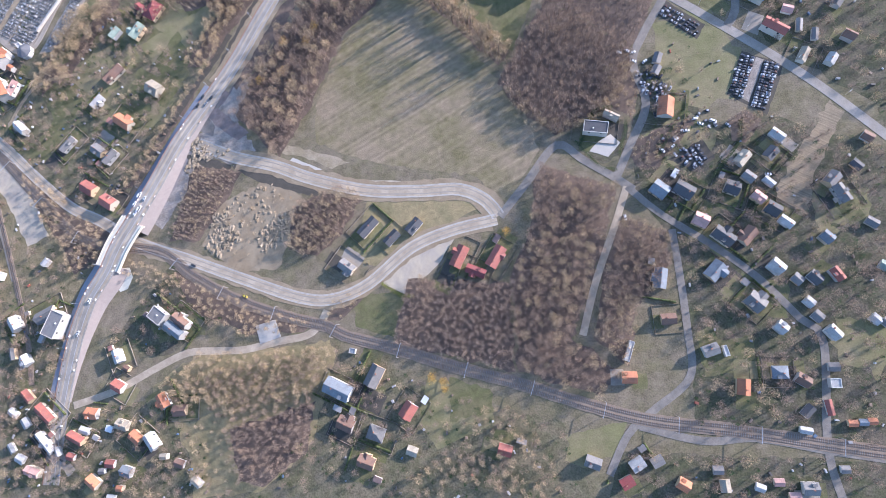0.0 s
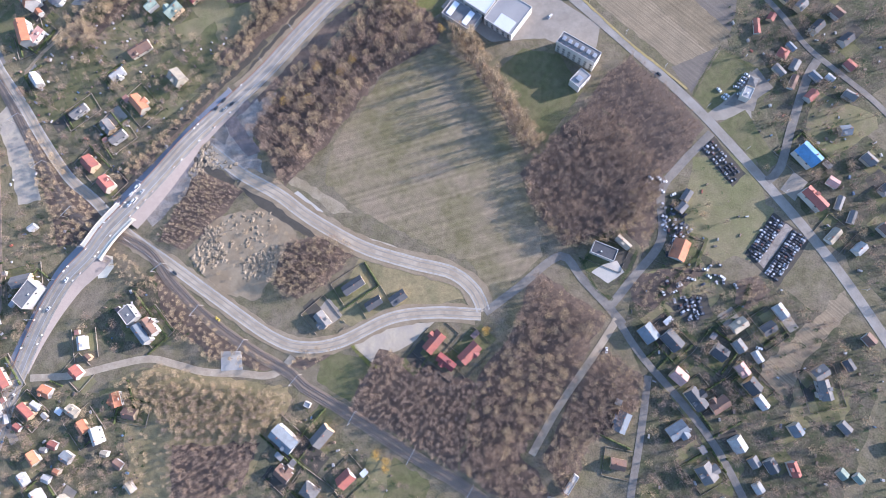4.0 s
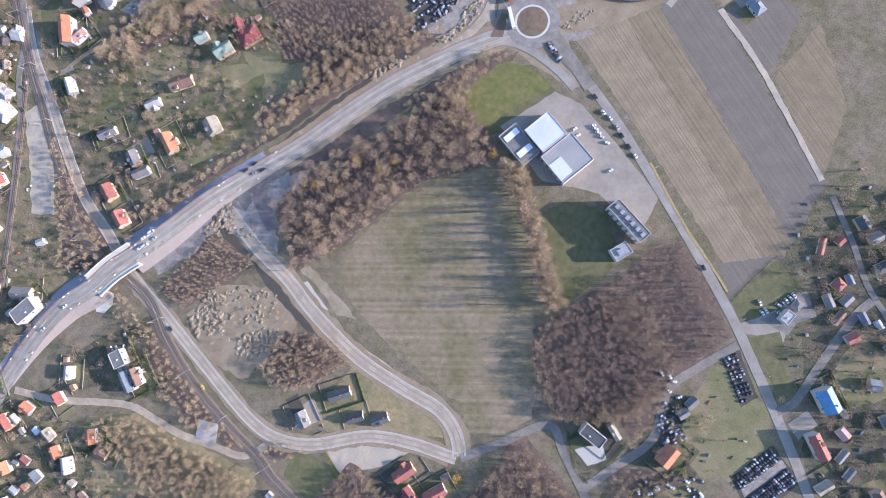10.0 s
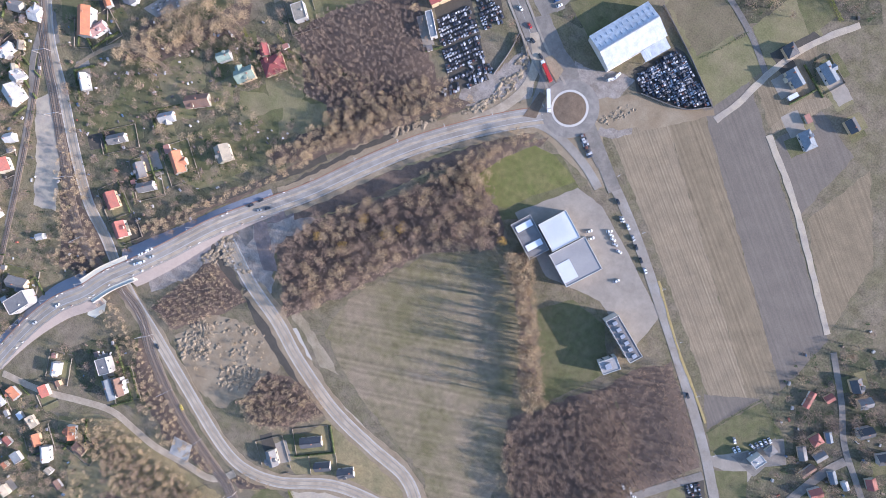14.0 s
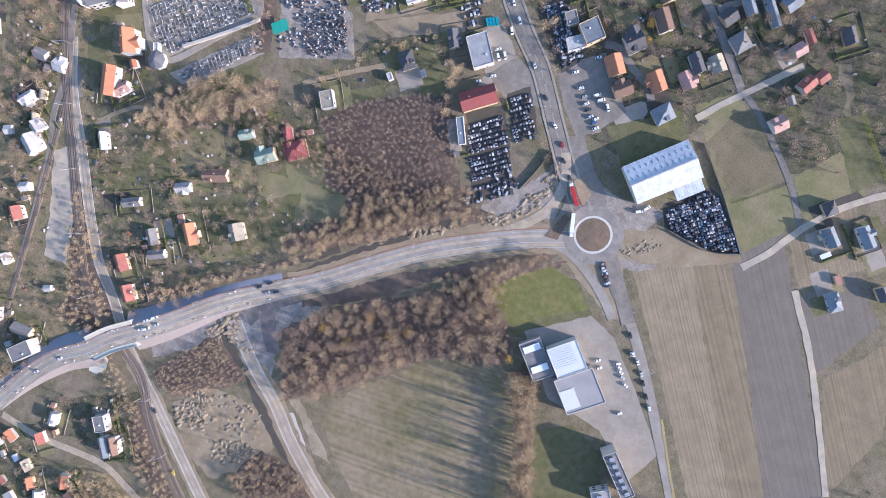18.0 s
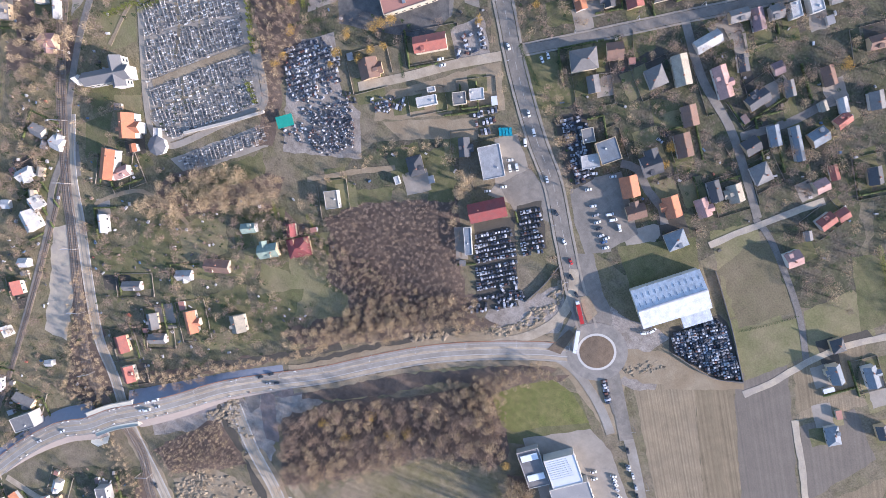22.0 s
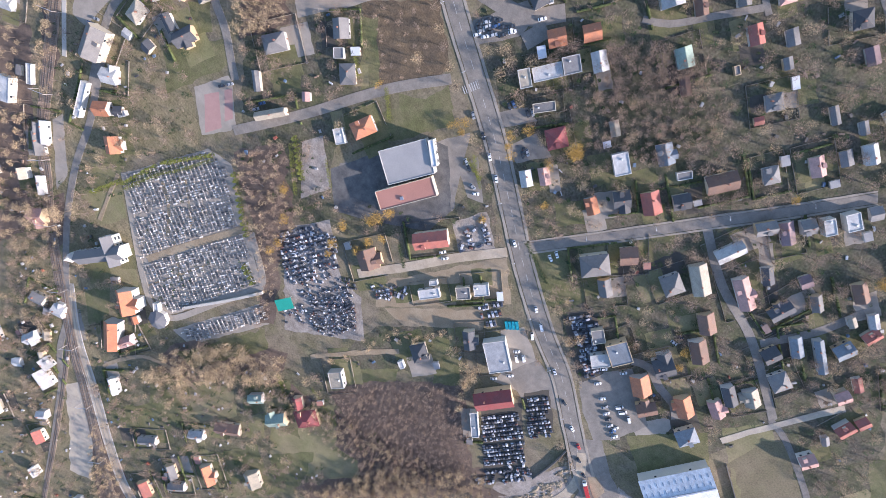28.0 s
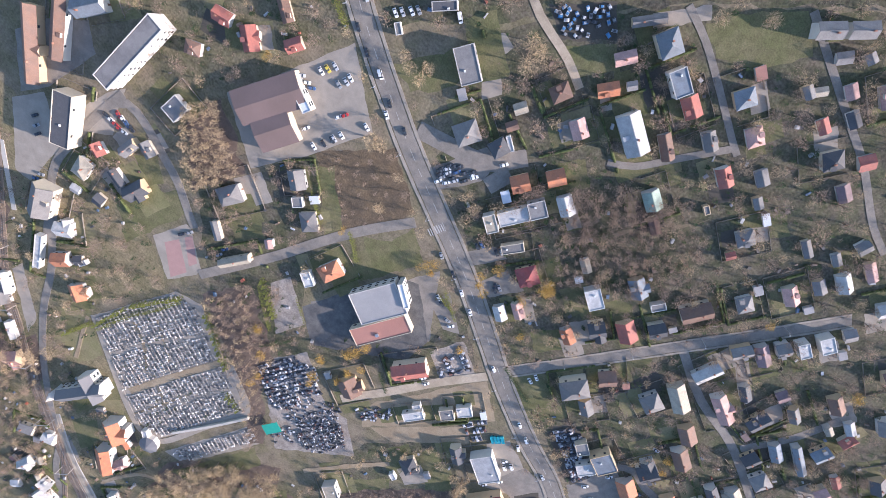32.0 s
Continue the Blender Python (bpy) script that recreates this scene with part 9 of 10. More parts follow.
for x, y in [(-240.7, 371.7), (-239.3, 373.4), (-238.0, 375.1), (-236.6, 376.8)]:
    bin_ = tagged(new("skip_bin"), "teal steel skip standing in a row beside a hall", "skip", "teal skips by the hall")
    bin_.matrix_basis = pose(x, y, 0.1, 0, 0, -30)
    part("hull", boxes((-2.6, 2.6, -0.85, 0.85, 0.0, 1.5)), TEAL, bin_)
    part("rim", boxes((-2.7, 2.7, -0.95, -0.85, 1.4, 1.6), (-2.7, 2.7, 0.85, 0.95, 1.4, 1.6), (-2.7, -2.6, -0.85, 0.85, 1.4, 1.6), (2.6, 2.7, -0.85, 0.85, 1.4, 1.6)), TEAL, bin_)
wall_line = spline([(-382.5, 198.0), (-366.1, 230.1), (-355.0, 254.2)], 4.0)
tagged(ribbon("cemetery_wall", wall_line, 0.9, 0.9, 2.2, CONCRETE, 2.4), "pale columbarium wall between cemetery sections", "wall", kind="structure")

YARD_WALL = mat("grey_yard_wall", (0.16, 0.15, 0.14), 0.9, 0.2, 0.5, 3.0)
for pts in ([(-146.5, 347.3), (-142.8, 332.5), (-140.8, 314.6)],
            [(-145.5, 347.2), (-139.0, 343.6), (-131.7, 339.4)],
            [(-84.7, 423.9), (-67.7, 417.9), (-43.3, 408.5), (-13.4, 395.1)],
            [(-13.4, 395.1), (-27.3, 381.3), (-55.0, 370.8)]):
    tagged(ribbon("yard_wall", spline(pts, 3.0), 0.2, 0.2, 2.2, YARD_WALL, 2.4), "grey board wall round a storage yard", "wall", kind="structure")

# rib lines and skylights of the big warehouse
wx, wy, wrot, wL, wW, wh = -88.1, 391.0, 72, 43.2, 25.7, 8
ribs = tagged(new("roof_skylights"), "rows of narrow skylights on the warehouse roof", "skylights")
ribs.matrix_basis = pose(wx, wy, 0, 0, 0, wrot)
for k in range(11):
    for share in (0.14, 0.34):
        yy = wW * share
        o = part("skylight", boxes((-0.22, 0.22, -1.2, 1.2, -0.1, 0.14)), mat("skylight_blue", (0.20, 0.25, 0.30), 0.3, 0.05, 1, 3), ribs)
        o.matrix_basis = pose(-wL / 2 + (k + 0.5) * wL / 11, yy, wh + (wW / 2 - yy) * 0.28 + 0.22, -math.degrees(math.atan(0.28)))
part("ridge_vent", boxes((-wL / 2, wL / 2, -0.5, 0.5, wh + wW * 0.14 + 0.1, wh + wW * 0.14 + 0.55)), STEEL, ribs)
canopy = tagged(new("loading_canopy"), "pale ribbed lean-to canopy along the warehouse side", "canopy")
canopy.matrix_basis = pose(wx, wy, 0, 0, 0, wrot)
bm = boxes((2.0, 20.5, -8.0, 0.0, -0.12, 0.12))
for k in range(10):
    box(bm, 2.4 + k * 1.9, 2.6 + k * 1.9, -8.0, 0.0, 0.12, 0.22)
part("canopy_roof", bm, roof_material('warehouse', False), canopy).matrix_basis = pose(0, -wW / 2 - 0.6, 7.4, 6)
for x in (2.4, 8.2, 14.2, 20.1):
    part("post", boxes((x - 0.15, x + 0.15, -wW / 2 - 8.1, -wW / 2 - 7.8, -0.1, 6.5)), STEEL, canopy)


# ---- gardens ----
OPEN = len(HARD)
def clear_of(x, y, margin):
    for hx, hy, hr, L, W in HOUSES:
        dx, dy = x - hx, y - hy
        if abs(dx) < 25 + margin and abs(dy) < 25 + margin:
            a = radians(-hr)
            u, v = dx * math.cos(a) - dy * math.sin(a), dx * math.sin(a) + dy * math.cos(a)
            if abs(u) < L / 2 + margin and abs(v) < W / 2 + margin:
                return False
    for x0, x1, y0, y1, shape in HARD[:OPEN]:
        if x0 < x < x1 and y0 < y < y1 and inside((x, y), shape):
            return False
    q = np.array((x, y))
    for line, half in ROADS:
        if abs(line[:, 0] - x).min() < 60 and (((line - q) ** 2).sum(1)).min() < (half + margin + 1.5) ** 2:
            return False
    return True


def yards():
    """A lawn, bed or paved yard and a hedge for each dwelling."""
    rng = random.Random(5)
    kinds = ((LAWN, "green garden lawn", "lawn"), (LAWN, "green garden lawn", "lawn"), (MEADOW, "dry garden grass", "lawn"), (PAVING, "paved house yard", "yard"), (SOIL, "dark dug garden bed", "bed"))
    for hx, hy, hr, L, W in HOUSES:
        if L * W > 420 or L * W < 50:
            continue
        a = radians(hr)
        for k in range(3):
            mt, lab, cat = kinds[rng.randrange(5)] if k else kinds[rng.randrange(3)]
            sx, sy = rng.uniform(0.5, 1.1) * L, rng.uniform(0.6, 1.2) * W
            ox, oy = (rng.choice((-1, 1)) * (L / 2 + sx * 0.5), rng.uniform(-0.4, 0.4) * W) if rng.random() < 0.5 else (rng.uniform(-0.4, 0.4) * L, rng.choice((-1, 1)) * (W / 2 + sy * 0.5))
            pts = []
            for u, v in ((-sx, -sy), (sx, -sy), (sx, sy), (-sx, sy)):
                u, v = (u * 0.8 + ox), (v * 0.8 + oy)
                pts.append((hx + u * math.cos(a) - v * math.sin(a), hy + u * math.sin(a) + v * math.cos(a)))
            if all(clear_of(p[0], p[1], -1.0) for p in pts):
                patch("garden_" + cat, pts, mt, lab + " beside a house", 0.5, 3.0)


FENCE = mat("weathered_fence", (0.24, 0.21, 0.17), 0.9, 0.2, 0.5, 3.0)


def fences():
    """Low board fences round the plots of the dwellings, broken where a road or another house stands."""
    rng = random.Random(8)
    v, f = [], []
    for hx, hy, hr, L, W in HOUSES:
        if L * W > 420 or L * W < 60:
            continue
        a = radians(hr)
        if rng.random() < 0.5:
            continue
        px, py = L / 2 + rng.uniform(4, 9), W / 2 + rng.uniform(4, 9)
        c = [(hx + u * math.cos(a) - w * math.sin(a), hy + u * math.sin(a) + w * math.cos(a)) for u, w in ((-px, -py), (px, -py), (px, py), (-px, py))]
        for i in range(4):
            p, q = np.array(c[i]), np.array(c[(i + 1) % 4])
            n = max(2, int(np.linalg.norm(q - p) / 2.4))
            d = (q - p) / n
            s = np.array([-d[1], d[0]]) / np.linalg.norm(d) * 0.05
            for k in range(n):
                m0, m1 = p + d * (k + 0.04), p + d * (k + 0.96)
                mid = (m0 + m1) / 2
                if rng.random() < 0.06 or not clear_of(mid[0], mid[1], -0.8):
                    continue
                b = len(v)
                top = rng.uniform(0.8, 1.0)
                for z in (0.0, top):
                    for e in (m0 - s, m1 - s, m1 + s, m0 + s):
                        v.append((e[0], e[1], z))
                f.extend([(b + 4, b + 5, b + 6, b + 7), (b, b + 1, b + 5, b + 4), (b + 1, b + 2, b + 6, b + 5), (b + 2, b + 3, b + 7, b + 6), (b + 3, b, b + 4, b + 7)])
    return tagged(link_mesh("garden_fences", v, f, FENCE), "low weathered board fences round garden plots", "fence", kind="stuff")


def evergreen_arrays(seed, slim=0.2):
    rng = random.Random(seed)
    wv, wf, tv, tf = [(-0.02, 0, 0), (0.02, 0, 0), (0, 0.02, 0.3)], [(0, 1, 2)], [], []
    for i in range(120):
        z = rng.random() ** 1.3
        r = slim * (1 - z) ** 0.8 * rng.uniform(0.4, 1.1) + 0.01
        a = rng.uniform(0, 2 * math.pi)
        c = Vector((math.cos(a) * r, math.sin(a) * r, z * 0.95 + 0.03))
        o = Vector((math.cos(a), math.sin(a), rng.uniform(-0.3, 0.5))) * rng.uniform(0.05, 0.10)
        s = Vector((-math.sin(a), math.cos(a), rng.uniform(-0.3, 0.3))) * rng.uniform(0.03, 0.06)
        k = len(tv)
        tv.extend([tuple(c - s), tuple(c + s), tuple(c + o)])
        tf.append((k, k + 1, k + 2))
    return np.array(wv, float), np.array(wf), np.array(tv), np.array(tf)


FIRS = [evergreen_arrays(s, 0.24) for s in range(3)]
SHRUBS = [evergreen_arrays(20 + s, 0.55) for s in range(3)]


CLUTTER = island_palette("garden_clutter_paint", [(0.0, (0.42, 0.41, 0.39)), (0.1, (0.10, 0.09, 0.08)), (0.38, (0.24, 0.17, 0.12)), (0.55, (0.33, 0.32, 0.31)), (0.72, (0.10, 0.15, 0.22)), (0.87, (0.60, 0.59, 0.57)), (0.93, (0.30, 0.10, 0.06))], 0.6)


def clutter(poly, rng):
    """Woodpiles, frames, tanks and other small garden things."""
    v, f = [], []
    for x, y in scatter(poly, 9.0, rng):
        if rng.random() < 0.78 or not clear_of(x, y, 0.6):
            continue
        a, l, w, h = rng.uniform(0, 3.2), rng.uniform(0.4, 1.5), rng.uniform(0.3, 0.9), rng.uniform(0.5, 1.8)
        c, s, b = math.cos(a), math.sin(a), len(v)
        for z, k in ((0.0, 1.0), (h, 0.92)):
            for u, t in ((-l, -w), (l, -w), (l, w), (-l, w)):
                v.append((x + (u * c - t * s) * k, y + (u * s + t * c) * k, z))
        f.extend([(b + 4, b + 5, b + 6, b + 7), (b, b + 1, b + 5, b + 4), (b + 1, b + 2, b + 6, b + 5), (b + 2, b + 3, b + 7, b + 6), (b + 3, b, b + 4, b + 7)])
    if v:
        tagged(link_mesh("garden_clutter", v, f, CLUTTER), "small sheds, woodpiles and boxes strewn in gardens", "clutter", kind="stuff")


def gardens(poly, seed, trees=8.5, shrubs=4.6, keep=0.56, hmin=4.0, hmax=8.5, soil=None):
    rng = random.Random(seed)
    poly_area("garden_ground", poly, 0.005 + 0.0007 * seed, soil or GARDEN, 0.3, 2.0, 6.0, "dark mixed ground of gardens and paths", "ground")
    spots = [(x, y, rng.uniform(hmin, hmax)) for x, y in scatter(poly, trees, rng) if rng.random() < keep and clear_of(x, y, 1.0)]
    half = [q for q in spots if rng.random() < 0.28]
    if spots:
        many(SPREAD, [q for q in spots if q not in half], "garden_trees", BARK, TWIG, "bare garden trees among the houses", "trees", rng, 1.75)
    if half:
        many(SPREAD, half, "garden_trees", BARK, TWIG_PALE, "pale bare garden trees among the houses", "trees", rng, 1.75)
    clutter(poly, rng)
    low = [(x, y, rng.uniform(1.5, 3.2)) for x, y in scatter(poly, shrubs, rng) if rng.random() < keep * 0.5 and clear_of(x, y, 0.5)]
    if low:
        many(BUSH, low, "garden_shrubs", BARK, TWIG, "bare brown shrubs in gardens", "shrubs", rng, 1.9)
    ever = [(x, y, rng.uniform(1.2, 4.5)) for x, y in scatter(poly, shrubs * 1.25, rng) if rng.random() < 0.36 and clear_of(x, y, 0.5)]
    if ever:
        many(SHRUBS + FIRS, ever, "evergreen_shrubs", BARK, NEEDLE, "dark evergreen shrubs in gardens", "shrubs", rng, 1.0)


gardens([(-418.1, 535.0), (-367.5, 600.7), (-306.7, 657.0), (-233.1, 615.2), (-279.4, 546.9), (-315.2, 493.8), (-274.3, 417.4), (-335.3, 446.3), (-394.4, 472.9)], 1, keep=0.75)
gardens([(-315.2, 493.8), (-279.4, 546.9), (-233.1, 615.2), (-64.6, 520.6), (-187.6, 387.4), (-274.3, 417.4)], 2, keep=0.75)
gardens([(-200.5, 394.8), (-143.4, 453.5), (-108.0, 538.5), (-8.3, 478.0), (-43.1, 444.1), (-89.0, 464.1), (-94.9, 421.6), (-116.2, 377.4), (-138.6, 371.8)], 3, keep=0.6)
gardens([(-396.3, 97.6), (-299.3, 235.4), (-278.8, 250.2), (-241.9, 216.7), (-210.3, 158.9), (-261.5, 22.3), (-329.8, 46.6)], 4, 10.0, 6.5, 0.45, soil=GARDEN_PALE)
gardens([(-561.9, 195.5), (-537.7, 221.9), (-428.4, 97.5), (-356.7, 40.0), (-279.0, -3.5), (-327.2, -104.9)], 5, 8.5, 5.0, 0.6, soil=GARDEN_DRY)
gardens([(-360.0, -46.7), (-297.2, -57.1), (-280.6, -177.0), (-329.2, -181.8)], 6, 7.5, 4.2, soil=GARDEN_PALE)
gardens([(-297.4, -136.1), (-185.0, -105.6), (-156.6, -175.1), (-252.1, -222.6)], 7, 7.5, 4.2, soil=GARDEN_PALE)
# paler soil here puts the brightening of haze into the ground colour
gardens([(-76.8, -70.6), (-30.5, -79.9), (-5.4, -94.0), (89.3, -111.7), (107.3, -160.6), (-119.2, -169.6), (-86.5, -127.2)], 8, 8.5, 5.0, 0.55, soil=GARDEN_PALE)
gardens([(165.7, 16.2), (136.1, 50.9), (174.0, 95.5), (224.5, 112.0), (308.3, 83.1), (288.7, -116.3), (174.6, -113.2), (170.8, -38.5)], 9, 8.0, 4.6, 0.75)
gardens([(122.8, -127.7), (288.3, -119.8), (285.4, -147.3), (118.3, -159.8)], 10, 8.5, 4.8, 0.7)
# pale soil again, lightened to look hazy
gardens([(141.8, 303.7), (162.6, 359.9), (275.5, 248.2), (200.4, 186.0)], 11, 8.5, 5.0, soil=GARDEN_PALE)
gardens([(-593.3, 326.6), (-551.5, 325.2), (-511.2, 343.5), (-450.5, 290.4), (-477.5, 246.8), (-402.7, 51.0), (-442.3, 22.8)], 12, 8.5, 4.8, soil=GARDEN_DRY)
gardens([(-472.2, 359.9), (-439.6, 427.1), (-399.0, 399.5), (-388.3, 354.8), (-369.1, 297.5), (-426.4, 308.4)], 13, 8.5, 5.0, 0.55)
gardens([(-557.3, 419.4), (-477.3, 498.0), (-463.6, 491.1), (-493.6, 423.6), (-515.6, 387.9)], 14, 8.5, 5.0, 0.55, soil=GARDEN_PALE)
gardens([(-244.1, -54.4), (-213.9, -11.9), (-166.5, -52.8), (-210.7, -82.9), (-259.5, -75.8)], 15, 10.0, 5.0, 0.5)
gardens([(-473.3, 146.5), (-221.4, 248.6), (-231.0, 160.9), (-260.2, 65.5), (-282.7, 28.4), (-394.4, 81.4)], 16, 9.5, 6.0, 0.58, soil=GARDEN_PALE)
gardens([(139.6, 152.6), (168.1, 159.0), (189.0, 92.5), (136.2, 55.1)], 17, 9.0, 5.0, 0.5)
gardens([(-290.0, 301.4), (-253.7, 348.8), (-228.0, 327.8), (-284.0, 254.6), (-291.8, 261.4)], 18, 11.0, 7.0, 0.4)
gardens([(-395.5, 326.8), (-356.9, 351.3), (-318.0, 391.7), (-323.4, 426.4), (-288.2, 401.5), (-328.1, 354.8), (-372.4, 305.1)], 19, 9.0, 6.0, 0.5)

gardens([(182.2, 255.4), (219.3, 288.8), (279.3, 161.7), (248.2, 184.5), (210.1, 205.8)], 21, 9.5, 6.0, 0.5, soil=GARDEN)
gardens([(152.5, 184.7), (193.3, 198.9), (214.8, 149.5), (188.8, 112.6), (160.7, 119.4)], 22, 13.0, 9.0, 0.4, soil=MEADOW)
gardens([(221.2, 186.3), (257.6, 236.0), (330.0, 190.0), (310.0, 110.0), (280.2, 130.1), (232.0, 168.0)], 29, 8.5, 5.0, 0.65)
gardens([(171.6, 316.4), (160.0, 335.0), (191.1, 354.4), (217.3, 380.7), (285.0, 300.0), (251.9, 252.2), (215.5, 237.1), (190.0, 262.0), (170.3, 284.7)], 30, 8.5, 5.0, 0.65)
gardens([(298.2, 133.8), (369.0, 144.9), (382.2, -68.8), (317.6, -83.6)], 23, 12.0, 8.0, 0.5, soil=GARDEN_PALE)
gardens([(-233.1, 615.2), (-64.6, 520.6), (-8.3, 478.0), (30.0, 505.0), (-60.0, 565.0), (-190.0, 645.0), (-300.0, 695.0), (-306.7, 657.0)], 20, 8.5, 5.0, 0.65)
gardens([(-495.7, 526.9), (-316.5, 689.8), (-288.8, 675.4), (-366.7, 603.0), (-417.9, 538.5), (-455.5, 499.0)], 24, 11.0, 8.0, 0.5)
gardens([(-661.3, 197.2), (-608.5, 251.9), (-377.2, -53.3), (-434.4, -136.8)], 25, 12.0, 9.0, 0.5, soil=GARDEN_DRY)
gardens([(-423.5, -100.3), (-370.5, -35.9), (-235.2, -188.9), (-288.7, -256.5)], 26, 12.0, 9.0, 0.5, soil=GARDEN_PALE)
gardens([(-519.6, 233.9), (-428.3, 236.5), (-329.2, -181.8), (-408.5, -188.1)], 27, 12.0, 9.0, 0.5, soil=GARDEN_DRY)
gardens([(-329.2, -181.8), (285.4, -147.3), (281.9, -180.5), (-321.9, -219.5)], 28, 12.0, 9.0, 0.5, soil=GARDEN_PALE)


def lawn(pts, mt):
    patch("garden_lawn", pts, mt, "green lawn between garden trees" if mt is LAWN else "pale dry grass plot between gardens", 1.5, 4.0)


lawn([(-364.3, 134.2), (-355.3, 147.3), (-305.2, 160.5), (-295.3, 138.2), (-311.3, 118.0), (-343.8, 109.1)], LAWN)
lawn([(-266.3, 136.5), (-237.3, 167.0), (-225.6, 154.4), (-242.7, 126.6)], LAWN)
lawn([(-279.7, 114.2), (-257.9, 125.2), (-231.9, 131.1), (-251.7, 102.8), (-266.5, 99.6)], MEADOW)
lawn([(-277.0, 180.8), (-219.0, 217.4), (-207.4, 206.9), (-230.7, 174.7), (-262.0, 163.8)], MEADOW)
lawn([(-388.5, 88.3), (-374.0, 94.0), (-337.9, 80.1), (-335.9, 66.2), (-370.5, 79.8)], LAWN)
lawn([(-312.3, 83.9), (-299.3, 92.1), (-284.6, 86.4), (-294.1, 72.1)], LAWN)
lawn([(-310.4, 101.4), (-291.7, 115.3), (-267.6, 101.6), (-283.2, 89.1)], LAWN)
lawn([(-314.3, 187.1), (-296.7, 222.0), (-282.8, 203.7), (-295.0, 171.1)], LAWN)
lawn([(-337.3, 149.8), (-319.5, 182.9), (-298.9, 165.3), (-311.6, 129.4)], MEADOW)
lawn([(-280.2, 207.4), (-262.5, 236.2), (-235.9, 210.6), (-245.2, 183.6)], MEADOW)
lawn([(-289.7, 120.0), (-272.3, 161.0), (-245.6, 146.1), (-262.8, 104.8)], LAWN)
lawn([(-358.4, 90.1), (-342.0, 128.2), (-315.3, 106.4), (-325.2, 66.0)], LAWN)
lawn([(-260.9, 162.1), (-243.0, 193.9), (-227.3, 164.3), (-237.2, 142.9)], LAWN)
lawn([(-504.8, 318.0), (-479.4, 353.9), (-469.3, 343.4), (-484.9, 298.9)], LAWN)
lawn([(-485.4, 242.7), (-474.7, 236.7), (-470.6, 204.2), (-482.4, 196.2), (-491.1, 222.1)], MEADOW)
lawn([(-452.7, 158.6), (-434.6, 202.4), (-424.0, 189.7), (-438.6, 151.4)], LAWN)
lawn([(-438.5, 142.9), (-426.8, 156.8), (-406.9, 133.5), (-410.8, 122.9)], LAWN)
lawn([(-423.8, 168.6), (-415.0, 183.0), (-388.5, 157.7), (-390.0, 144.1)], LAWN)
lawn([(-362.9, 163.0), (-335.3, 235.0), (-323.3, 226.2), (-344.8, 168.0)], LAWN)
lawn([(-510.5, 349.1), (-500.5, 359.3), (-488.8, 348.7), (-494.5, 338.2)], LAWN)
lawn([(-452.5, 359.4), (-440.1, 377.5), (-427.4, 367.3), (-437.5, 351.6)], LAWN)
lawn([(-434.7, 422.8), (-427.9, 429.7), (-401.2, 404.7), (-406.0, 394.9)], LAWN)
lawn([(-441.3, 490.0), (-423.8, 517.1), (-410.1, 523.2), (-415.2, 500.7), (-425.9, 486.7)], LAWN)
lawn([(-274.6, 409.7), (-256.9, 429.5), (-225.1, 419.7), (-237.6, 394.8)], LAWN)
lawn([(-242.5, 467.2), (-231.6, 485.1), (-212.5, 470.9), (-222.4, 459.1)], LAWN)
lawn([(-198.1, 456.3), (-184.8, 469.7), (-166.1, 460.2), (-182.7, 448.6)], LAWN)
lawn([(-216.0, 506.1), (-201.5, 527.3), (-174.5, 512.6), (-191.1, 499.6)], LAWN)
lawn([(-285.0, 441.4), (-276.4, 455.0), (-263.7, 448.2), (-272.3, 434.4)], LAWN)
lawn([(-360.7, 538.2), (-348.7, 552.7), (-336.5, 546.3), (-348.6, 531.5)], LAWN)
lawn([(-272.1, 567.3), (-258.9, 583.1), (-244.5, 576.3), (-257.9, 560.4)], LAWN)
lawn([(10.4, -85.8), (38.5, -92.1), (42.9, -106.8), (11.4, -116.0)], LAWN)
lawn([(-233.3, -49.6), (-196.0, -41.3), (-178.6, -65.3), (-215.3, -73.8)], LAWN)
lawn([(206.2, -5.6), (235.3, -11.9), (233.8, -35.0), (208.4, -32.4)], LAWN)
lawn([(177.5, -53.5), (211.2, -47.5), (213.2, -70.2), (180.2, -76.0)], LAWN)
lawn([(254.6, 57.4), (290.9, 54.3), (288.6, 30.3), (255.9, 29.3)], MEADOW)
patch("villa_yard", [(100.6, 84.8), (108.8, 110.9), (131.2, 106.6), (127.3, 79.4), (116.0, 72.0)], GARDEN, "dark shaded garden of a villa", 0.8)
poly_area("terrace", [(106.2, 82.0), (113.0, 90.0), (121.2, 95.4), (128.2, 88.8), (119.6, 77.7)], 0.19, CONCRETE, 0.4, 0.3, 3.0, "pale paved terrace of a villa", "terrace")
patch("asphalt_yard", [(-373.6, 340.0), (-384.9, 349.3), (-375.7, 373.2), (-360.4, 408.7), (-349.0, 414.1), (-318.6, 390.7), (-317.3, 371.6), (-346.3, 346.4), (-363.8, 332.6)], DARK_YARD, "dark stained asphalt yard round a trade hall", 0.4)
patch("gravel_lot", [(-408.1, 346.5), (-402.4, 359.3), (-375.9, 341.5), (-383.8, 320.9)], WASTE, "grey gravel car lot behind a hedge", 0.4)
lawn([(-390.3, 384.8), (-388.2, 396.2), (-373.0, 430.0), (-356.8, 423.5), (-372.5, 389.9)], LAWN)
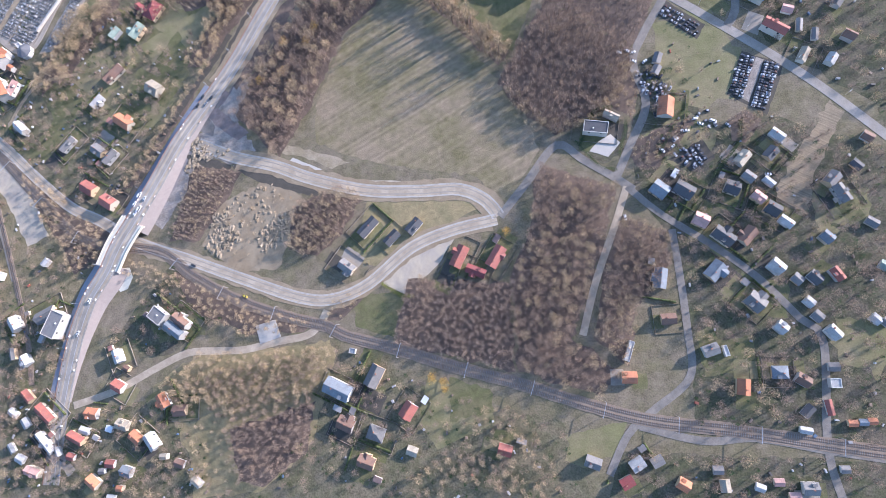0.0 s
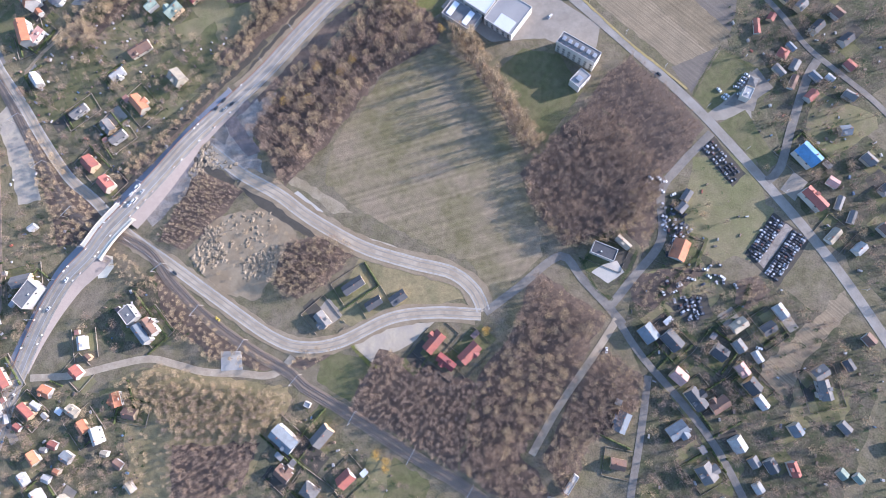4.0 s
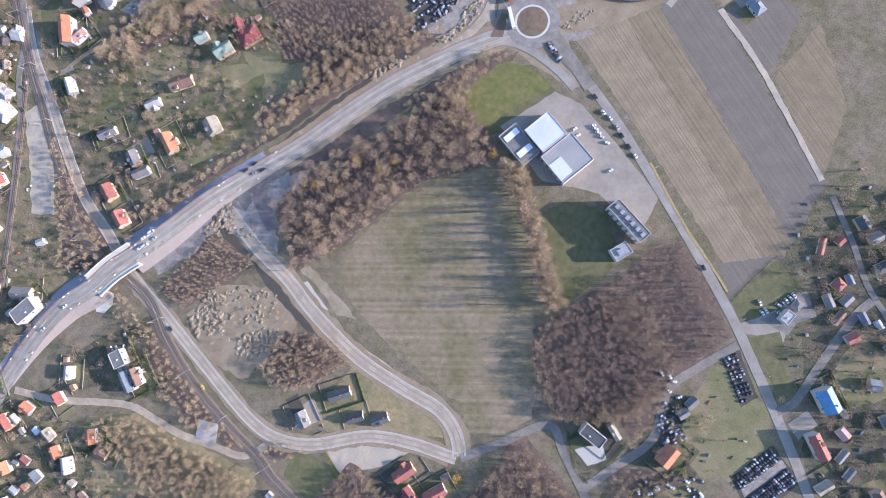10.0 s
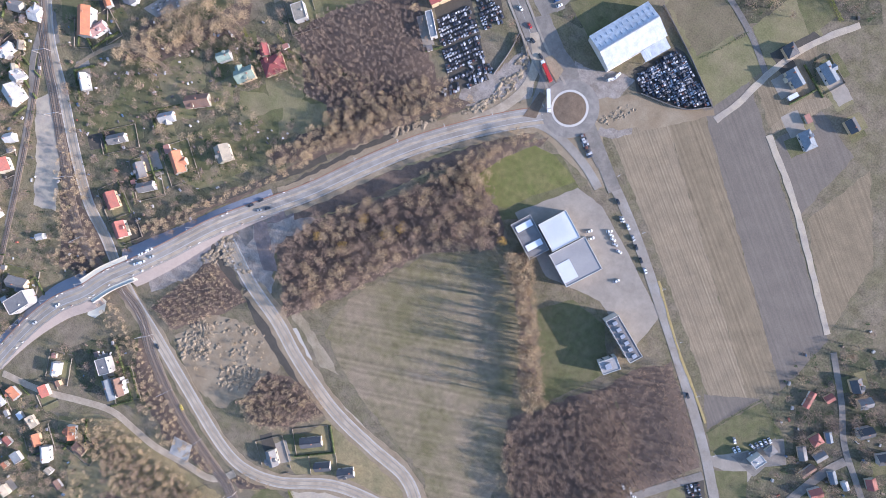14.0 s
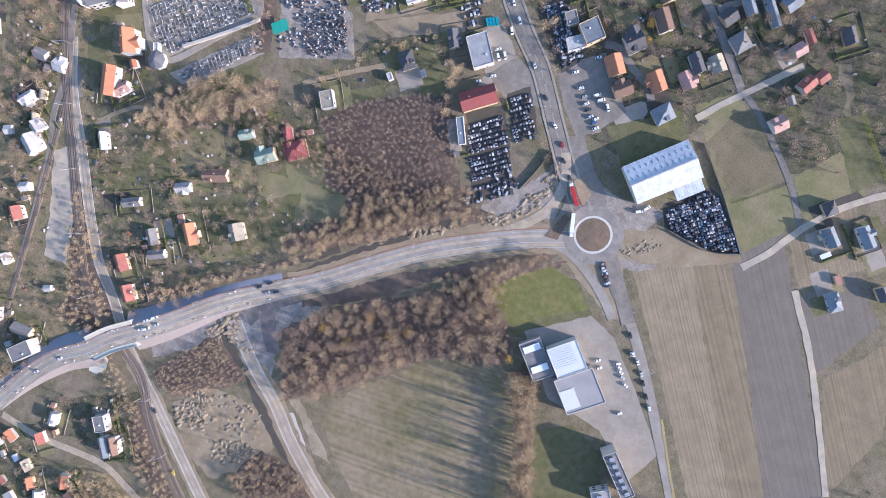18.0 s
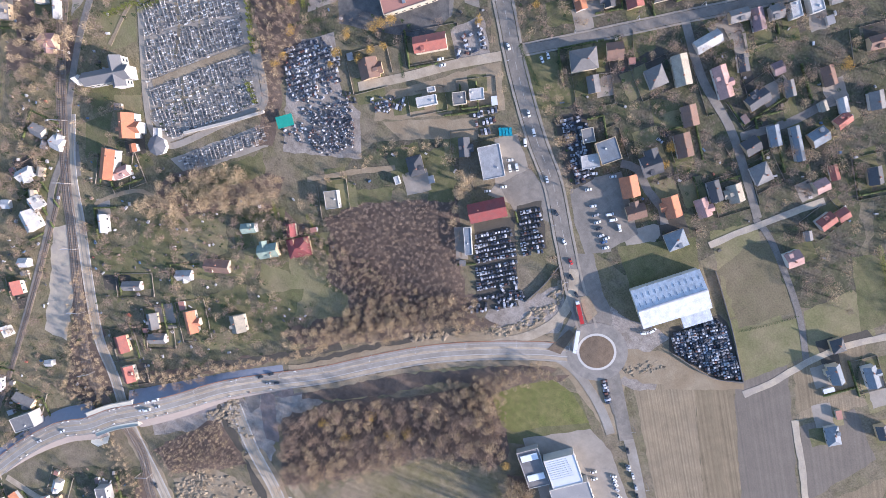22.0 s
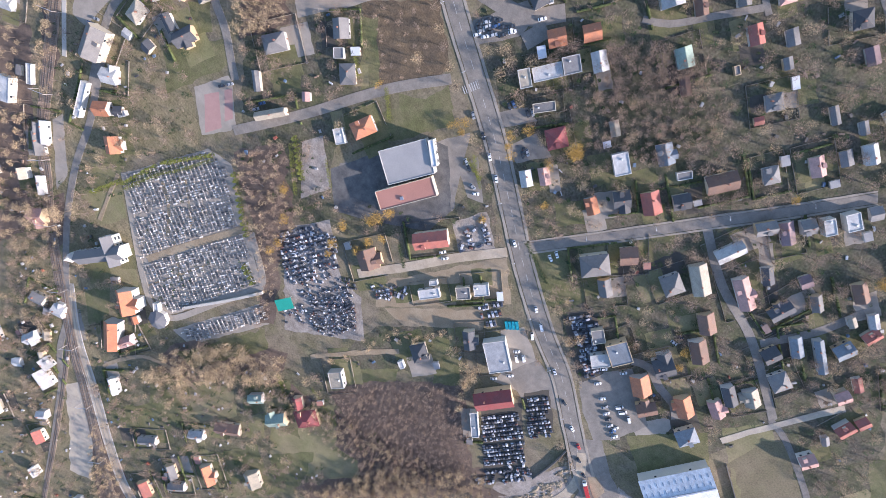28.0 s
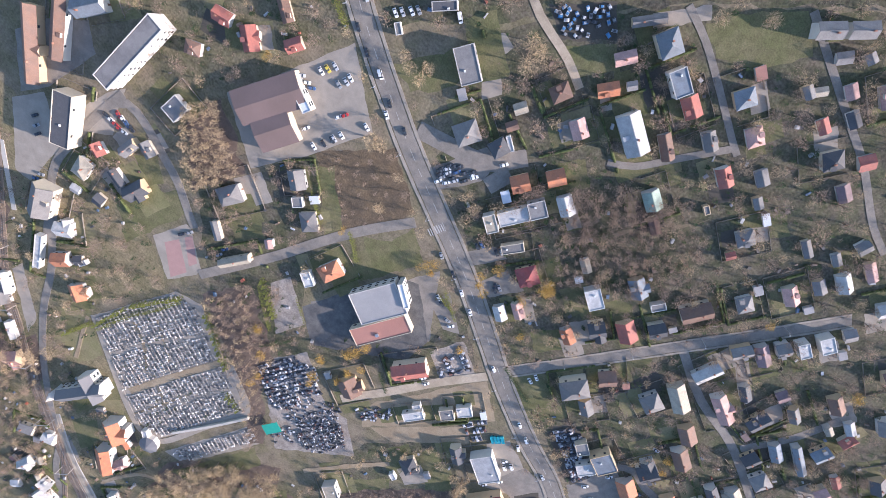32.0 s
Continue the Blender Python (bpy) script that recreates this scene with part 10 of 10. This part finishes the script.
patch("roadside_bank", [(-186.6, 144.7), (-165.6, 183.6), (-141.7, 227.1), (-120.1, 262.3), (-100.0, 297.8), (-89.5, 303.4), (-92.4, 289.0), (-114.7, 251.4), (-130.7, 228.4), (-144.9, 193.0), (-166.2, 155.1), (-180.2, 137.1)], LITTER, "brown rough verge between road and wood", 1.2)
patch("lawn", [(-100.8, 254.5), (-95.7, 274.8), (-84.7, 297.1), (-68.3, 301.2), (-46.1, 297.6), (-59.6, 273.5), (-70.2, 250.0), (-79.0, 246.5)], FRESH_LAWN, "bright green mown lawn beside the offices", 0.5)
patch("ditch", [(-203.9, 148.1), (-193.8, 177.1), (-183.3, 204.8), (-165.4, 240.8), (-154.8, 270.2), (-149.2, 269.3), (-158.6, 238.9), (-176.2, 202.6), (-193.7, 156.0)], SOIL, "dark wet ditch along the main road", 1.0)
patch("yard_ground", [(-226.8, 404.1), (-218.8, 420.6), (-179.6, 401.0), (-185.2, 385.2)], SOIL, "dark oily ground beside a hall", 0.6)
lawn([(-275.9, 301.4), (-265.9, 320.4), (-252.6, 341.3), (-224.2, 319.7), (-235.8, 304.9), (-248.7, 314.3), (-263.5, 295.7)], LAWN)
lawn([(-285.7, 245.3), (-277.2, 265.5), (-257.7, 292.4), (-251.6, 284.9), (-266.1, 263.0)], LAWN)
lawn([(262.2, -33.9), (293.7, -32.6), (290.8, -62.6), (263.2, -63.9)], MEADOW)
# sheds and garages behind the dwellings
SH = random.Random(77)
SHED_ROOFS = (GREY_ROOF, DARK_ROOF, RUST_ROOF, BROWN_ROOF, WHITE_ROOF)
for hx, hy, hr, L, W in list(HOUSES):
    if not 60 < L * W < 300 or SH.random() < 0.62:
        continue
    a = radians(hr)
    u, w = SH.choice((-1, 1)) * (L / 2 + SH.uniform(4, 7)), SH.choice((-1, 1)) * (W / 2 + SH.uniform(1, 5))
    x, y = hx + u * math.cos(a) - w * math.sin(a), hy + u * math.sin(a) + w * math.cos(a)
    if not clear_of(x, y, 3.0):
        continue
    root = tagged(new("garden_shed"), "small flat-roofed shed standing in a garden", "shed", "garden sheds")
    root.matrix_basis = pose(x, y, 0, 0, 0, hr + SH.choice((0, 90)))
    l, k = SH.uniform(1.6, 3.2), SH.uniform(1.3, 2.2)
    part("wall", boxes((-l, l, -k, k, -0.2, 2.3)), WALLS[SH.randrange(3)], root)
    part("roof", boxes((-l - .2, l + .2, -k - .2, k + .2, 2.3, 2.46)), SHED_ROOFS[SH.randrange(5)], root)
    part("door", boxes((l - 0.02, l + 0.06, -0.5, 0.5, 0.05, 2.0)), BROWN_ROOF, root)
    HOUSES.append((x, y, hr, 2 * l, 2 * k))
yards()
fences()

# hedges and single trees that stand out
HG = random.Random(9)


def hedge(pts, h, label, step=1.6, leaf=None, wide=1.3):
    line = spline(pts, step)
    spots = [(q[0] + HG.uniform(-.2, .2), q[1] + HG.uniform(-.2, .2), h * HG.uniform(0.85, 1.15)) for q in line]
    return many(SHRUBS, spots, "hedge", BARK, leaf or HEDGE_LEAF, label, "hedge", HG, wide)


def conifer(x, y, h, label="yellow-green columnar conifer in a row beside the cemetery", group="cemetery conifers", leaf=None):
    root = tagged(new("conifer"), label, "tree", group)
    root.matrix_basis = pose(x, y, 0, 0, 0, HG.uniform(0, 360)) @ Matrix.Diagonal((h * 1.3, h * 1.3, h, 1))
    key = "conifer_crown_%d" % HG.randrange(3) + (leaf.name if leaf else "")
    if key not in SHARED:
        wv, wf, tv, tf = FIRS[len(SHARED) % 3]
        me = bpy.data.meshes.new("crown")
        me.from_pydata(tv.tolist(), [], tf.tolist())
        me.materials.append(leaf or HEDGE_LEAF)
        SHARED[key] = me
    child("crown", SHARED[key], root, Matrix.Identity(4))
    child("trunk", shared_box("conifer_trunk", 0.05, 0.05, 0.3, BARK), root, Matrix.Identity(4))
    return root


for line in ([(-468.0, 231.9), (-461.0, 258.0)], [(-458.5, 264.5), (-440.6, 294.0)], [(-422.0, 297.7), (-406.0, 286.0), (-390.0, 275.2)], [(-375.5, 257.8), (-364.2, 253.8)], [(-412.2, 344.7), (-392.4, 331.2)], [(-479.0, 209.3), (-471.4, 229.3)]):
    for q in spline(line, 3.4):
        conifer(q[0], q[1], HG.uniform(4.6, 6.2))
hedge([(-42.7, 412.4), (-35.9, 429.5), (-30.5, 446.4)], 1.4, "dark low hedge between two plots", leaf=NEEDLE)
hedge([(-38.7, 507.7), (-15.5, 498.6), (8.6, 489.7)], 2.4, "yellow-green hedge row between plots")
hedge([(37.3, 448.4), (23.1, 452.2), (13.7, 461.1)], 1.6, "dark hedge round a villa plot", leaf=NEEDLE)
hedge([(-304.4, 217.2), (-288.5, 209.0)], 2.0, "clipped green hedge between gardens")
hedge([(-281.2, 231.0), (-250.8, 225.5)], 1.8, "clipped green hedge along a garden")
hedge([(-43.2, -21.5), (-28.5, -29.3), (-20.7, -30.0)], 2.4, "green hedge beside a gravel forecourt")
hedge([(95.8, 89.6), (112.5, 71.4), (124.6, 67.8)], 2.2, "dark hedge round a villa garden", leaf=NEEDLE)
hedge([(153.9, 77.4), (163.0, 96.0), (174.8, 117.8)], 2.0, "dark hedge between two plots", leaf=NEEDLE)
hedge([(158.3, 73.2), (172.0, 64.0), (186.6, 57.1)], 2.2, "dark hedge round a car yard", leaf=NEEDLE)
hedge([(190.6, 62.1), (209.1, 88.7), (211.4, 105.1)], 2.4, "dark hedge row beside a grass plot", leaf=NEEDLE)
hedge([(99.6, 87.8), (104.0, 100.0), (108.8, 112.9), (121.0, 117.0)], 2.4, "dark hedge round a villa plot", leaf=NEEDLE)
hedge([(127.3, 80.4), (131.0, 94.0), (132.2, 105.6)], 2.4, "dark hedge beside the street", leaf=NEEDLE)
hedge([(-274.9, 414.3), (-249.0, 408.3)], 2.2, "tall green hedge beside the road", leaf=NEEDLE)
hedge([(-336.0, 418.0), (-323.0, 417.1)], 2.2, "yellow-green hedge beside a car park")
hedge([(-478.2, 490.5), (-468.7, 486.1)], 3.0, "yellow-green hedge beside a car park")
hedge([(-322.0, 351.4), (-309.8, 344.3)], 2.2, "dark green hedge in a yard", leaf=NEEDLE)
hedge([(141.0, 230.1), (144.9, 250.1), (150.6, 272.6)], 1.3, "dark hedge along the end of a field", leaf=NEEDLE)
hedge([(152.6, 272.1), (175.9, 262.3)], 1.3, "dark hedge between two plots", leaf=NEEDLE)
hedge([(-396.2, 407.4), (-383.5, 398.2)], 2.2, "yellow-green hedge beside a lawn")
hedge([(-426.2, 409.2), (-412.6, 399.4)], 2.2, "yellow-green hedge between yards")
rng_c = random.Random(91)
east_half = [(-409.0, 205.0), (-386.0, 262.0), (-362.0, 254.0), (-386.0, 187.5), (-402.0, 187.5)]
many(SHRUBS + FIRS, [(x, y, rng_c.uniform(1.4, 3.2)) for x, y in scatter(east_half, 4.4, rng_c) if rng_c.random() < 0.35 + 0.25 * math.sin(x * 0.2)], "evergreen_shrubs", BARK, NEEDLE, "low green shrubs between graves", "shrubs", rng_c, 1.1)
west_half = [(-470.9, 237.7), (-443.5, 294.2), (-428.9, 294.9), (-397.3, 273.1), (-426.1, 199.9)]
many(SHRUBS + FIRS, [(x, y, rng_c.uniform(1.0, 2.2)) for x, y in scatter(west_half, 7.5, rng_c) if rng_c.random() < 0.35], "evergreen_shrubs", BARK, NEEDLE, "small green shrubs among stone graves", "shrubs", rng_c, 1.0)
hedge([(-411.2, 339.3), (-400.1, 330.1), (-388.4, 321.0)], 2.2, "tall yellow-green hedge beside a gravel lot")
hedge([(-335.0, 422.3), (-327.4, 417.9), (-318.7, 413.6)], 2.0, "yellow-green hedge beside the town road")
hedge([(-390.5, 350.8), (-377.1, 342.1)], 1.6, "yellow-green hedge between two lots")
hedge([(-465.4, 228.5), (-457.5, 251.8), (-447.5, 271.5), (-438.8, 291.2)], 2.4, "clipped yellow-green hedge along the cemetery")
hedge([(-467.2, 230.8), (-458.7, 253.8), (-448.7, 274.3)], 2.0, "dark hedge along a garden by the cemetery", leaf=NEEDLE)
hedge([(-385.1, 306.4), (-373.3, 326.5)], 2.0, "hedge between yards", leaf=NEEDLE)


def tree(x, y, h, twig, label, wide=1.2):
    """A single bare or late-leafed tree: trunk with limbs, and its crown."""
    root = tagged(new("tree"), label, "tree")
    root.matrix_basis = pose(x, y, 0, 0, 0, HG.uniform(0, 360)) @ Matrix.Diagonal((h * wide, h * wide, h, 1))
    k = HG.randrange(5)
    for nm, vi, mt in (("trunk", 0, BARK), ("crown", 2, twig)):
        key = "%s_%d_%s" % (nm, k, mt.name)
        if key not in SHARED:
            me = bpy.data.meshes.new(nm)
            me.from_pydata(BARE[k][vi].tolist(), [], BARE[k][vi + 1].tolist())
            me.materials.append(mt)
            SHARED[key] = me
        child(nm, SHARED[key], root, Matrix.Identity(4))
    return root


GOLD = "autumn tree still holding golden yellow leaves"
for x, y, h in ((-372.9, 282.4, 7), (-371.2, 291.2, 7), (-349.0, 319.5, 8), (-345.9, 311.9, 7), (-337.4, 328.6, 8), (-336.1, 339.0, 8), (-331.9, 346.0, 7), (-303.8, 403.7, 7), (-327.2, 441.9, 6), (-350.3, 427.1, 6), (-304.7, 452.6, 6), (-287.7, 436.1, 6), (-353.6, 332.1, 9), (-346.0, 348.9, 8), (-343.7, 354.1, 8), (-339.6, 360.0, 8), (-1.6, -86.3, 8), (6.5, -87.9, 8), (8.7, -93.5, 7), (48.0, 18.8, 8), (-166.2, 447.2, 7), (-299.6, 467.6, 8), (-158.7, 439.5, 7), (-207.7, 540.5, 6), (-487.8, 449.2, 6), (-394.3, 319.0, 9), (-380.1, 304.9, 9), (-401.0, 406.7, 5), (-144.1, 549.6, 8)):
    for k in range(2):
        tree(x + HG.uniform(-1.5, 1.5), y + HG.uniform(-1.5, 1.5), h * HG.uniform(0.7, 1.0), TWIG_GOLD, GOLD, 1.5)
for x, y, h in ((-235.6, 333.8, 10), (-228.9, 333.4, 11), (-225.7, 326.0, 10), (-219.3, 318.0, 9), (-213.9, 310.8, 9), (-229.1, 338.9, 8), (-228.0, 333.4, 13), (-226.6, 326.7, 12), (-211.7, 397.1, 9), (-208.7, 403.3, 9), (-233.1, 412.4, 8), (-422.5, 456.9, 12), (-418.4, 459.0, 11), (-426.5, 495.1, 10), (-433.2, 495.9, 9), (-395.7, 536.3, 13), (-395.6, 543.3, 12), (-401.1, 544.6, 12), (-427.1, 501.8, 9), (-396.1, 433.0, 9), (-483.3, 181.3, 14), (-494.0, 158.8, 14), (-499.9, 165.3, 13), (-477.6, 195.0, 12), (94.1, -35.3, 10), (-13.1, -16.9, 8), (-344.1, 147.1, 10), (-337.3, 149.8, 10), (-361.7, 470.4, 9), (-338.4, 621.3, 10), (-353.2, 607.7, 10), (-438.8, 497.7, 9)):
    tree(x, y, h, TWIG_PALE, "large pale bare tree with spreading crown", 1.25)


for x, y, h in ((-356.8, 423.3, 5), (-355.0, 427.8, 6), (-352.9, 431.6, 6), (-330.7, 445.7, 6), (-327.1, 455.6, 7), (-301.8, 467.7, 9), (-302.7, 469.4, 8), (-322.1, 439.6, 6)):
    tree(x, y, h, TWIG_GOLD, GOLD, 1.7)


for x, y, h in ((-140.4, 176.0, 10), (-115.0, 189.7, 10), (-138.9, 149.1, 9), (-157.7, 142.0, 9), (-55.2, 231.7, 8), (-121.2, 177.4, 9)):
    tree(x, y, h, TWIG_GOLD, "tree with last golden-olive leaves at a wood's edge", 1.5)


def roadside(line, off, gap_m, keep, seed, label):
    rng = random.Random(seed)
    nr, acc, spots = normals(line), 0.0, []
    for i in range(1, len(line)):
        acc += float(np.linalg.norm(line[i] - line[i - 1]))
        if acc >= gap_m:
            acc = 0.0
            for s in (-1, 1):
                q = line[i] + nr[i] * s * (off + rng.uniform(0, 3.0))
                if rng.random() < keep and clear_of(q[0], q[1], 0.5):
                    spots.append((q[0], q[1], rng.uniform(4.5, 8.0)))
    half = len(spots) // 2
    rng.shuffle(spots)
    many(SPREAD, spots[:half], "roadside_trees", BARK, TWIG_PALE, "golden-tan " + label, "trees", rng, 1.8)
    many(SPREAD, spots[half:], "roadside_trees", BARK, TWIG, "brown " + label, "trees", rng, 1.8)


roadside([q for q in ROADS[TOWN][0]], 9.0, 6.5, 0.55, 61, "bare trees lining the town road")
roadside([q for q in ROADS[TOWN + 1][0]], 6.0, 8.0, 0.4, 62, "bare trees lining the side street")


def footways(k, off, wid):
    line = [q for q in ROADS[k][0]]
    nr = normals(line)
    for s in (-1, 1):
        tagged(ribbon("footway", [q + n * s * off for q, n in zip(line, nr)], wid / 2, wid / 2, 0.30, PAVING, 0.5, wobble=0.12), "worn paved footway along the road", "footway", kind="structure")


footways(TOWN, 5.9, 1.6)
footways(TOWN + 1, 3.6, 1.1)


def hedgerows():
    """Clipped hedges along some plots, uneven along their tops."""
    rng = random.Random(18)
    v, f = [], []
    for hx, hy, hr, L, W in HOUSES:
        if not 60 < L * W < 420 or rng.random() < 0.45:
            continue
        a = radians(hr)
        px, py = L / 2 + rng.uniform(4, 8), W / 2 + rng.uniform(4, 8)
        c = [(hx + u * math.cos(a) - w * math.sin(a), hy + u * math.sin(a) + w * math.cos(a)) for u, w in ((-px, -py), (px, -py), (px, py), (-px, py))]
        i0 = rng.randrange(4)
        for i in (i0, (i0 + 1) % 4)[:rng.choice((1, 2))]:
            p, q = np.array(c[i]), np.array(c[(i + 1) % 4])
            n = max(2, int(np.linalg.norm(q - p) / 1.1))
            d = (q - p) / n
            s = np.array([-d[1], d[0]]) / np.linalg.norm(d)
            top = rng.uniform(1.0, 2.0)
            for k in range(n):
                o = p + d * (k + 0.5)
                if rng.random() < 0.05 or not clear_of(o[0], o[1], -0.8):
                    continue
                b = len(v)
                for z, r in ((0.0, 0.5), (top * rng.uniform(0.6, 0.75), 0.6), (top * rng.uniform(0.85, 1.15), 0.3)):
                    for u, w in ((-1, -1), (1, -1), (1, 1), (-1, 1)):
                        e = o + d * u * 0.62 * rng.uniform(0.8, 1.1) + s * w * r * rng.uniform(0.7, 1.3)
                        v.append((e[0], e[1], z))
                for lev in (0, 4):
                    for j in range(4):
                        m = (j + 1) % 4
                        f.append((b + lev + j, b + lev + m, b + lev + 4 + m, b + lev + 4 + j))
                f.append((b + 8, b + 9, b + 10, b + 11))
    return tagged(link_mesh("garden_hedges", v, f, DARK_HEDGE), "clipped dark green hedges along garden plots", "hedge", kind="stuff")


DARK_HEDGE = island(mat("dark_hedge_leaves", (0.085, 0.10, 0.035), 0.9, 0.4, 0.8, 4.0, bump=0.1), 0.4)
hedgerows()


def street_lamp(x, y, rot, z=0.1):
    if "lamp" not in SHARED:
        root = tagged(new("street_lamp"), "slender grey steel street lamp beside the road", "street lamp", "street lamps")
        part("pole", boxes((-.09, .09, -.09, .09, 0, 8.5)), STEEL, root)
        part("arm", boxes((0.09, 1.9, -.06, .06, 8.35, 8.48)), STEEL, root)
        part("lamp_head", boxes((1.5, 2.3, -.16, .16, 8.25, 8.37)), FRAME, root)
        SHARED["lamp"] = root
        root.matrix_basis = pose(x, y, z, 0, 0, rot)
        return root
    return copy_thing(SHARED["lamp"], pose(x, y, z, 0, 0, rot))


def lamps_along(line, off, gap, level=None):
    nr = normals(line)
    acc = 0.0
    for i in range(1, len(line)):
        acc += float(np.linalg.norm(line[i] - line[i - 1]))
        if acc >= gap:
            acc = 0.0
            q = line[i] + nr[i] * off
            street_lamp(q[0], q[1], math.degrees(math.atan2(-nr[i][1] * off, -nr[i][0] * off)), level[i] if level else 0.0)


lamps_along(main_line, 7.1, 32.0, rise_of)
lamps_along([q for q in ROADS[1][0]], 6.0, 34.0)
lamps_along([q for q in ROADS[0][0]], 5.2, 38.0)
lamps_along([q for q in ROADS[2][0]], 4.3, 36.0)

# zebra crossing on the town road
zx, zy = -365.8, 444.9
za = dirn(*[(-374.3, 448.4), (-356.9, 442.4)])
zebra = tagged(new("zebra_crossing"), "white zebra crossing painted on the town road", "crossing", kind="structure")
zebra.matrix_basis = pose(zx, zy, 0.26, 0, 0, za)
for k in range(7):
    part("stripe", boxes((-2.2, 2.2, -4.2 + k * 1.3, -3.7 + k * 1.3, -0.01, 0.012)), WHITE_LINE, zebra)
